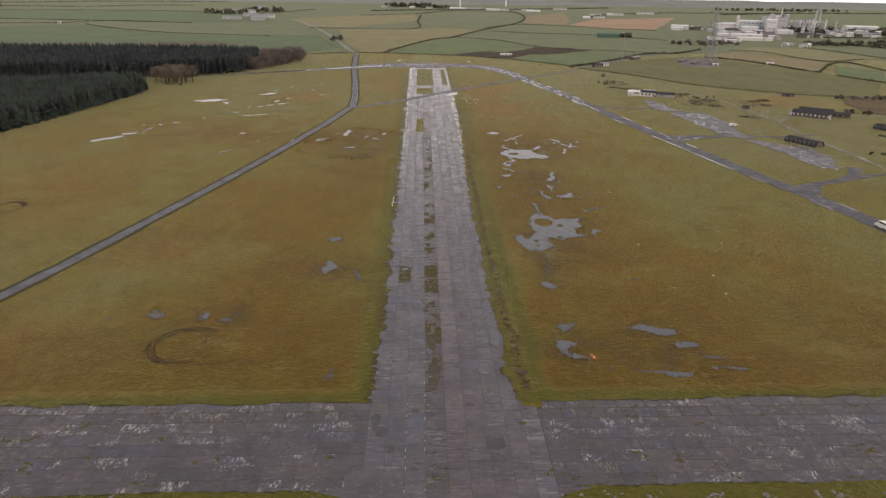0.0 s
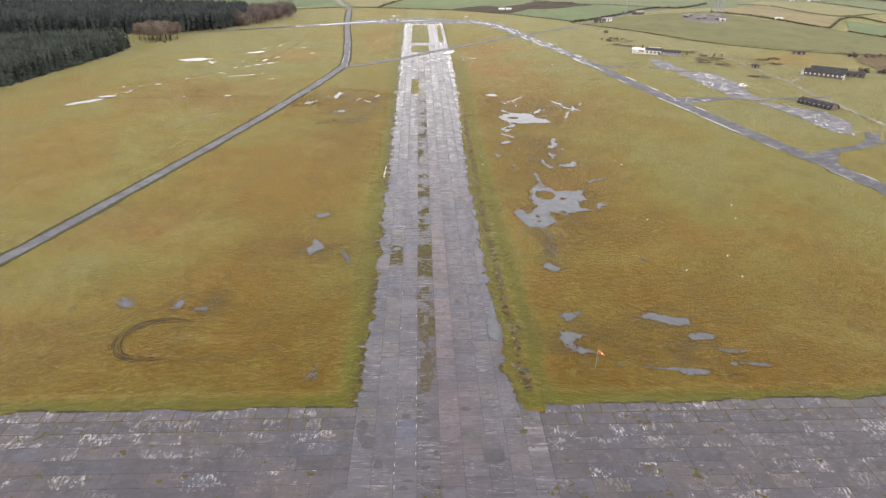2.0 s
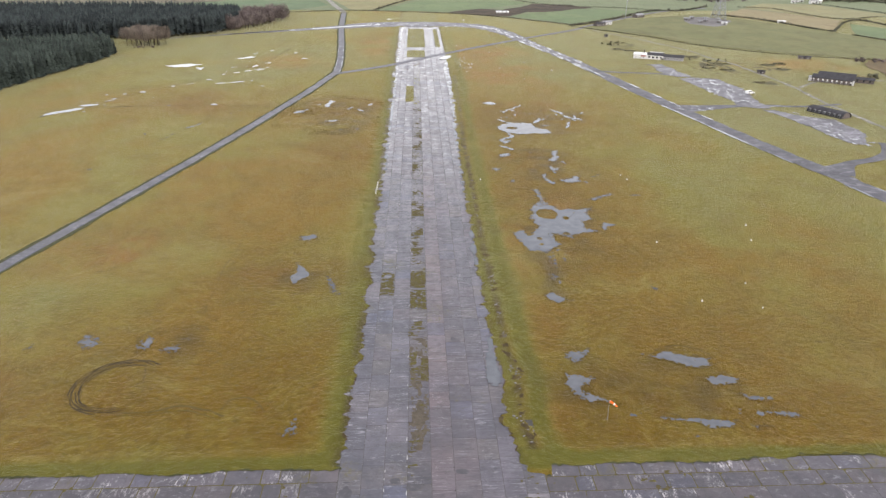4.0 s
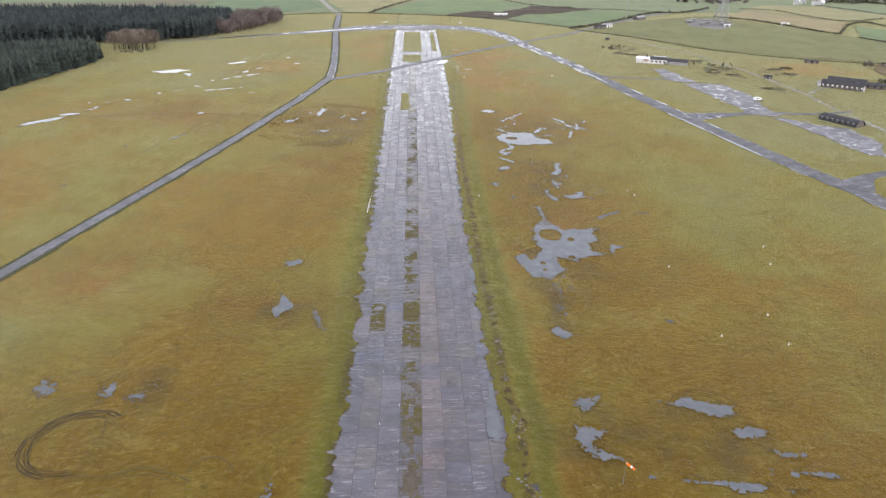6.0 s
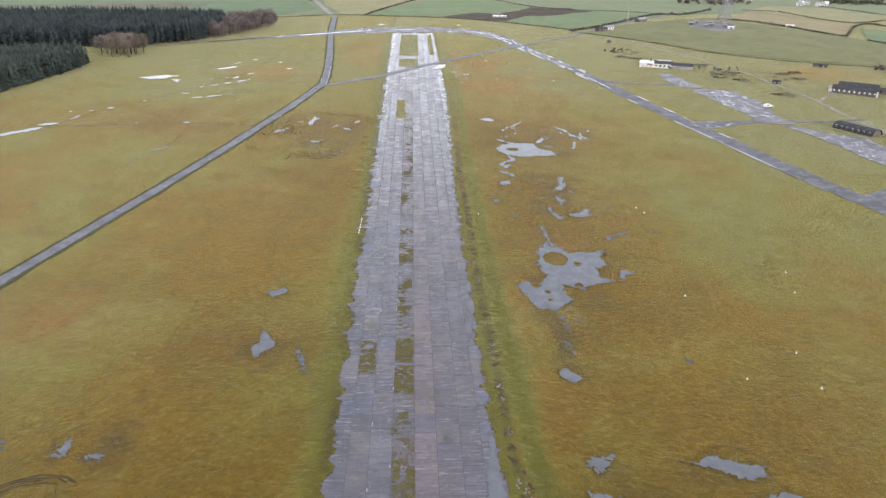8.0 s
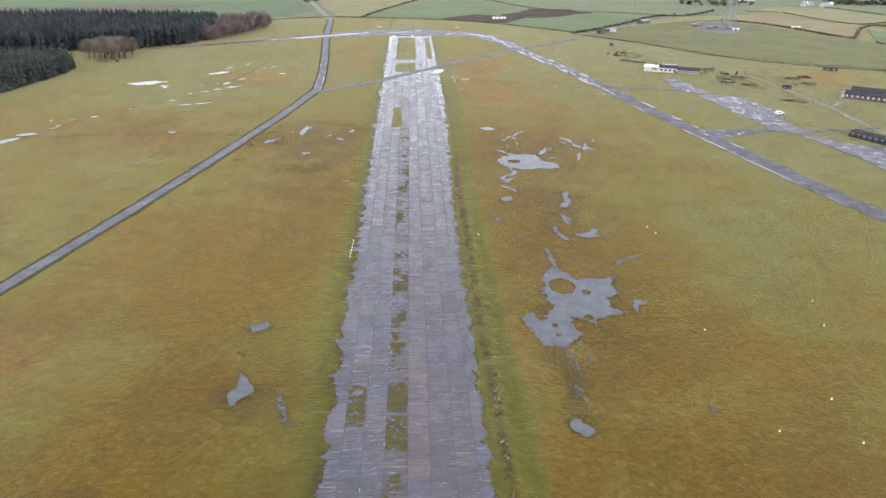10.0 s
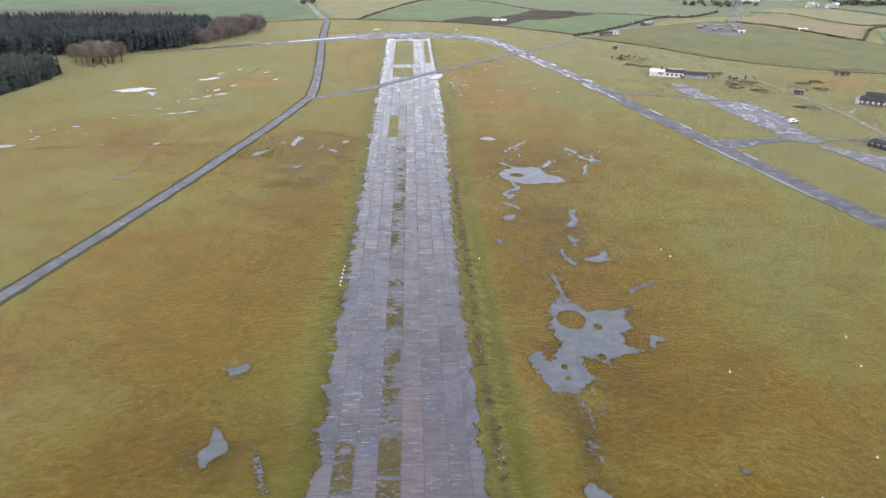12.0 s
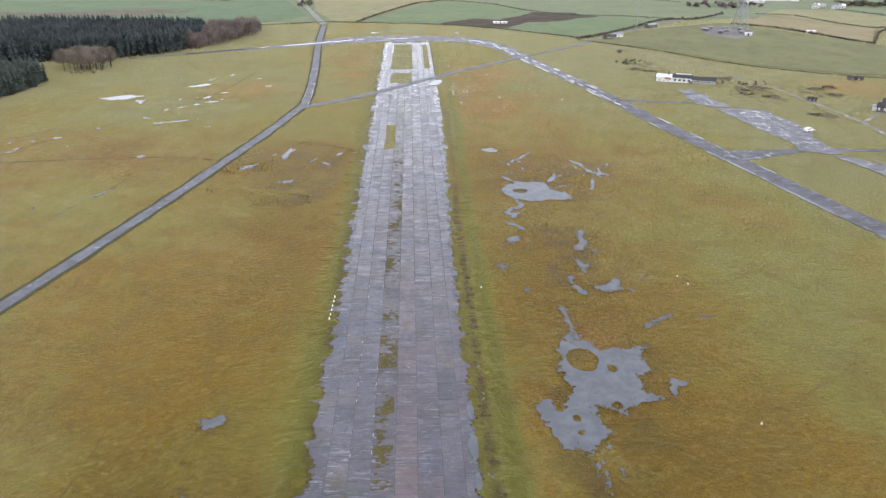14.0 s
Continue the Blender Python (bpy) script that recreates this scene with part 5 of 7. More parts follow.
def apron_water(x0, x1, y0, y1, centre, seed, label):
    def field(x, y):
        near = 1 - np.hypot((x - centre[0]) / centre[2], (y - centre[1]) / centre[3])
        return np.minimum(fbm(x * 0.55, (y + 0.5 * x) * 0.42, seed, 4) + 0.7 * fbm(x * 1.6, (y + 0.5 * x) * 0.9, seed + 20, 3) - 0.62, near)

    tagged(new("puddle", region("puddle", x0, x1, y0, y1, 0.4, field, 0.125, WATER)), label, "puddle", "puddles", "structure")


def water_flecks(i, cx, cy, rx, ry, share, label="scattered flecks of rainwater in wet grass"):
    """Many small pools where the turf lies lowest."""
    def field(x, y):
        near = 1 - np.hypot((x - cx) / rx, (y - cy) / ry)
        low = fbm(x * 0.55, y * 0.36, 330 + i, 4) + 0.5 * fbm(x * 1.5, y * 0.9, 350 + i, 3)
        return np.minimum(low - share + 0.25 * np.minimum(near, 0.5), near)

    me = region("puddle", cx - rx, cx + rx, cy - ry, cy + ry, 0.35, field, 0.057 + 0.0013 * i, WATER)
    if len(me.polygons):
        tagged(new("puddle", me), label, "puddle", "puddles", "structure")


water_flecks(1, 60, 309, 15, 13, 0.95)
water_flecks(2, 38, 313, 13, 10, 1.0)
water_flecks(6, -97, 415, 22, 45, 1.15)
water_flecks(7, -142, 330, 16, 26, 1.1)
water_flecks(9, 31, 164, 5, 11, 0.95)
water_flecks(10, 44, 106, 14, 4, 1.0)
water_flecks(11, 25, 438, 6, 24, 0.9)
apron_water(140, 166, 328, 398, (153, 364, 10, 34), 311, "pale patches of water on the apron")
apron_water(153, 180, 264, 322, (167, 290, 10, 28), 312, "pale patches of water on the second apron")
apron_water(114, 136, 316, 334, (124, 325, 9, 6), 313, "water at the spur's mouth")
apron_water(134, 150, 398, 440, (142, 418, 6, 20), 314, "water on the broken strip")


# ---- tyre marks ----
def wheel_mark(pts, width, label, seed=0, fill=0.2, z=0.055, material=None):
    line = smooth_line(pts, 0.35)
    n = normals(line)
    s = np.cumsum(np.r_[0, np.hypot(*np.diff(line, axis=0).T)])
    w = width / 2 * np.clip(0.75 + 0.6 * fbm(s * 0.35, s * 0, 400 + seed, 3) + fill, 0, 1.3)
    line = line + n * (0.12 * fbm(s * 0.5, s * 0 + 3, 410 + seed, 2))[:, None]
    v = np.zeros((len(line) * 2, 3))
    v[0::2, :2], v[1::2, :2], v[:, 2] = line + n * w[:, None], line - n * w[:, None], z
    f = [(2 * i, 2 * i + 1, 2 * i + 3, 2 * i + 2) for i in range(len(line) - 1) if w[i] > 0.03 and w[i + 1] > 0.03]
    if f:
        tagged(new("tyre_track", bulk("tyre_track", v, f, material or MUD)), label, "tyre track", "tyre marks", "structure")


def arc(cx, cy, rx, ry, a, b, n=22):
    return [(cx + rx * math.cos(radians(a + (b - a) * i / n)), cy + ry * math.sin(radians(a + (b - a) * i / n))) for i in range(n + 1)]


RING = "dark curved skid ring in the grass"
for k, (r, a, b, w) in enumerate(((7.9, 52, 262, 0.32), (7.4, 60, 292, 0.3), (6.9, 90, 292, 0.22), (6.4, 66, 286, 0.3), (5.9, 110, 215, 0.22))):
    wheel_mark(arc(-53.3, 117.5, r, r * 0.99, a, b), w, RING, 30 + k, (0.3, 0.2, 0.1, 0.15, -0.1)[k])
wheel_mark([(-50.8, 123), (-49.8, 119.5), (-48.8, 115.5)], 0.3, "faint end of a skid ring", 5, -0.15)
wheel_mark([(-52.0, 122.2), (-51.0, 119.5), (-50.2, 117)], 0.25, "faint end of a skid ring", 18, -0.25)
wheel_mark([(-52, 110.0), (-45.9, 110.2), (-41.2, 111.6), (-36.5, 110.4), (-33.4, 108.8)], 0.42, "faint wheel marks leading away", 4, 0.0, material=TRODDEN)
wheel_mark([(-51, 109.3), (-45.6, 109.4), (-40, 110.4), (-35, 108.6)], 0.3, "faint wheel marks leading away", 19, 0.0, material=TRODDEN)
wheel_mark([(-34.2, 110.6), (-33.4, 113.1), (-31.0, 113.8), (-28.6, 112), (-27.2, 109.6)], 0.32, "faint small skid arc", 20, 0.0, material=TRODDEN)
wheel_mark(arc(-46.0, 134.6, 3.0, 2.9, 0, 320), 0.3, "faint small skid ring", 6, 0.0, material=TRODDEN)
wheel_mark(arc(-46.2, 134.4, 2.0, 1.9, 40, 330), 0.22, "faint small skid ring", 21, 0.0, material=TRODDEN)
wheel_mark(arc(-51.0, 132.0, 4.4, 4.6, 100, 190), 0.28, "faint skid arc", 7, 0.0, material=TRODDEN)
wheel_mark(arc(-40.8, 125.8, 2.7, 2.4, 0, 340), 0.2, "faint small skid ring", 22, 0.0, material=TRODDEN)
wheel_mark([(-46.2, 181), (-46.2, 173), (-46.8, 164), (-46.4, 154.7), (-46.1, 146.5), (-45.3, 141.3)], 0.2, "long faint wheel mark", 23, 0.0, material=TRODDEN)
wheel_mark([(-44.5, 140.7), (-35.4, 141.5), (-27.1, 141.6)], 0.2, "thin dark line in the grass", 24, 0.0, material=TRODDEN)
wheel_mark([(-112.8, 527.3), (-81.6, 523.0), (-57.8, 518.7)], 0.9, "dark rut across the field", 25, -0.2)
wheel_mark([(-127.1, 360), (-113.9, 346.2), (-96.4, 333.5)], 0.4, "thin dark rut", 27, -0.5)
wheel_mark([(-122.4, 357), (-104.6, 337), (-92, 328), (-83, 314)], 0.45, "thin dark rut", 26, -0.5)
wheel_mark(arc(47, 122.5, 6.2, 6.0, 10, 172), 0.2, "faint arc round a puddle", 8, 0.0)
wheel_mark([(34.7, 170.8), (45.1, 173.6), (54.4, 176.2), (69.7, 184.2), (82.3, 191.3)], 0.25, "thin dark rut", 9, -0.1, material=TRODDEN)
wheel_mark([(-144.6, 321.2), (-125.3, 324.2), (-91.8, 327.3), (-74.9, 326.4), (-60.0, 321.7)], 0.8, "dark rut across the field", 10, -0.1)
wheel_mark([(-100.8, 255.8), (-96.9, 270.2), (-92.2, 285.6), (-88.6, 301.2), (-89.9, 321.5)], 0.4, "thin dark rut", 11, -0.3)
wheel_mark([(-158.8, 301.1), (-151.5, 312.1), (-144.0, 325.0), (-134.8, 348.8), (-123.3, 366.4), (-113.3, 386.0), (-97, 418), (-88.9, 450.7), (-83.1, 502)], 0.6, "old rut with pools", 12, -0.1)
wheel_mark([(-44, 177.3), (-37.4, 177.5), (-27, 177.7)], 0.2, "thin dark line in the grass", 13, 0.0, material=TRODDEN)
wheel_mark(arc(-140, 210, 4.5, 5.5, 0, 350), 2.0, "dark boggy ring in the grass", 16, -0.15)


# ---- ladder of rubble beside the runway ----
def ladder(x, y):
    off = x - right_edge(y)
    rung = np.abs(((y / 2.6 + 0.35 * fbm(y * 0.1, y * 0, 501)) % 1) - 0.5) * 2
    f = np.minimum(1.0 - np.abs(off - 2.4 - 0.3 * fbm(y * 0.05, y * 0, 502)), 0.55 - rung)
    return f + 0.55 * fbm(x * 1.1, y * 0.55, 503, 3) - 0.4 + 0.35 * fbm(x * 3.1, y * 2.6, 504, 2)


tagged(new("mud_patches", region("mud_patches", 12.5, 19, 101, 300, 0.25, ladder, 0.115, MUD)), "broken row of dark muddy hollows beside the runway", "mud", kind="stuff")


def stones(rows, name, label, material):
    """Joined broken lumps: rows of x, y, z, size."""
    rng = np.random.default_rng(9)
    base = np.array([(1, 0, 0), (0.3, 0.9, 0), (-0.8, 0.6, 0), (-0.9, -0.5, 0), (0.2, -1, 0), (0.6, 0.1, 0.6), (-0.3, 0.5, 0.7), (-0.2, -0.5, 0.55)])
    tri = np.array([(0, 1, 5), (1, 6, 5), (1, 2, 6), (2, 3, 6), (3, 7, 6), (3, 4, 7), (4, 0, 7), (0, 5, 7), (5, 6, 7)])
    vs, fs = [], []
    for k, (x, y, z, size) in enumerate(rows):
        a = rng.uniform(0, 6.28)
        c, s = math.cos(a), math.sin(a)
        b = base * rng.uniform(0.6, 1.3, (8, 1)) * size * (1, rng.uniform(0.5, 1), rng.uniform(0.5, 0.9))
        vs.append(np.stack([x + b[:, 0] * c - b[:, 1] * s, y + b[:, 0] * s + b[:, 1] * c, z + b[:, 2]], -1))
        fs.append(tri + 8 * k)
    return tagged(new(name, bulk(name, np.concatenate(vs), np.concatenate(fs), material)), label, "rubble", kind="stuff")


rng = np.random.default_rng(4)
HEAPS = [103, 108, 114.5, 117.5, 119, 120.5, 122, 132.5, 133.5, 136, 140.5, 145, 154, 155, 158, 166, 177, 185, 196, 209, 224, 240, 262]
lumps = [(right_edge(y) + 2.4 + rng.normal(0, 0.5), y + rng.normal(0, 0.9), 0.1, rng.uniform(0.1, 0.3)) for y in HEAPS for _ in range(rng.integers(2, 7))]
stones(lumps, "rubble", "grey broken concrete lumps in muddy hollows", STONE)
flecks = [(rng.uniform(-170, 190), rng.uniform(330, 600), 0.0, rng.uniform(0.15, 0.5)) for _ in range(50)]
flecks += [(rng.uniform(20, 75), rng.uniform(395, 520), 0.0, rng.uniform(0.3, 0.8)) for _ in range(26)]
flecks += [(rng.normal(24.5, 2.0), rng.normal(440, 9), 0.0, rng.uniform(0.15, 0.4)) for _ in range(26)]
flecks += [(rng.uniform(130, 220), rng.uniform(300, 460), 0.0, rng.uniform(0.12, 0.35)) for _ in range(30)]
stones([p for p in flecks if paved(np.array(p[0]), np.array(p[1])) < -2], "pale_stones", "scattered pale stones lying in the grass", CHALK)
curb = []
for cx, n in ((19, 4), (24, 9), (31, 3), (40, 12), (47, 8), (55, 4), (59, 11), (66, 9), (74, 5), (-20, 5), (-27, 3), (-36, 4), (-50, 4), (-64, 3)):
    curb += [(cx + rng.normal(0, 0.9), 71.3 + rng.normal(0, 0.45), 0.0, rng.uniform(0.12, 0.55)) for _ in range(n)]
stones(curb, "rubble", "pale broken concrete along the turf edge", STONE)


# ---- rush tufts: real relief in the grass ----
def tufts(count, box, seed, name, size, material, label):
    r = np.random.default_rng(seed)
    x, y = r.uniform(box[0], box[1], count * 3), r.uniform(box[2], box[3], count * 3)
    keep = (paved(x, y) < -1.0) & (fbm(x * 0.03, y * 0.03, seed + 5, 3) + r.uniform(-0.6, 0.6, len(x)) > 0.1)
    oval = np.hypot((x - (box[0] + box[1]) / 2) / (box[1] - box[0]), (y - (box[2] + box[3]) / 2) / (box[3] - box[2])) + 0.12 * fbm(x * 0.12, y * 0.12, seed + 9, 3)
    keep = keep & ((oval < 0.5) | (box[1] - box[0] > 100))
    x, y = x[keep][:count], y[keep][:count]
    k = len(x)
    sizes = size * r.uniform(0.5, 1.5, k)
    vs, fs = [], []
    for j in range(5):
        a = r.uniform(0, 6.28, k)
        lean = r.uniform(0.2, 0.9, k) * sizes
        dx, dy = np.cos(a), np.sin(a)
        foot = np.stack([x - dy * sizes * 0.35, y + dx * sizes * 0.35, np.zeros(k)], -1)
        foot2 = np.stack([x + dy * sizes * 0.35, y - dx * sizes * 0.35, np.zeros(k)], -1)
        tip = np.stack([x + dx * lean, y + dy * lean, sizes * r.uniform(0.5, 0.9, k)], -1)
        vs.append(np.stack([foot, foot2, tip], 1).reshape(-1, 3))
        fs.append(np.arange(3 * k).reshape(-1, 3) + 3 * k * j)
    tagged(new(name, bulk(name, np.concatenate(vs), np.concatenate(fs), material)), label, "grass tufts", kind="stuff")


STRAW = leaf_material("straw_tuft", (0.2, 0.15, 0.045), (0.26, 0.2, 0.07))
SEDGE = leaf_material("brown_sedge_tuft", (0.13, 0.09, 0.022), (0.18, 0.12, 0.03))
LEAFY = leaf_material("green_tuft", (0.12, 0.12, 0.026), (0.15, 0.145, 0.034))
tufts(2600, (-62, -14, 278, 350), 605, "sedge_tufts", 0.26, SEDGE, "dark brown sedge tufts")
tufts(300, (-46, -24, 258, 288), 606, "sedge_tufts", 0.22, SEDGE, "dark brown sedge tufts")
tufts(160, (24, 40, 240, 300), 607, "sedge_tufts", 0.22, SEDGE, "dark brown sedge tufts")
tufts(2500, (-110, 130, 60, 330), 601, "straw_tufts", 0.2, STRAW, "pale straw grass tufts")
tufts(160, (-110, 130, 60, 330), 602, "sedge_tufts", 0.2, SEDGE, "dark brown sedge tufts")
tufts(1200, (-110, 130, 60, 330), 603, "green_tufts", 0.2, LEAFY, "green grass tufts")


# ---- small things on the field ----
ORANGE = plain("orange_nylon", (0.85, 0.16, 0.02), 0.7, 0.1, 3.0)
STEEL = plain("galvanised_steel", (0.32, 0.33, 0.34), 0.5, 0.2, 2.0, 0.5, 0.7)
sock = thing("windsock", "orange and white windsock drooping from a short steel pole", "windsock", at=(28.5, 106.8, 0))
part("pole", add_tube(bmesh.new(), (0, 0, 0), (0, 0, 3.9), 0.045, 0.03, 8), STEEL, sock)
part("hoop", add_tube(bmesh.new(), (0, 0, 3.75), (0.06, -0.05, 3.73), 0.2, 0.2, 14), STEEL, sock)
aim = Vector((0.8, -0.55, -0.35)).normalized()
for k, (m, a, b) in enumerate(((ORANGE, 0.06, 0.7), (WHITE, 0.7, 1.0), (ORANGE, 1.0, 1.4))):
    p0, p1 = Vector((0.02, -0.03, 3.74)) + aim * a, Vector((0.02, -0.03, 3.74)) + aim * b + Vector((0, 0, -0.05 * k))
    part("sleeve", add_tube(bmesh.new(), p0, p1, 0.2 - 0.035 * k, 0.165 - 0.035 * k, 14), m, sock, ("orange sleeve", "white band", "orange tail")[k])


def marker_cone(x, y, size):
    cone = thing("marker_cone", "small white plastic marker cone standing in the grass", "marker cone", "white markers", at=(x, y, 0.02))
    bm = bmesh.new()
    add_box(bm, -size * 0.5, -size * 0.5, 0, size * 0.5, size * 0.5, 0.04)
    part("base", bm, WHITE, cone)
    part("cone", add_tube(bmesh.new(), (0, 0, 0.04), (0, 0, size * 1.3), size * 0.42, size * 0.12, 10), WHITE, cone)


for x, y in ((-14.2, 222.4), (-14.2, 220.4), (-14.3, 218.4), (-14.3, 216.6), (-14.4, 214.8), (-14.4, 213.0)):
    marker_cone(x, y, 0.42)
for x, y in ((59, 146), (70.8, 142.8), (72, 154), (59, 177), (84, 178), (87, 188), (65, 226), (18, 226), (64, 230)):
    marker_cone(x, y, 0.32)

# ---- trees ----
BARK = plain("dark_bark", (0.06, 0.047, 0.036), 0.9, 0.3, 1.0)
# needle greens lifted and blued: distance haze put into the colour
SPRUCE = leaf_material("hazed_spruce_needles", (0.05, 0.065, 0.056), (0.071, 0.09, 0.075))
PINE = leaf_material("hazed_dark_pine_needles", (0.043, 0.054, 0.056), (0.062, 0.076, 0.073))
TWIG = leaf_material("bare_brown_twigs", (0.17, 0.138, 0.13), (0.25, 0.208, 0.195))
LARCH = leaf_material("bare_larch_twigs", (0.18, 0.147, 0.122), (0.27, 0.225, 0.19))
BRAMBLE = leaf_material("bramble_leaves", (0.125, 0.112, 0.066), (0.17, 0.15, 0.09))
# hedge green paled and greyed for the same painted haze
SCRUB = leaf_material("hazed_hedge_leaves", (0.115, 0.115, 0.085), (0.175, 0.165, 0.12))


def tube_arrays(a, b, ra, rb, sides=5):
    a, b = np.array(a, float), np.array(b, float)
    d = (b - a) / np.linalg.norm(b - a)
    u = np.cross(d, (0.3, 0.9, 0.1))
    u /= np.linalg.norm(u)
    w = np.cross(d, u)
    ang = np.linspace(0, 2 * np.pi, sides, endpoint=False)
    ring = np.cos(ang)[:, None] * u + np.sin(ang)[:, None] * w
    v = np.concatenate([a + ring * ra, b + ring * rb])
    f = []
    for i in range(sides):
        j = (i + 1) % sides
        f += [(i, j, sides + j), (i, sides + j, sides + i)]
    return v, np.array(f)


def gather(pieces):
    vs, fs, n = [], [], 0
    for v, f in pieces:
        vs.append(v)
        fs.append(f + n)
        n += len(v)
    return np.concatenate(vs), np.concatenate(fs)


def conifer(seed, h, spread, tiers, boughs, bare=0.08):
    """Trunk and crown of drooping boughs in whorls."""
    r = np.random.default_rng(seed)
    trunk = tube_arrays((0, 0, -0.3), (0, 0, h * 0.96), h * 0.014, 0.03, 6)
    vs, fs, n = [], [], 0
    for k in range(tiers):
        u = k / (tiers - 1)
        z = h * (bare + (0.985 - bare) * u)
        rad = spread * ((1 - u ** 2.4) ** 0.8 * 0.92 + 0.13) * r.uniform(0.8, 1.15)
        for j in range(boughs):
            a = (j + r.uniform(-0.3, 0.3) + 0.5 * (k % 2)) / boughs * 2 * np.pi
            length = rad * r.uniform(0.7, 1.2)
            wide = length * r.uniform(0.4, 0.62)
            drop = length * r.uniform(0.1, 0.55)
            d, s = np.array((np.cos(a), np.sin(a), 0)), np.array((-np.sin(a), np.cos(a), 0))
            root = np.array((0, 0, z + r.uniform(0.02, 0.05) * h))
            mid = d * length * 0.55
            vs += [root, mid + s * wide + (0, 0, z - drop * 0.45), d * length + (0, 0, z - drop), mid - s * wide + (0, 0, z - drop * 0.45)]
            fs += [(n, n + 1, n + 2), (n, n + 2, n + 3)]
            n += 4
    return trunk, (np.array(vs), np.array(fs))


def bare_tree(seed, h, wide, stem, twigs, limbs=7):
    """Trunk, limbs and a haze of fine twigs with gaps; stem: the share of the height without twigs."""
    r = np.random.default_rng(seed)
    wood = [tube_arrays((0, 0, -0.3), (r.normal(0, 0.2), r.normal(0, 0.2), h * 0.8), h * 0.018, h * 0.005, 6)]
    ends = []
    for k in range(limbs):
        a, z0 = k * 2.4 + r.uniform(0, 0.6), h * (stem * 0.7 + (0.7 - stem * 0.7) * k / limbs)
        reach = wide * r.uniform(0.55, 0.95) * (1.0 - 0.35 * k / limbs)
        tip = (math.cos(a) * reach, math.sin(a) * reach, min(h * 0.93, max(h * (stem + 0.1), z0 + h * r.uniform(0.16, 0.3))))
        wood.append(tube_arrays((0, 0, z0), tip, h * 0.008, 0.03, 4))
        ends.append(tip)
    ends.append((0, 0, h * 0.95))
    vs, fs = [], []
    for k in range(twigs):
        # a haze of thin twigs over a rounded crown, thicker towards its skin
        e = r.normal(0, 1, 3)
        e = e / np.linalg.norm(e) * r.uniform(0.35, 1.0) ** 0.6
        crown = np.array((0, 0, h * (stem + 1) / 2)) + e * (wide, wide, h * (1 - stem) / 2)
        limb = np.array(ends[r.integers(len(ends))]) * r.uniform(0.6, 1.0) + r.normal(0, 1, 3) * (wide * 0.16, wide * 0.16, h * 0.05)
        c = crown if k % 2 else limb
        c[2] = np.clip(c[2], h * stem, h * 1.02)
        d = r.normal(0, 1, 3) + (0, 0, 0.7)
        d = d / np.linalg.norm(d) * r.uniform(0.5, 1.1) * h / 15
        s = np.cross(d, r.normal(0, 1, 3))
        s = s / np.linalg.norm(s) * h / 15 * r.uniform(0.06, 0.14)
        vs += [c - d + s, c - d - s, c + d]
        fs.append((3 * k, 3 * k + 1, 3 * k + 2))
    return gather(wood), (np.array(vs), np.array(fs))


def tree_master(name, label, category, group, made, leaf):
    (tv, tf), (cv, cf) = made
    ob = thing(name, label, category, group)
    under("trunk", bulk("trunk", tv, tf, BARK), ob)
    under("crown", bulk("crown", cv, cf, leaf), ob)
    return ob


def scatter(poly, gap, seed):
    r = np.random.default_rng(seed)
    p = np.array(poly)
    gx, gy = np.meshgrid(np.arange(p[:, 0].min(), p[:, 0].max(), gap), np.arange(p[:, 1].min(), p[:, 1].max(), gap))
    x, y = (gx + r.uniform(-0.42, 0.42, gx.shape) * gap).ravel(), (gy + r.uniform(-0.42, 0.42, gx.shape) * gap).ravel()
    ok = inside(poly, x, y)
    return x[ok], y[ok]


def wood(name, label, poly, gap, seed, kinds, leaf, masters, low=0.8, high=1.15, singles=90, view=(0, 0)):
    """Trees of the rim as things of their own, the ranks behind them as one mass."""
    r = np.random.default_rng(seed)
    x, y = scatter(poly, gap, seed)
    rim = edge_distance(poly, x, y)
    facing = np.argsort(rim + 0.02 * np.hypot(x - view[0], y - view[1]))
    single = set(facing[:singles].tolist())
    crowns, trunks = [], []
    for i in range(len(x)):
        size, turn, k = r.uniform(low, high), r.uniform(0, 360), r.integers(len(kinds))
        if i in single:
            ob = copy_thing(masters[k], pose(x[i], y[i], 0, 0, 0, turn))
            ob.scale = (size, size, size)
            continue
        c, s = math.cos(radians(turn)) * size, math.sin(radians(turn)) * size
        for store, (v, f) in zip((trunks, crowns), kinds[k]):
            store.append((np.stack([v[:, 0] * c - v[:, 1] * s + x[i], v[:, 0] * s + v[:, 1] * c + y[i], v[:, 2] * size], -1), f))
    if not crowns:
        return
    v, f = gather(crowns)
    mass = tagged(new(name, bulk(name, v, f, leaf)), label, "woodland", kind="stuff")
    v, f = gather(trunks)
    under("trunks", bulk("trunks", v, f, BARK), mass)


WOOD_NEAR = [(-212, 300), (-207, 326), (-199, 363), (-193, 408), (-188, 440), (-187, 466), (-206, 476), (-240, 462), (-300, 440), (-330, 400), (-330, 280)]
WOOD_BACK = [(-176, 538), (-163, 548), (-150, 561), (-141, 588), (-150, 640), (-240, 655), (-470, 640), (-470, 500), (-330, 505), (-230, 515), (-205, 530)]
WOOD_BARE = [(-152, 560), (-140, 571), (-124, 610), (-112, 648), (-118, 668), (-148, 672), (-152, 640), (-142, 590)]
LARCHES = [(-195, 497), (-187, 491), (-175, 493), (-168, 500), (-170, 510), (-184, 513), (-194, 508)]

young = [conifer(k, 11.5, 2.0, 13, 6) for k in (11, 12, 13)]
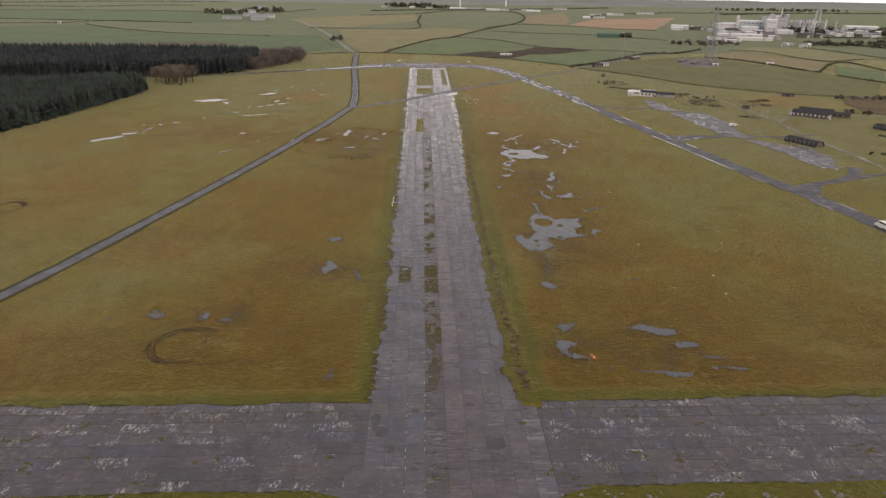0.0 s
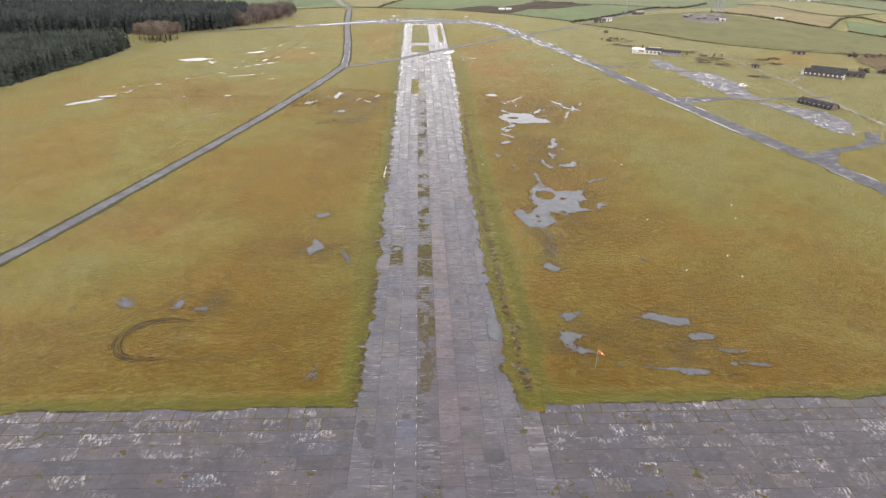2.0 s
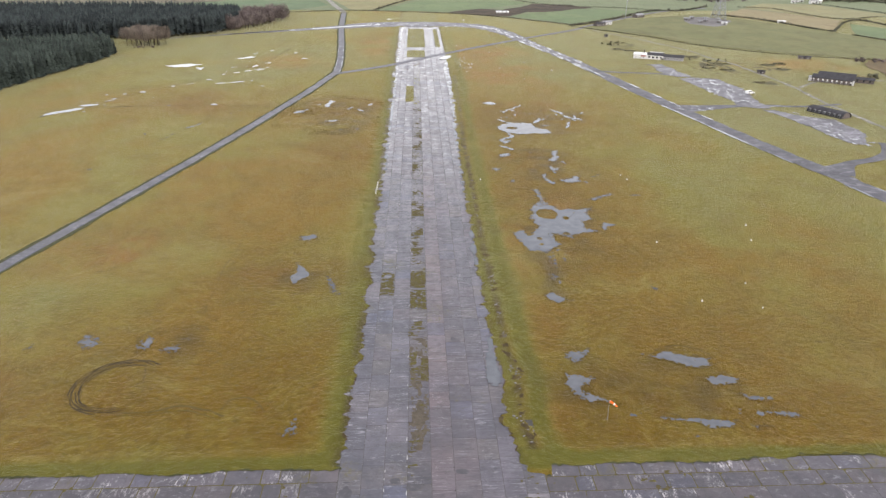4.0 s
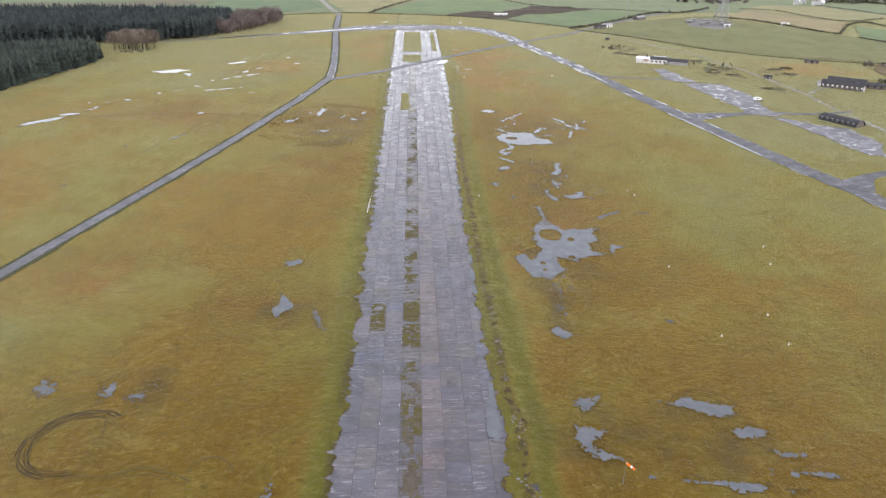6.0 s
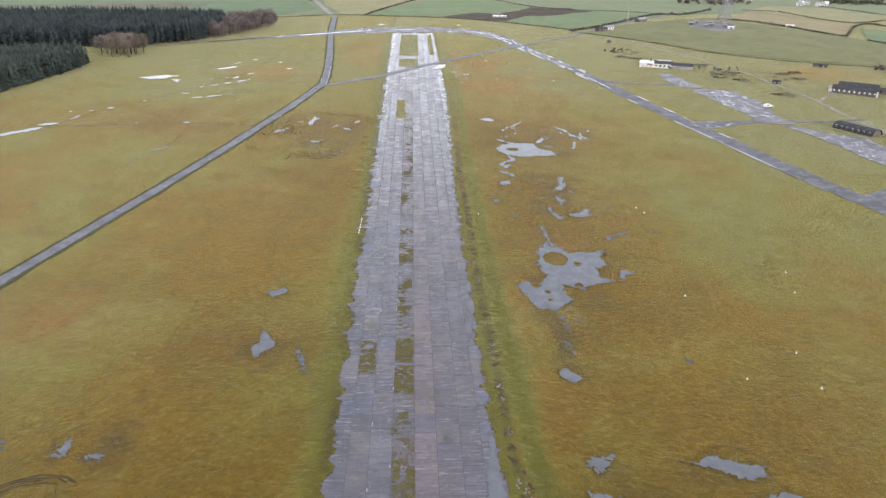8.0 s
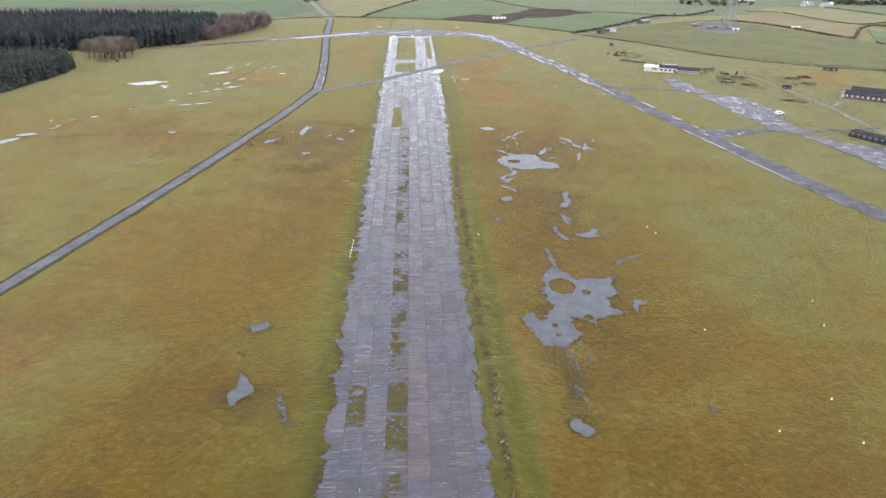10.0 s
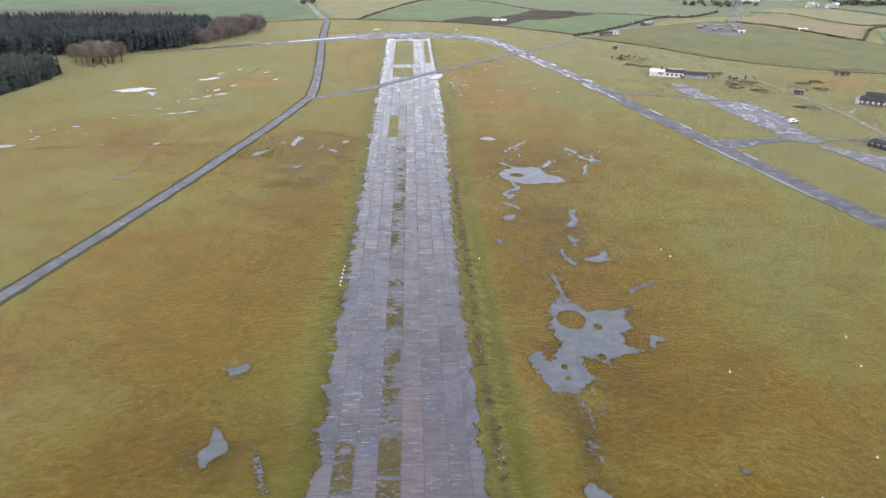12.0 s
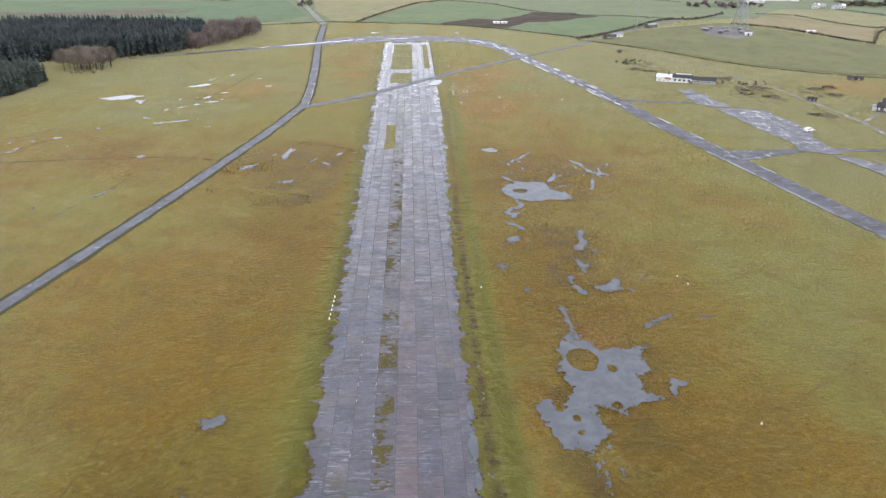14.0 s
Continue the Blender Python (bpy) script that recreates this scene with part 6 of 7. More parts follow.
tall = [conifer(k, 14.5, 2.5, 13, 6, 0.2) for k in (21, 22, 23)]
broad = [bare_tree(k, 13.5, 5.2, 0.12, 1500, 11) for k in (31, 32, 33)]
larch = [bare_tree(k, 13.0, 4.6, 0.36, 1300, 11) for k in (41, 42)]
young_m = [tree_master("spruce_tree", "dense young dark green spruce at the plantation edge", "tree", "spruces", t, SPRUCE) for t in young]
tall_m = [tree_master("pine_tree", "tall dark conifer with a thin bare stem", "tree", "conifers", t, PINE) for t in tall]
broad_m = [tree_master("bare_tree", "leafless purple-brown broadleaf tree", "tree", "bare trees", t, TWIG) for t in broad]
larch_m = [tree_master("larch_tree", "leafless brown larch on a slim trunk", "tree", "larches", t, LARCH) for t in larch]
for m, p in zip(young_m + tall_m + broad_m + larch_m, ((-213, 322), (-204, 352), (-196, 402), (-180, 541), (-168, 548), (-155, 562), (-128, 618), (-116, 650), (-136, 590), (-186, 503), (-176, 500))):
    m.matrix_world = pose(*p, 0)
wood("spruce_plantation", "dense dark green young spruce plantation", WOOD_NEAR, 2.05, 701, young, SPRUCE, young_m, 0.84, 1.08, singles=110)
wood("conifer_wood", "dark tall conifer wood behind the plantation", WOOD_BACK, 3.1, 702, tall, PINE, tall_m, 0.8, 1.06, singles=80)
wood("bare_wood", "leafless purple-brown wood at the end of the conifers", WOOD_BARE, 6.2, 703, broad, TWIG, broad_m, 0.6, 0.96, singles=30)
wood("larch_stand", "open stand of leafless brown larches", LARCHES, 4.7, 704, larch, LARCH, larch_m, 0.78, 1.0, singles=24)


# ---- hedges and scrub ----
def hedge(pts, h, w, label, seed, z=0.1, gap=1.4, bare=0.1):
    """A lumpy row of leafy clumps with gaps."""
    line = smooth_line(pts, gap)
    r = np.random.default_rng(seed)
    vs, fs, n = [], [], 0
    for i, (x, y) in enumerate(line):
        if r.uniform() < bare:
            continue
        big = 0.6 * h * r.uniform(0.75, 1.1) * (1.8 if r.uniform() < 0.02 else 1)
        for _ in range(12):
            c = np.array((x + r.normal(0, w * 0.28) + r.uniform(-0.5, 0.5) * gap, y + r.normal(0, w * 0.28) + r.uniform(-0.5, 0.5) * gap, z + abs(r.normal(0.45, 0.3)) * big))
            a, e = r.normal(0, 1, 3), r.normal(0, 1, 3)
            a, e = a / np.linalg.norm(a) * w * 0.36, e / np.linalg.norm(e) * w * 0.36
            vs += [c + a, c - a * 0.5 + e, c - a * 0.6 - e, c + (0, 0, big * 0.3)]
            fs += [(n, n + 1, n + 2), (n, n + 1, n + 3), (n + 1, n + 2, n + 3), (n + 2, n, n + 3)]
            n += 4
    return tagged(new("hedge", bulk("hedge", np.array(vs), np.array(fs), SCRUB)), label, "hedge", "field hedges")


DARK = "dark straggling hawthorn hedge between fields"


def field_hedge(i, pts, h, w, label):
    far = pts[0][1]
    hedge(pts, h * 0.7, w * (0.6 if far < 760 else 0.5), label, 800 + i, gap=1.1 if far < 760 else 2.0 if far < 1300 else 3.6, bare=0.1)


field_hedge(0, [(-174, 697), (-144, 711), (-120, 706), (-77, 724), (-43, 724), (-8, 716), (26, 709), (53, 696), (79, 678), (107, 651), (129, 627)], 1.8, 1.6, "low boundary hedge along the airfield")
field_hedge(1, [(-44, 724), (-22, 807), (12, 906), (35, 936), (82, 1070), (172, 1303), (212, 1558), (207, 1779)], 2.6, 2.6, DARK)
field_hedge(2, [(35, 944), (90, 899), (122, 827), (155, 789), (202, 776), (261, 745)], 2.2, 2.2, DARK)
field_hedge(3, [(98, 1061), (160, 1026), (237, 1008), (314, 924)], 2.4, 2.4, DARK)
field_hedge(4, [(96, 1136), (163, 1235), (235, 1205), (312, 1138), (361, 1120)], 2.6, 2.6, DARK)
field_hedge(5, [(-519, 1117), (-445, 1040), (-362, 975), (-307, 953), (-200, 928)], 2.4, 2.4, DARK)
field_hedge(6, [(-720, 1071), (-602, 1130), (-563, 1137), (-514, 1210), (-375, 1175)], 2.6, 2.8, DARK)
field_hedge(7, [(-760, 1234), (-571, 1214), (-383, 1176)], 2.6, 3.0, DARK)
field_hedge(8, [(-1090, 1736), (-816, 1725), (-690, 1843), (-589, 1878)], 4, 4.5, DARK)
field_hedge(9, [(-900, 1534), (-667, 1555), (-541, 1564), (-417, 1545), (-329, 1518), (-255, 1738)], 3.5, 4, DARK)
field_hedge(10, [(-172, 1088), (-112, 1086), (-15, 1103), (-12, 1300), (-7, 1504)], 2.6, 2.6, DARK)
field_hedge(11, [(127, 616), (147, 593), (172, 559), (200, 512), (246, 474), (306, 453), (380, 430)], 1.3, 1.4, "dark hedge behind the huts")
field_hedge(12, [(346, 795), (375, 779), (383, 721), (400, 688), (449, 712)], 2.4, 2.4, DARK)
field_hedge(13, [(285, 715), (310, 690), (324, 648), (333, 608), (340, 597)], 2.6, 2.6, DARK)
field_hedge(14, [(340, 597), (385, 660), (412, 677), (409, 610)], 2.4, 2.4, DARK)
field_hedge(15, [(343, 575), (358, 535), (390, 490)], 2.2, 2.2, DARK)
field_hedge(16, [(452, 842), (469, 777), (477, 722)], 2.4, 2.6, DARK)
field_hedge(17, [(496, 927), (536, 891), (560, 832), (640, 760)], 5, 6, "tall dark tree belt beyond the works")
field_hedge(18, [(126, 620), (149, 641), (186, 684), (232, 742), (267, 752), (310, 795)], 3.2, 3.0, "thick scrub beside the lane")
field_hedge(19, [(-127, 1474), (-13, 1576), (67, 1739), (199, 1716)], 4, 4, DARK)
field_hedge(20, [(-1082, 1903), (-872, 2084), (-576, 2156)], 5, 5, DARK)
field_hedge(21, [(330, 1480), (420, 1640), (600, 1760), (900, 1800)], 5, 5, DARK)
field_hedge(22, [(560, 1010), (640, 1000), (800, 960), (1000, 900)], 4, 5, DARK)
field_hedge(23, [(750, 1250), (950, 1190), (1200, 1180)], 5, 6, DARK)
field_hedge(24, [(700, 1700), (1000, 1850), (1500, 1900)], 6, 8, DARK)
field_hedge(25, [(-120, 1690), (60, 1790), (300, 1900), (520, 2050)], 6, 8, DARK)


def thicket(cx, cy, rx, ry, count, h, seed, label, leaf=None):
    r = np.random.default_rng(seed)
    vs, fs, n = [], [], 0
    for _ in range(count):
        a, q = r.uniform(0, 6.28), math.sqrt(r.uniform())
        x, y, size = cx + math.cos(a) * q * rx, cy + math.sin(a) * q * ry, h * r.uniform(0.5, 1.1)
        for _ in range(34):
            d = r.normal(0, 1, 3)
            d = d / np.linalg.norm(d) * r.uniform(0.5, 1)
            c = np.array((x + d[0] * size * 0.5, y + d[1] * size * 0.5, size * (0.5 + 0.42 * d[2])))
            leafy = 0.2 if size > 0.7 else 0.34
            u, e = r.normal(0, 1, 3) * size * leafy, r.normal(0, 1, 3) * size * leafy
            vs += [c + u, c + e, c - u - e]
            fs.append((n, n + 1, n + 2))
            n += 3
    return tagged(new("thicket", bulk("thicket", np.array(vs), np.array(fs), leaf or SCRUB)), label, "bushes", "thickets", "stuff")


def bushes(i, cx, cy, rx, ry, n, h, label):
    thicket(cx, cy, rx, ry, n, h, 900 + i, label, TWIG if i in (0, 16, 20) else None)


bushes(0, 345, 880, 45, 30, 40, 4.5, "dark trees before the works")
bushes(1, 620, 1120, 60, 30, 40, 8, "dark trees at the works")
bushes(2, -110, 890, 8, 26, 14, 4, "roadside bushes")
bushes(3, -395, 1490, 50, 14, 30, 9, "trees round a far farm")
bushes(4, -340, 1600, 40, 30, 24, 9, "trees round a far farm")
bushes(5, -40, 1960, 60, 20, 30, 12, "dark far tree clump")
bushes(6, 30, 1900, 40, 12, 18, 9, "dark far tree clump")
bushes(7, 272, 976, 9, 9, 14, 6, "trees beside a green shed")
bushes(8, -1000, 1640, 60, 40, 30, 14, "far copse")
bushes(9, 560, 880, 90, 20, 60, 6, "long dark scrub belt")
bushes(10, 760, 1080, 120, 30, 50, 9, "dark trees beyond the works")
bushes(11, 1000, 2000, 200, 40, 60, 7, "far wood on the slope")
bushes(12, 255, 398, 10, 5, 9, 2.5, "scrub beside a hut")
bushes(13, 140, 520, 12, 8, 14, 1.2, "low scrub in rough grass")
bushes(14, 185, 452, 12, 6, 12, 1.0, "low scrub in rough grass")
bushes(15, 215, 440, 10, 4, 10, 1.2, "low scrub in rough grass")
bushes(16, 300, 452, 30, 6, 26, 2.2, "rusty bushes along the boundary")
bushes(17, 228, 330, 9, 4, 9, 1.2, "low scrub in rough grass")
bushes(18, 205, 290, 8, 5, 8, 1.2, "low scrub in rough grass")
bushes(19, 158, 455, 12, 3, 7, 1.4, "low scrub by the white building")
bushes(20, -178, 489, 8, 3, 8, 1.0, "brushwood below the larches")

# brambles and heaps among the huts
MOUNDS = [(173.7, 466.0, 5, 4), (182.3, 441.7, 5, 5), (169.7, 427.1, 4, 3), (210.0, 438.5, 4, 3), (211.8, 423.9, 5, 3), (134.3, 515.7, 3, 4), (133.7, 495.4, 5, 3), (140.5, 489.6, 4, 3), (181.3, 384.0, 4, 3), (172.0, 435.8, 4, 4), (177.5, 421.4, 4, 4)]
ROUGH_TURF = soil_material("rough_bramble_turf", (0.08, 0.07, 0.036), (0.125, 0.112, 0.056))
for i, (cx, cy, rx, ry) in enumerate(MOUNDS):
    thicket(cx, cy, rx * (0.7 + 0.17 * (i % 4)), ry * (0.6 + 0.2 * (i % 3)), 16 + 5 * (i % 3), 0.4, 960 + i, "low dark brambles on old rubble", BRAMBLE)


def rough_turf(x, y):
    f = soft(x, y, [(cx, cy, rx * 1.4, ry * 1.6) for cx, cy, rx, ry in MOUNDS]) - 0.55
    f = np.maximum(f, 0.5 * soft(x, y, [(175, 438, 18, 42), (206, 432, 16, 18), (140, 500, 16, 30), (185, 385, 16, 14)]) - 0.62)
    return f + 0.5 * fbm(x * 0.4, y * 0.2, 141, 4) + 0.25 * fbm(x * 1.3, y * 0.7, 142, 3)


tagged(new("rough_turf", region("rough_turf", 110, 232, 352, 560, 0.6, rough_turf, 0.064, ROUGH_TURF)), "olive-brown smears of trampled bramble and turf", "rough turf", kind="stuff")


# ---- buildings ----
RENDER_W = plain("white_render", (0.62, 0.61, 0.61), 0.85, 0.12)
WALL_GREY = plain("grey_render", (0.3, 0.295, 0.31), 0.85, 0.2)
DORMER = plain("weathered_dormer_sheet", (0.17, 0.168, 0.175), 0.8, 0.25)
BRICK_RED = plain("faded_red_panel", (0.33, 0.15, 0.13), 0.8, 0.2)
ROOF_DARK = plain("dark_felt_roof", (0.045, 0.043, 0.048), 0.9, 0.4)
ROOF_GREY = plain("grey_sheet_roof", (0.26, 0.26, 0.27), 0.6, 0.25)
ROOF_PALE = plain("pale_sheet_roof", (0.74, 0.75, 0.76), 0.6, 0.15)
BRICKWORK = plain("sooty_brickwork", (0.13, 0.11, 0.105), 0.9, 0.3)
GLASS = plain("dark_window_glass", (0.03, 0.035, 0.04), 0.15, 0.2, 1.0, 0.6)
GREEN_SHEET = plain("green_sheet_cladding", (0.06, 0.14, 0.1), 0.6, 0.2)
BLUE_SHEET = plain("pale_blue_cladding", (0.48, 0.54, 0.56), 0.6, 0.12)
GREY_SHEET = plain("grey_cladding", (0.42, 0.44, 0.47), 0.6, 0.15)


def gable(bm, x0, x1, y0, y1, z, rise, over=0.3, thick=0.18):
    """A pitched roof, ridge along x, as a closed prism shell."""
    ym = (y0 + y1) / 2
    for s in (-1, 1):
        e = y0 - over if s < 0 else y1 + over
        drop = rise * over / ((y1 - y0) / 2)
        a = [(x0 - over, e, z - drop), (x1 + over, e, z - drop), (x1 + over, ym, z + rise), (x0 - over, ym, z + rise)]
        v = [bm.verts.new(p) for p in a] + [bm.verts.new((p[0], p[1], p[2] + thick)) for p in a]
        for q in ((0, 1, 2, 3), (7, 6, 5, 4), (0, 4, 5, 1), (1, 5, 6, 2), (2, 6, 7, 3), (3, 7, 4, 0)):
            bm.faces.new([v[i] for i in q])
    bmesh.ops.recalc_face_normals(bm, faces=bm.faces[:])
    return bm


def gabled_walls(x0, x1, y0, y1, h, rise):
    bm = bmesh.new()
    ym = (y0 + y1) / 2
    v = [bm.verts.new(p) for p in ((x0, y0, 0), (x1, y0, 0), (x1, y1, 0), (x0, y1, 0), (x0, y0, h), (x1, y0, h), (x1, y1, h), (x0, y1, h), (x0, ym, h + rise), (x1, ym, h + rise))]
    for q in ((0, 1, 5, 4), (2, 3, 7, 6), (1, 2, 6, 9, 5), (3, 0, 4, 8, 7), (3, 2, 1, 0), (4, 5, 9, 8), (6, 7, 8, 9)):
        bm.faces.new([v[i] for i in q])
    return bm


def window_row(parent, count, x0, x1, y, z, w, h, side=-1, frame=WHITE, label=""):
    """Windows with frame, pane and sill on a wall that faces -y or +y."""
    for i in range(count):
        cx = x0 + (x1 - x0) * (i + 0.5) / count
        win = box_part("window", (cx - w / 2, y - 0.08, z, cx + w / 2, y + 0.06, z + h), frame, parent, label)
        box_part("pane", (cx - w / 2 + 0.1, y - 0.1, z + 0.1, cx + w / 2 - 0.1, y - 0.05, z + h - 0.1) if side < 0 else (cx - w / 2 + 0.1, y + 0.05, z + 0.1, cx + w / 2 - 0.1, y + 0.1, z + h - 0.1), GLASS, win)


def house(name, label, x, y, turn, w, d, h, rise, wall, roof, windows=3, chimney=True, group="", category="house", rows=1, win=(1.0, 1.2)):
    ob = thing(name, label, category, group, at=(x, y, 0.05), turn=turn)
    part("wall", gabled_walls(-w / 2, w / 2, -d / 2, d / 2, h, rise), wall, ob)
    part("roof", gable(bmesh.new(), -w / 2, w / 2, -d / 2, d / 2, h, rise), roof, ob)
    for k in range(rows):
        window_row(ob, windows, -w / 2 + 0.4, w / 2 - 0.4, -d / 2, h * (k + 0.35) / rows, win[0], win[1])
    box_part("door", (-0.5, -d / 2 - 0.06, 0, 0.5, -d / 2 + 0.05, 2.05), ROOF_DARK, ob)
    if chimney:
        box_part("chimney", (w * 0.3 - 0.4, -0.4, h, w * 0.3 + 0.4, 0.4, h + rise + 1.2), BRICKWORK, ob)
    return ob


# the white clubhouse: a tall white end, a long low dark-roofed wing
club = thing("white_building", "long white rendered airfield building with dark roof", "building", at=(150, 459, 0), turn=-22)
part("wall", gabled_walls(-15, -7, -4.5, 4.5, 2.45, 0.45), RENDER_W, club)
part("roof", gable(bmesh.new(), -15, -7, -4.5, 4.5, 2.45, 0.45), ROOF_PALE, club, "pale sheet roof")
part("wall", gabled_walls(-6.98, 3, -4.2, 5.5, 2.5, 1.0), RENDER_W, club)
part("roof", gable(bmesh.new(), -6.8, 3, -4.2, 5.5, 2.5, 1.0), ROOF_DARK, club, "dark felt roof")
box_part("parapet", (-5.5, 0.2, 3.3, 2.6, 1.1, 3.9), RENDER_W, club, "pale raised ridge light")
part("wing", gabled_walls(3.02, 15, -4.0, 4.0, 1.9, 1.0), WALL_GREY, club, "grey rendered wing")
part("wing_roof", gable(bmesh.new(), 3.3, 15, -4.0, 4.0, 1.9, 1.0), ROOF_DARK, club, "dark felt roof")
box_part("panel", (-10.6, -4.62, 1.3, -7.6, -4.5, 2.25), BRICK_RED, club, "faded red panel")
window_row(club, 3, -14.6, -7.4, -4.5, 0.5, 0.9, 0.6)
window_row(club, 4, -6.6, 2.8, -4.2, 0.7, 1.4, 1.2)
window_row(club, 6, 3.4, 14.6, -4.0, 0.6, 1.0, 0.9)
box_part("chimney", (-9.4, -0.5, 2.8, -8.7, 0.5, 5.0), BRICKWORK, club, "dark brick chimney")

# long brick hut with white window bays and a ruined wing
hut = thing("brick_hut", "long dark-roofed hut with white window bays", "hut", "airfield huts", at=(221, 385.5, 0), turn=-38)
part("wall", gabled_walls(-10, 10, -3.2, 3.2, 2.3, 1.3), BRICKWORK, hut)
part("roof", gable(bmesh.new(), -10, 10, -3.2, 3.2, 2.3, 1.3), ROOF_DARK, hut)
box_part("porch", (-11.8, -2.0, 0, -10.02, 2.0, 2.0), RENDER_W, hut, "white flat porch")
box_part("porch_roof", (-12.2, -2.4, 2.0, -10.02, 2.4, 2.2), ROOF_GREY, hut)
for k in range(9):
    cx = -9.0 + 2.25 * k
    bay = box_part("window_bay", (cx - 0.36, -3.42, 0.5, cx + 0.36, -3.18, 1.9), RENDER_W, hut, "white window bay", bevel=0.04)
    box_part("pane", (cx - 0.22, -3.46, 0.5, cx + 0.22, -3.4, 1.1), GLASS, bay)
box_part("pier", (9.6, -3.5, 0, 10.4, -3.22, 2.6), RENDER_W, hut, "white brick pier")
annex = thing("brick_hut", "ruined dark hut wing overgrown with scrub", "hut", "airfield huts", at=(238, 386, 0), turn=-30)
part("wall", gabled_walls(-5, 5, -3, 3, 1.8, 0.8), BRICKWORK, annex)
part("roof", gable(bmesh.new(), -5, 5, -3, 3, 1.8, 0.8), ROOF_DARK, annex)
window_row(annex, 3, -4.5, 4.5, -3, 0.6, 1.0, 1.2, frame=BRICKWORK)
back = thing("brick_hut", "long low dark hut behind another", "hut", "airfield huts", at=(229, 396, 0), turn=-36)
part("wall", gabled_walls(-9, 9, -2.6, 2.6, 2.1, 1.2), BRICKWORK, back)
part("roof", gable(bmesh.new(), -9, 9, -2.6, 2.6, 2.1, 1.2), ROOF_DARK, back)
window_row(back, 6, -8.6, 8.6, -2.6, 0.7, 0.9, 1.2)


def arched_hut(x, y, turn, length, radius, label):
    """A half-round sheet-iron hut with brick ends."""
    ob = thing("arched_hut", label, "hut", "airfield huts", at=(x, y, 0), turn=turn)
    bm = bmesh.new()
    n, rows = 12, int(length / 0.9)
    grid = [[bm.verts.new((-length / 2 + length * i / rows, math.cos(math.pi * j / n) * (radius + 0.05 * (i % 2)), math.sin(math.pi * j / n) ** 0.8 * (radius * 0.78 + 0.05 * (i % 2)))) for j in range(n + 1)] for i in range(rows + 1)]
    for i in range(rows):
        for j in range(n):
            bm.faces.new((grid[i][j], grid[i + 1][j], grid[i + 1][j + 1], grid[i][j + 1]))
    part("roof", bm, ROOF_DARK, ob, "dark curved sheet-iron roof")
    for s in (-1, 1):
        bm = bmesh.new()
        add_tube(bm, (s * (length / 2 - 0.3), 0, -0.02), (s * (length / 2 - 0.1), 0, -0.02), radius * 0.76, radius * 0.76, 24)
        bmesh.ops.bisect_plane(bm, geom=bm.verts[:] + bm.edges[:] + bm.faces[:], plane_co=(0, 0, 0), plane_no=(0, 0, -1), clear_outer=True)
        part("end_wall", bm, BRICKWORK, ob)
        box_part("door", (s * (length / 2 - 0.08) - 0.06, -0.9, 0, s * (length / 2 - 0.08) + 0.06, 0.9, 1.8), BRICKWORK, ob)
    for k in range(7):
        cx = -length / 2 + length * (k + 0.6) / 7.2
        dormer = box_part("dormer", (cx - 0.45, -radius - 0.15, 0.5, cx + 0.45, -radius * 0.6, 1.6), DORMER, ob, "grey dormer")
        box_part("pane", (cx - 0.3, -radius - 0.19, 0.6, cx + 0.3, -radius - 0.15, 1.3), GLASS, dormer)
    return ob


arched_hut(179.6, 314.5, -64, 17, 3.3, "long black half-round iron hut beside the apron")
arched_hut(243, 348, -64, 14, 3.4, "black half-round iron hut in rough grass")
for x, y, w, d, turn in ((193.5, 411, 4.5, 3, -30), (245, 462, 8, 3.5, -18), (238, 300, 4, 2.6, 10), (141, 556, 2.5, 2.5, 0)):
    house("shed", "small dark flat-pitched shed in rough grass", x, y, turn, w * 0.9, d, 1.4, 0.35, BRICKWORK, ROOF_DARK, 2, False, "small sheds", "shed", 1, (0.5, 0.4))
house("shed", "low white building by the lane", 160, 631, 30, 9, 4, 2.4, 0.9, RENDER_W, ROOF_GREY, 3, False, "small sheds", "shed")
house("shed", "low dark shed among scrub", 152, 622, 30, 10, 4, 2.2, 0.8, BRICKWORK, ROOF_DARK, 3, False, "small sheds", "shed")
house("shed", "low dark shed among scrub", 205, 690, 40, 12, 5, 2.4, 0.9, BRICKWORK, ROOF_GREY, 3, False, "small sheds", "shed")
house("barn", "green sheet-metal barn beside a hedge", 249, 972, -6, 28, 12, 4.2, 1.6, GREEN_SHEET, GREEN_SHEET, 4, False, "farm buildings", "barn", 1, (1.5, 1.2))
for x, y, w in ((243, 668, 7), (252, 681, 5), (257, 660, 6), (266, 652, 5), (263, 676, 6), (249, 652, 5), (272, 668, 4)):
    house("cabin", "low dark cabin in a fenced compound", x, y, -18, w * 0.7, 3.2, 1.9, 0.4, BRICKWORK, ROOF_GREY, 2, False, "compound cabins", "cabin", 1, (0.7, 0.8))
house("cabin", "pale container beside the pylon", 266, 640, -18, 5, 2.4, 1.9, 0.2, RENDER_W, ROOF_PALE, 2, False, "compound cabins", "cabin", 1, (0.7, 0.8))
house("cabin", "white trailer in a field", 324, 655, -10, 6.5, 2.4, 1.7, 0.3, RENDER_W, ROOF_PALE, 2, False, "compound cabins", "cabin", 1, (0.7, 0.8))
house("barn", "white low shed at the bog", 81, 718, 0, 12, 4, 1.3, 0.4, RENDER_W, ROOF_PALE, 3, False, "farm buildings", "barn")
FARM = [(-399, 1499, 22, 10, 5), (-378, 1505, 20, 9, 5), (-350, 1488, 14, 8, 6), (-330, 1390, 26, 12, 4), (-304, 1345, 30, 12, 4), (-285, 1352, 14, 9, 5), (-367, 1660, 18, 9, 7), (-340, 1290, 34, 8, 3), (-290, 1270, 24, 8, 3)]
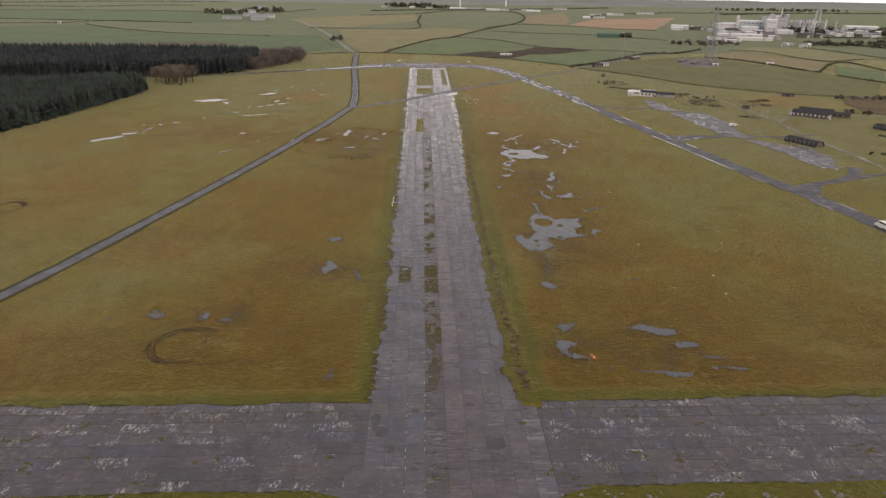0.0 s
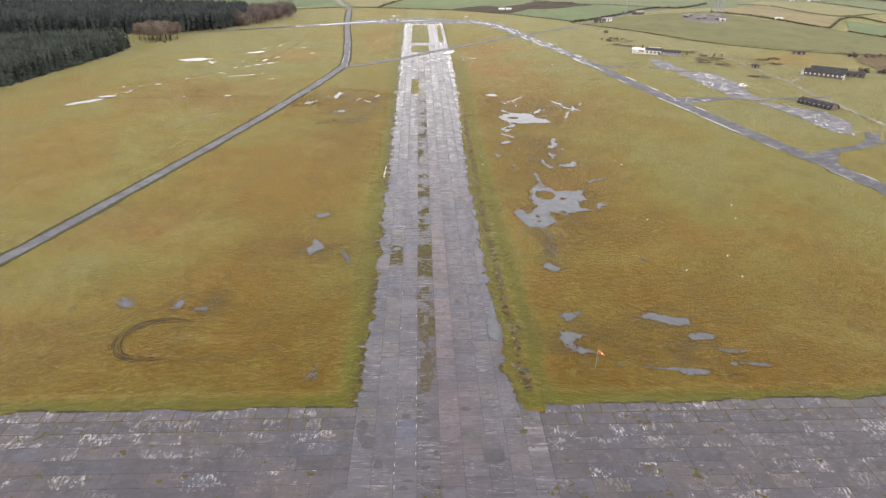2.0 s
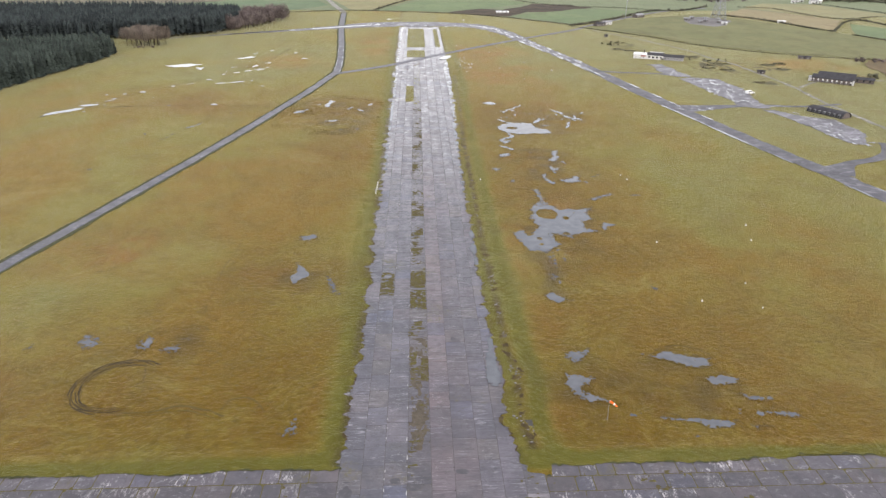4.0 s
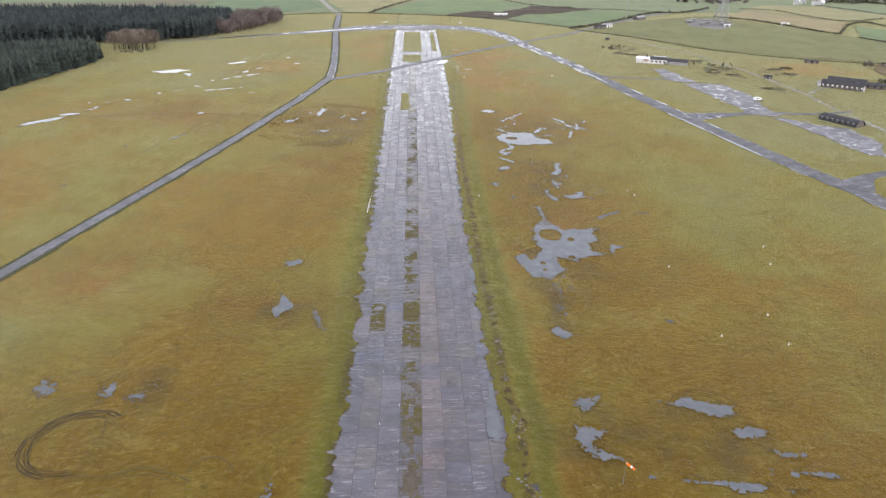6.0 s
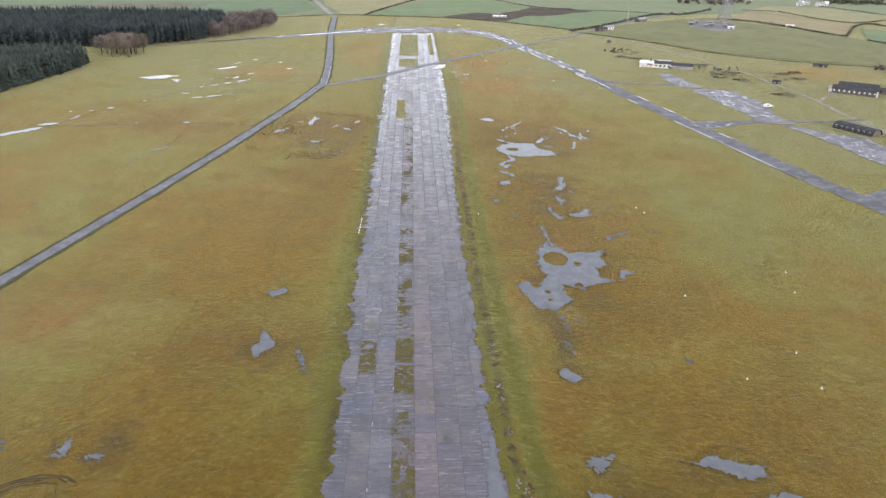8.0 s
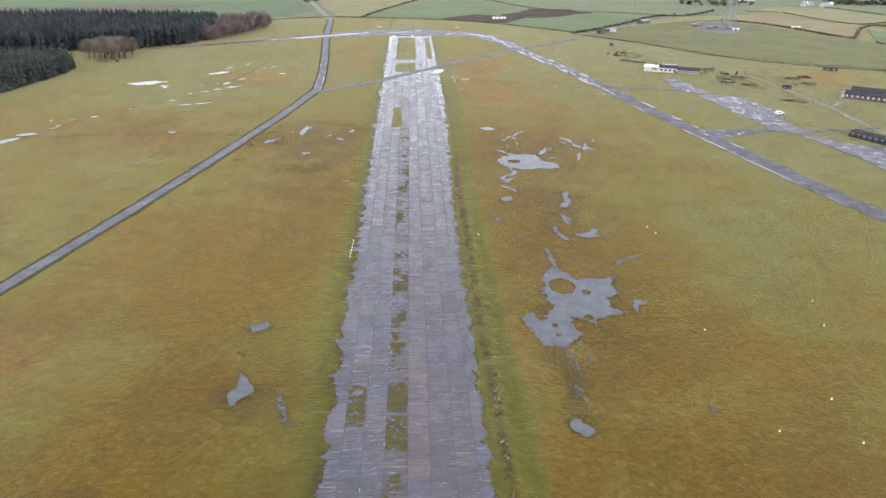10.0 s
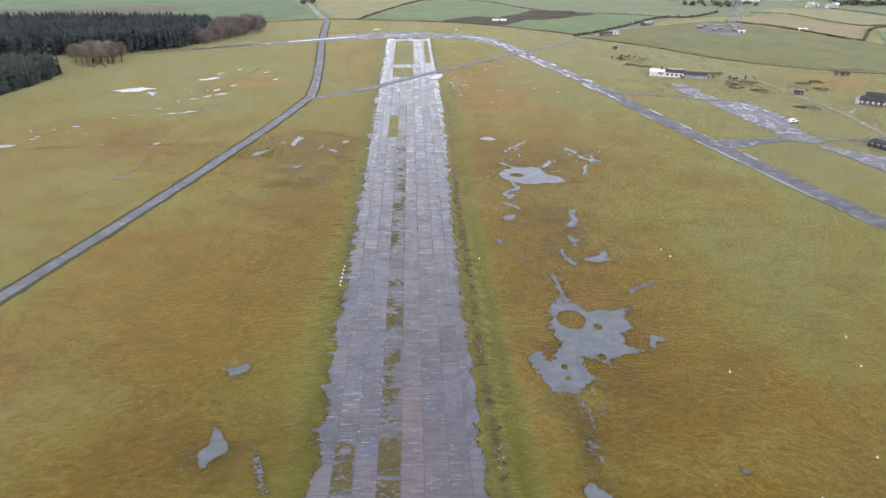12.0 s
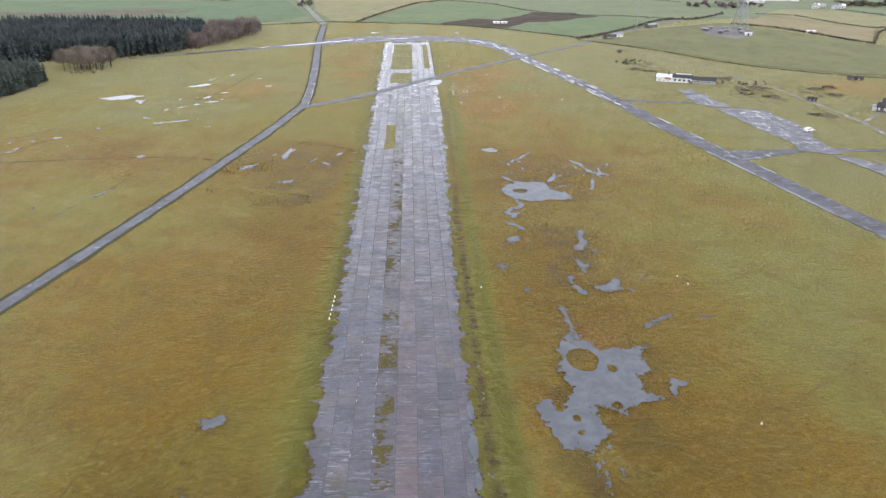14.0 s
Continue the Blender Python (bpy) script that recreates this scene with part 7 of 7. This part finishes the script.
for i, (x, y, w, d, h) in enumerate(FARM):
    house("farmhouse" if h > 4.5 else "barn", "white farmhouse among far trees" if h > 4.5 else "grey sheet farm barn by the hamlet", x, y, (i * 23) % 50 - 20, w, d, h, 3, RENDER_W if h > 4.5 else GREY_SHEET, ROOF_GREY, 3, h > 4.5, "farm buildings", "house" if h > 4.5 else "barn", 2 if h > 4.5 else 1)
FAR = [(85, 1841, 40), (129, 1855, 36), (107, 1850, 30), (170, 1799, 34), (196, 1808, 30), (255, 1790, 30), (262, 1745, 34), (351, 1900, 24), (365, 1905, 20), (330, 1471, 16), (358, 1478, 24), (380, 1600, 24), (414, 1610, 14), (435, 1615, 22), (-104, 1927, 14), (-30, 1890, 14), (14, 1870, 18), (449, 864, 5), (441, 862, 5), (453, 846, 6), (459, 850, 5), (466, 856, 6), (434, 852, 5), (-563, 1130, 5), (-1010, 1450, 12), (520, 1700, 40), (760, 1420, 60)]
for i, (x, y, w) in enumerate(FAR):
    house("farmhouse", "small white far house with grey roof", x, y, (i * 31) % 40 - 20, w, max(4.5, w * 0.25), 3.2 if w > 20 else 3.0, 1.4, RENDER_W, ROOF_GREY if i % 3 else ROOF_PALE, 3, w < 20, "far houses")


# ---- the works ----
def hall(label, x, y, turn, w, d, h, wall, roof, rise=0.06, bands=2):
    ob = thing("factory_hall", label, "factory", "factory halls", at=(x, y, 0.05), turn=turn)
    part("wall", gabled_walls(-w / 2, w / 2, -d / 2, d / 2, h, d * rise), wall, ob)
    part("roof", gable(bmesh.new(), -w / 2, w / 2, -d / 2, d / 2, h, d * rise, 0.4, 0.3), roof, ob)
    for k in range(bands):
        window_row(ob, max(3, int(w / 6)), -w / 2 + 1, w / 2 - 1, -d / 2, h * (k + 0.5) / bands, 2.2, min(1.1, h * 0.14), frame=GREY_SHEET)
    box_part("door", (w * 0.2, -d / 2 - 0.08, 0, w * 0.2 + 4, -d / 2 + 0.1, 4.2), GREY_SHEET, ob)
    return ob


def works_hall(label, x, y, w, d, h, wall, roof):
    h *= 0.68
    hall(label, x, y, -12, w, d, h, wall, roof, bands=0 if h < 9 else 2)


works_hall("white low works hall beside the plant", 413, 1160, 26, 16, 9, RENDER_W, ROOF_PALE)
works_hall("white low works hall beside the plant", 402, 1140, 18, 12, 6, RENDER_W, ROOF_PALE)
works_hall("long white works hall with pale roof", 492, 1172, 34, 22, 14, RENDER_W, ROOF_PALE)
works_hall("pale blue works block with flat roof", 535, 1170, 44, 22, 20, BLUE_SHEET, ROOF_PALE)
works_hall("white works hall with grey doors", 512, 1125, 24, 16, 10, RENDER_W, ROOF_PALE)
works_hall("tall pale works block with roof plant", 562, 1150, 32, 24, 31, GREY_SHEET, ROOF_GREY)
works_hall("tall white works block by the silos", 548, 1130, 14, 16, 26, RENDER_W, ROOF_PALE)
works_hall("white works hall with grey doors", 545, 1078, 22, 14, 8, RENDER_W, ROOF_PALE)
works_hall("long low white shed before the works", 440, 995, 60, 14, 7, RENDER_W, ROOF_PALE)
works_hall("low white shed before the works", 440, 945, 44, 10, 5, RENDER_W, ROOF_PALE)
works_hall("low pale shed before the works", 393, 955, 24, 10, 6, RENDER_W, ROOF_GREY)
works_hall("low pale shed before the works", 400, 920, 20, 8, 4, RENDER_W, ROOF_PALE)
works_hall("grey works block among silos", 600, 1140, 16, 14, 22, GREY_SHEET, ROOF_GREY)
works_hall("long low works range", 650, 1078, 70, 16, 6, RENDER_W, ROOF_GREY)
works_hall("white warehouse at the works", 712, 1160, 48, 24, 11, RENDER_W, ROOF_PALE)
works_hall("low white warehouse with pale roof", 700, 1088, 40, 18, 6, RENDER_W, ROOF_PALE)
works_hall("far white range of works sheds", 815, 1120, 60, 18, 7, RENDER_W, ROOF_GREY)
works_hall("small white works house", 486, 990, 10, 8, 5, RENDER_W, ROOF_PALE)


rw = np.random.default_rng(31)
for k in range(46):
    x, y = rw.uniform(430, 740), rw.uniform(1000, 1185)
    hall("small works shed among larger halls", x, y, -12 + rw.uniform(-6, 6), rw.uniform(6, 17), rw.uniform(5, 10), rw.uniform(2.6, 6.5), (RENDER_W, GREY_SHEET, BLUE_SHEET, BRICKWORK)[k % 4], (ROOF_PALE, ROOF_GREY, ROOF_DARK)[k % 3], bands=0)


def stack(name, label, x, y, h, r, material, bands=3):
    h *= 0.68
    ob = thing(name, label, name.replace("_", " "), "works towers", at=(x, y, 0.05))
    part("shaft", add_tube(bmesh.new(), (0, 0, 0), (0, 0, h), r, r * 0.85, 16), material, ob)
    for k in range(bands):
        z = h * (k + 1) / bands
        part("ring", add_tube(bmesh.new(), (0, 0, z - 0.5), (0, 0, z), r * 1.06, r * 1.06, 16), STEEL, ob)


stack("chimney", "slim white works chimney", 505, 1155, 35, 2.4, RENDER_W)
stack("chimney", "thin tall works chimney", 580, 1165, 52, 1.2, RENDER_W)
stack("chimney", "dark thin works chimney", 640, 1170, 48, 1.5, GREY_SHEET)
stack("chimney", "dark thin works chimney", 646, 1168, 47, 1.5, GREY_SHEET)
for k, (x, y, h) in enumerate(((600, 1125, 26), (607, 1130, 30), (613, 1128, 28), (620, 1140, 30), (592, 1112, 18), (598, 1108, 18), (552, 1142, 36), (559, 1142, 37), (566, 1142, 37), (573, 1142, 36))):
    stack("silo", "pale steel process silo", x, y, h, 3.0, GREY_SHEET if k % 2 else RENDER_W)
for k in range(14):
    x, y = rw.uniform(588, 640), rw.uniform(1105, 1165)
    stack("silo", "slim pale process column at the works", x, y, rw.uniform(14, 34), rw.uniform(1.2, 2.4), (RENDER_W, GREY_SHEET, STEEL)[k % 3])
for k in range(6):
    box = thing("roof_plant", "pale steel plant tower on the works block", "plant tower", "works towers", at=(548 + 6 * k, 1140 + 2 * (k % 2), 0.05), turn=-12)
    box_part("casing", (-2.4, -3, 0, 2.4, 3, 20 + 2.2 * ((k * 7) % 4)), (RENDER_W, GREY_SHEET)[k % 2], box, bevel=0.2)
    box_part("louvre", (-1.6, -3.12, 14, 1.6, -3.0, 17), GREY_SHEET, box)
stack("silo", "short white tank by the low shed", 424, 985, 9, 2.5, RENDER_W)
stack("silo", "round white tank at the works", 478, 960, 6, 5.0, RENDER_W)

# ---- pylon, mast, turbines ----
pylon = thing("pylon", "grey lattice electricity pylon standing in a field", "pylon", at=(275, 676, 0), turn=20)


def bar(bm, a, b, r=0.16):
    return add_tube(bm, a, b, r, r, 4)


def half_width(z):
    return np.interp(z, [0, 24, 30, 50], [4.8, 1.9, 1.5, 0.25])


for sx in (-1, 1):
    for sy in (-1, 1):
        bm = bmesh.new()
        for z0, z1 in ((0, 24), (24, 30), (30, 50)):
            a, b = half_width(z0), half_width(z1)
            bar(bm, (sx * a, sy * a, z0), (sx * b, sy * b, z1), 0.24)
        part("leg", bm, STEEL, pylon)
levels = [0, 6, 11, 15.5, 19.5, 23, 26, 29, 32, 35, 38, 41, 44, 47]
for z0, z1 in zip(levels, levels[1:]):
    bm = bmesh.new()
    a, b = half_width(z0), half_width(z1)
    for s in (-1, 1):
        bar(bm, (-a, s * a, z0), (b, s * b, z1))
        bar(bm, (a, s * a, z0), (-b, s * b, z1))
        bar(bm, (s * a, -a, z0), (s * b, b, z1))
        bar(bm, (s * a, a, z0), (s * b, -b, z1))
        bar(bm, (-b, s * b, z1), (b, s * b, z1), 0.12)
        bar(bm, (s * b, -b, z1), (s * b, b, z1), 0.12)
    part("bracing", bm, STEEL, pylon)
for z, reach in ((29, 7.0), (36, 8.5), (43, 6.0)):
    bm = bmesh.new()
    w = half_width(z)
    for s in (-1, 1):
        for q in (-1, 1):
            bar(bm, (s * w, q * w, z), (s * reach, 0, z + 0.4), 0.14)
            bar(bm, (s * w, q * w, z + 2.2), (s * reach, 0, z + 0.4), 0.14)
        bar(bm, (s * reach, 0, z + 0.4), (s * reach, 0, z - 2.4), 0.12)
    part("crossarm", bm, STEEL, pylon)
mast = thing("pole_mast", "thin grey line mast beyond the airfield", "mast", at=(193, 690, 0))
part("shaft", add_tube(bmesh.new(), (0, 0, 0), (0, 0, 27), 0.3, 0.16, 8), STEEL, mast)
part("crossarm", bar(bmesh.new(), (-2.2, 0, 25), (2.2, 0, 25), 0.14), STEEL, mast)
for x, y in ((234, 2081), (95, 1916)):
    t = thing("wind_turbine", "white wind turbine standing still far off", "wind turbine", "turbines", at=(x, y, 0))
    part("tower", add_tube(bmesh.new(), (0, 0, 0), (0, 0, 48), 2.0, 1.2, 14), WHITE, t)
    box_part("nacelle", (-1.6, -4, 47, 1.6, 4, 50.4), WHITE, t, "", 0.5)
    hub = part("hub", add_tube(bmesh.new(), (0, -4, 48.6), (0, -5.6, 48.6), 1.4, 0.7, 12), WHITE, t)
    for k in range(3):
        a = radians(90 + 120 * k)
        part("blade", add_tube(bmesh.new(), (math.cos(a), -4.8, 48.6 + math.sin(a)), (22 * math.cos(a), -4.8, 48.6 + 22 * math.sin(a)), 0.9, 0.2, 6), WHITE, hub)

# ---- vehicles ----
RUBBER = plain("black_rubber", (0.02, 0.02, 0.02), 0.85, 0.2, 4)
LAMP = plain("lamp_glass", (0.6, 0.6, 0.58), 0.2, 0.05, 4)


def vehicle(name, label, x, y, turn, length, width, height, paint, bonnet=0.25):
    ob = thing(name, label, name, "parked vehicles", at=(x, y, 0.12), turn=turn)
    bm = bmesh.new()
    prof = [(-0.5, 0.18), (-0.5, 0.6), (-0.47, 0.97), (0.5 - bonnet - 0.08, 1.0), (0.5 - bonnet + 0.02, 0.62), (0.48, 0.5), (0.5, 0.42), (0.5, 0.18)]
    rows = [[bm.verts.new((px * length, s * width / 2 * (0.88 if pz > 0.7 else 1), pz * height)) for px, pz in prof] for s in (-1, 1)]
    n = len(prof)
    for i in range(n):
        bm.faces.new((rows[0][i], rows[0][(i + 1) % n], rows[1][(i + 1) % n], rows[1][i]))
    bm.faces.new(rows[0][::-1])
    bm.faces.new(rows[1])
    bmesh.ops.recalc_face_normals(bm, faces=bm.faces[:])
    body = part("body", bm, paint, ob)
    for s in (-1, 1):
        box_part("side_window", (-0.42 * length, s * width * 0.47 - 0.03, 0.66 * height, (0.4 - bonnet) * length, s * width * 0.47 + 0.03, 0.92 * height), GLASS, body)
        box_part("headlight", (0.49 * length, s * width * 0.34 - 0.14, 0.36 * height, 0.51 * length, s * width * 0.34 + 0.14, 0.46 * height), LAMP, body)
        for px in (-0.3, 0.32):
            wheel = part("wheel", add_tube(bmesh.new(), (px * length, s * (width / 2 - 0.12), 0.33), (px * length, s * (width / 2 + 0.04), 0.33), 0.33, 0.33, 16), RUBBER, ob)
            part("rim", add_tube(bmesh.new(), (px * length, s * (width / 2), 0.33), (px * length, s * (width / 2 + 0.06), 0.33), 0.18, 0.18, 12), STEEL, wheel)


VAN_WHITE = plain("white_van_paint", (0.75, 0.75, 0.75), 0.3, 0.05, 1.0, 0.5)
vehicle("van", "white van on the wet taxiway", 141.0, 191.6, 100, 5.2, 2.0, 2.3, VAN_WHITE, 0.22)
vehicle("car", "white car parked on the apron", 162.6, 356, 20, 4.3, 1.8, 1.5, VAN_WHITE, 0.3)

# ---- runway slabs: the nearest as single pieces, the rest joined ----
def slab_mesh(name, w, d, seed, material, worn=1.0):
    """A slab with worn, chipped corners and bevelled arrises."""
    r = np.random.default_rng(seed)
    hw, hd, ring = w / 2, d / 2, []
    for sx, sy in ((-1, -1), (1, -1), (1, 1), (-1, 1)):
        chip = worn * r.uniform(0.03, 0.22 if r.uniform() < 0.4 else 0.07)
        a, b = (sx * (hw - chip), sy * hd), (sx * hw, sy * (hd - chip))
        ring += [a, b] if sx * sy < 0 else [b, a]
    n = len(ring)
    v = [(x, y, 0.0) for x, y in ring] + [(x, y, 0.05) for x, y in ring] + [(x * (1 - 0.03 / hw), y * (1 - 0.03 / hd), 0.062) for x, y in ring]
    me = bpy.data.meshes.new(name)
    f = [tuple(range(2 * n, 3 * n))]
    for k in (0, n):
        f += [(k + i, k + (i + 1) % n, k + n + (i + 1) % n, k + n + i) for i in range(n)]
    me.from_pydata(v, [], f)
    bm = bmesh.new()
    bm.from_mesh(me)
    bmesh.ops.recalc_face_normals(bm, faces=bm.faces[:])
    bm.to_mesh(me)
    bm.free()
    me.materials.append(material)
    return me


SLAB_LEN = 4.6
GAP = 0.055
rs = np.random.default_rng(77)
variants = {}
rest = {}
for lane, (a, b) in enumerate(zip(LANES, LANES[1:])):
    w = b - a - GAP
    key = lane
    if key not in variants:
        variants[key] = [slab_mesh("slab", w, SLAB_LEN - 0.03, 10 * lane + k, CONCRETE[lane]) for k in range(5)]
    y = -150 + rs.uniform(0, SLAB_LEN)
    while y < END - SLAB_LEN:
        if (lane == 9 and (104 < y < 236 or y < 58)) or (lane == 0 and y < 96):
            y += SLAB_LEN
            continue
        at = ((a + b) / 2, y + SLAB_LEN / 2, rs.uniform(-0.005, 0.003))
        me = variants[key][rs.integers(5)]
        if 1 <= lane <= 8 and 62 < y < 226:
            ob = new("slab", me)
            ob.parent = runway
            ob.matrix_basis = pose(*at, rs.normal(0, 0.1), rs.normal(0, 0.1), rs.normal(0, 0.12))
        else:
            rest.setdefault(lane, []).append((at, w / 2 - (0.025 if y > 226 else 0.0), SLAB_LEN / 2 - 0.015))
        y += SLAB_LEN


def joined_slabs(rows, material, lip=0.008):
    k = len(rows)
    c = np.array([r[0] for r in rows])
    hw, hd = np.array([r[1] for r in rows])[:, None], np.array([r[2] for r in rows])[:, None]
    sx, sy = np.array([-1, 1, 1, -1]), np.array([-1, -1, 1, 1])
    low = np.stack([c[:, :1] + sx * hw, c[:, 1:2] + sy * hd, np.zeros((k, 4))], -1)
    top = np.stack([c[:, :1] + sx * (hw - lip), c[:, 1:2] + sy * (hd - lip), np.repeat(c[:, 2:] + 0.062, 4, 1)], -1)
    v = np.concatenate([low, top], 1).reshape(-1, 3)
    f = np.array([(4, 5, 6, 7), (0, 1, 5, 4), (1, 2, 6, 5), (2, 3, 7, 6), (3, 0, 4, 7)])
    return bulk("slab_rows", v, (f[None] + 8 * np.arange(k)[:, None, None]).reshape(-1, 4), material)


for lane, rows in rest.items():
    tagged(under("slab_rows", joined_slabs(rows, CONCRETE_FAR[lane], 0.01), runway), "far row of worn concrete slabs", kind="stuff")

cross_lanes = np.linspace(CROSS[0] - 2.95, CROSS[1], 10)
cross_rest = []
CROSS_WIDTHS = (2.6, 4.2, 5.2, 5.2)
depth_y = cross_lanes[1] - cross_lanes[0]
cvars = {(row, w, wide): [slab_mesh("slab", w - wide, depth_y - wide, 500 + 20 * k + int(w * 10), CONCRETE_X[row], 2.4 if row >= 7 else 1.0) for k in range(3)] for row in range(9) for w in CROSS_WIDTHS for wide in ((0.15,) if row >= 7 else (0.07,))}
for lane, (a, b) in enumerate(zip(cross_lanes, cross_lanes[1:])):
    wide = 0.15 if lane >= 7 else 0.07
    for side, start in ((-1, -LANES[1] + 0.01), (1, LANES[-1] + 0.01)):
        x, first = start, True
        while x < 162:
            w = CROSS_WIDTHS[rs.integers(4)] if lane >= 7 or first else 5.2
            first = False
            at = (side * (x + w / 2), (a + b) / 2 + SKEW * side * (x + w / 2), rs.uniform(-0.005, 0.003))
            if x < 82:
                ob = new("slab", cvars[lane, w, wide][rs.integers(3)])
                ob.parent = runway_cross
                ob.matrix_basis = pose(*at, rs.normal(0, 0.1), rs.normal(0, 0.1), 0.8 + rs.normal(0, 0.15))
            else:
                cross_rest.append((at, w / 2 - GAP / 2, depth_y / 2 - GAP / 2))
            x += w
tagged(under("slab_rows", joined_slabs(cross_rest, CONCRETE_X[0]), runway_cross), "further rows of worn concrete slabs", kind="stuff")

# short pale sealant marks on two lane joints
ticks = []
for x0 in (-7.0, -3.82):
    y = 64.0
    while y < 330:
        if rs.uniform() < 0.5:
            hw, hd = 0.05 + 0.02 * rs.uniform(), rs.uniform(0.15, 0.5)
            ticks.append(((x0 + rs.normal(0, 0.04), y + rs.normal(0, 0.3), 0.012), hw, hd))
        y += SLAB_LEN / 2 if y < 110 else SLAB_LEN
tagged(under("paint_marks", joined_slabs(ticks, PALE_MARK), runway), "short pale marks along the lane joints", kind="stuff")
